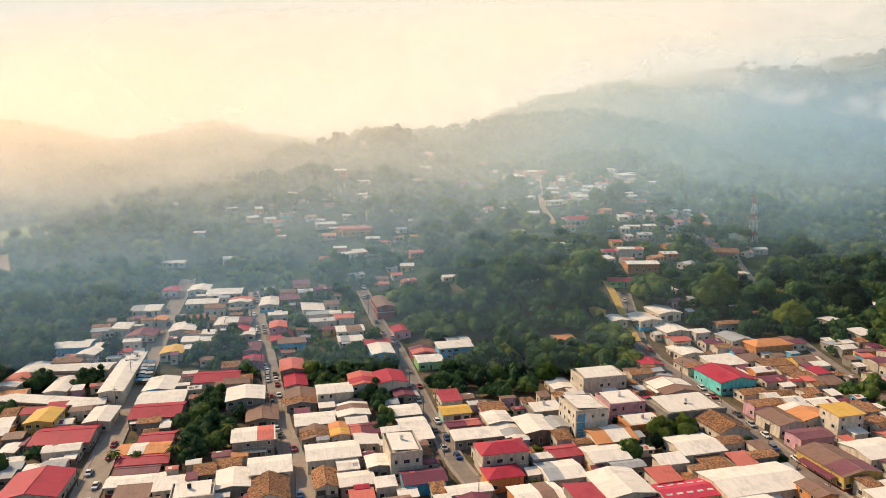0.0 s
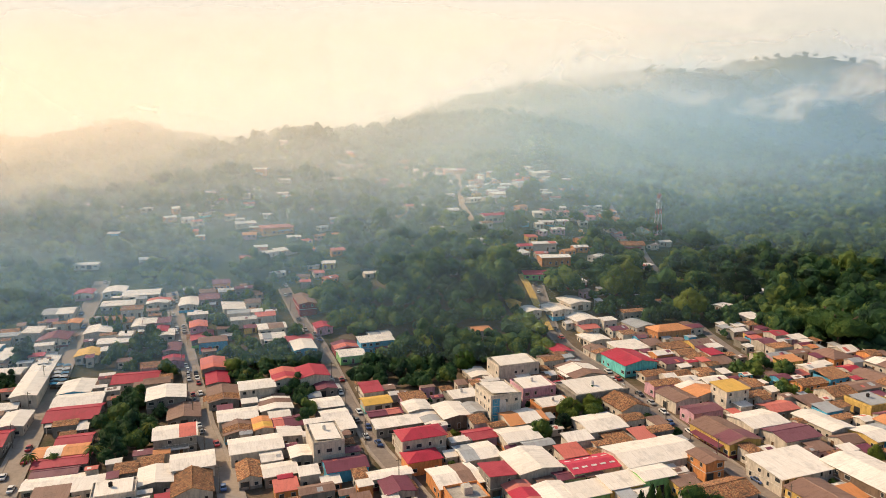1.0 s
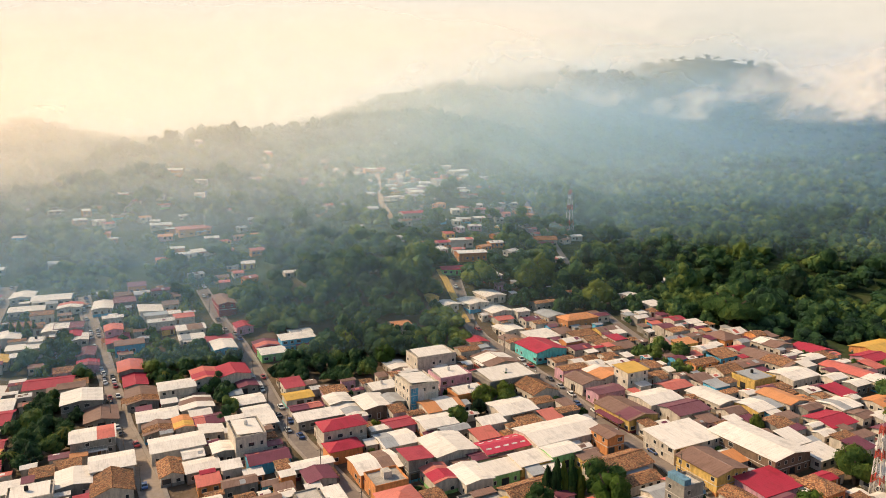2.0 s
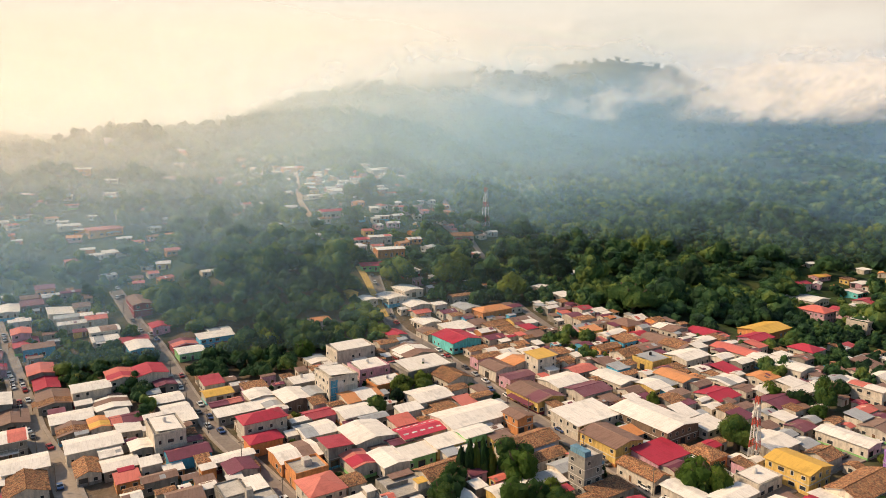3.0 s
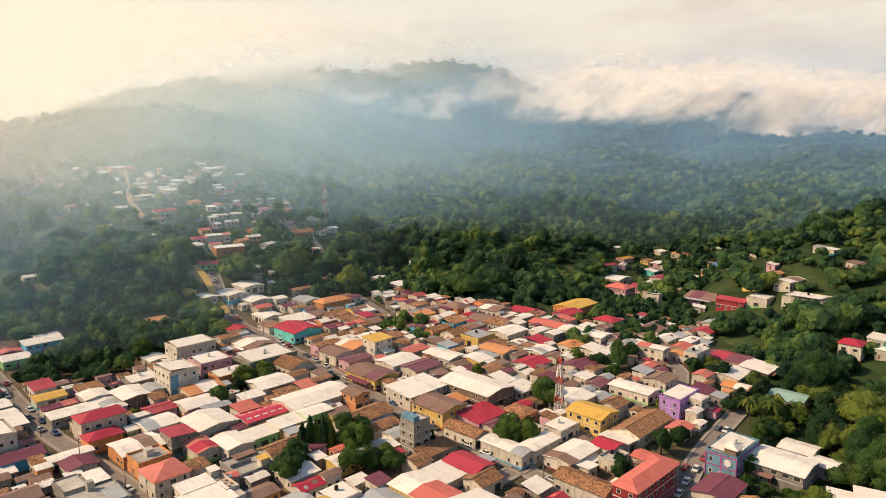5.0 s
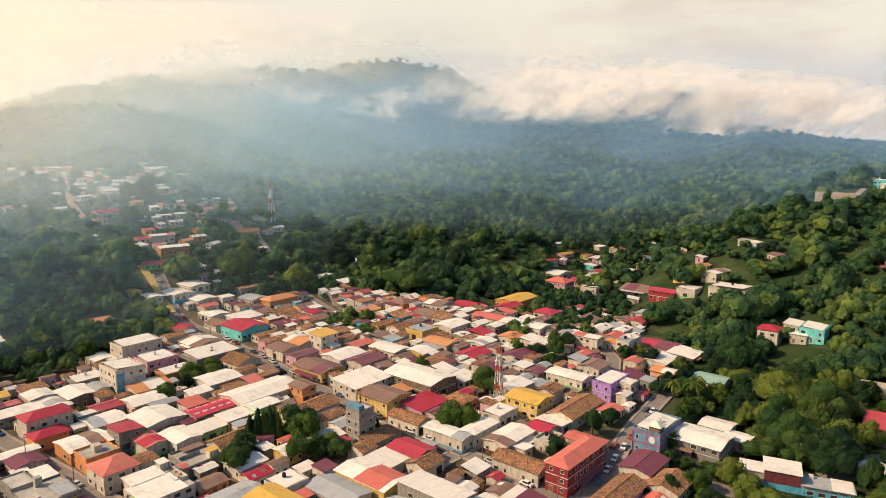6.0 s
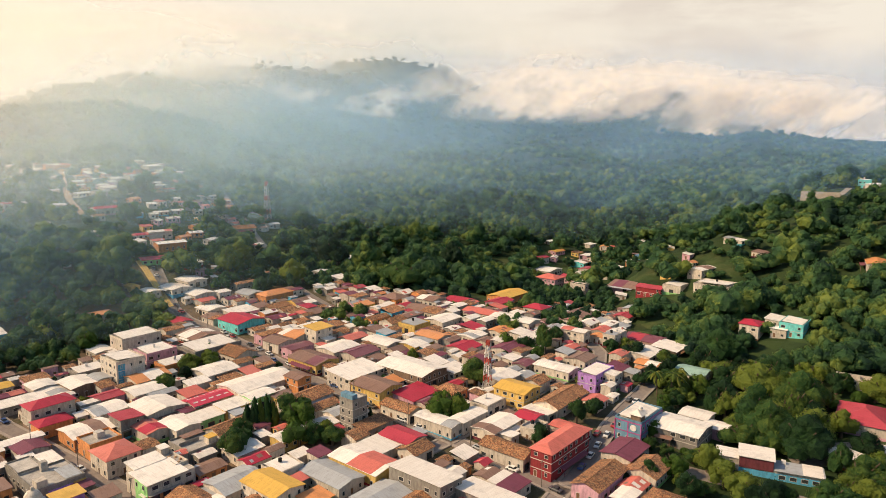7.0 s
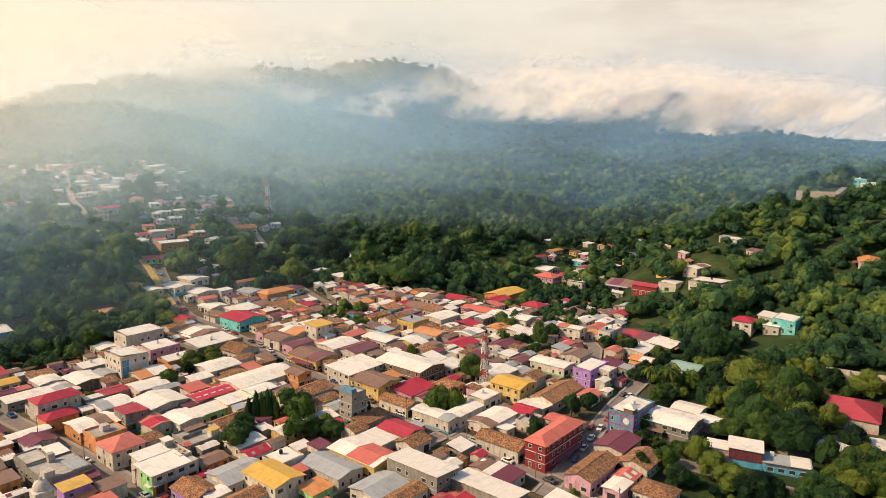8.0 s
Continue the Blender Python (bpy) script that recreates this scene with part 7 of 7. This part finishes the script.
# ---- street poles ----
def pole_model():
    root = new("utility_pole")
    part("post", rod(bmesh.new(), (0, 0, -1), (0, 0, 9), 0.16, 0.10), POLE, root)
    part("crossarm", box(bmesh.new(), -0.9, 0.9, -0.06, 0.06, 8.2, 8.35), POLE, root)
    return root


POLE_MODEL = pole_model()
for points, half in ((WEST_STREET, 3.4), (MARKET_STREET, 2.9), (CHURCH_STREET, 2.7), (PLAZA_STREET, 2.7)):
    for x, y, h in along_line(points, 28.0):
        px, py = x - math.sin(h) * half, y + math.cos(h) * half
        t = copy_thing(POLE_MODEL, pose(px, py, height(px, py), 0, 0, math.degrees(h) + 90))
        tagged(t, "wooden utility pole with a crossarm beside the street", "utility pole", "utility poles")
for ob in (*POLE_MODEL.children_recursive, POLE_MODEL):
    bpy.data.objects.remove(ob)


# ---- market stalls on the west street ----
def stall_model(cloth, name):
    root = new("market_stall")
    for a in (-1, 1):
        for b in (-1, 1):
            part("post", rod(bmesh.new(), (a * 1.2, b * 1.0, 0), (a * 1.2, b * 1.0, 2.1), 0.05, sides=5), POLE, root)
    bm = bmesh.new()
    roof_hip(bm, 2.7, 2.3, 2.1, 0.7, 0.1, 0.05)
    part("canopy", bm, cloth, root, f"{name} cloth canopy")
    part("counter", box(bmesh.new(), -1.1, 1.1, -0.9, -0.3, 0.0, 0.85), DOOR, root)
    return root


STALLS = [("white", stall_model(STEEL_WHITE, "white")), ("blue", stall_model(WALL["b"], "blue")), ("slate blue", stall_model(WALL["d"], "slate blue"))]
stall_rng = random.Random(77)
for row in range(6):
    for col in range(2):
        px, py = -122.3 - 0.245 * 3.4 * row + (col - 0.5) * 3.0, 272.5 + 3.4 * row + stall_rng.uniform(-0.4, 0.4)
        n, model = STALLS[stall_rng.randrange(3)]
        t = copy_thing(model, pose(px, py, height(px, py) + 0.25, 0, 0, 12 + stall_rng.uniform(-12, 12)))
        tagged(t, f"{n} canopied market stall standing in the street", "market stall", "market stalls")
for n, model in STALLS:
    for ob in (*model.children_recursive, model):
        bpy.data.objects.remove(ob)
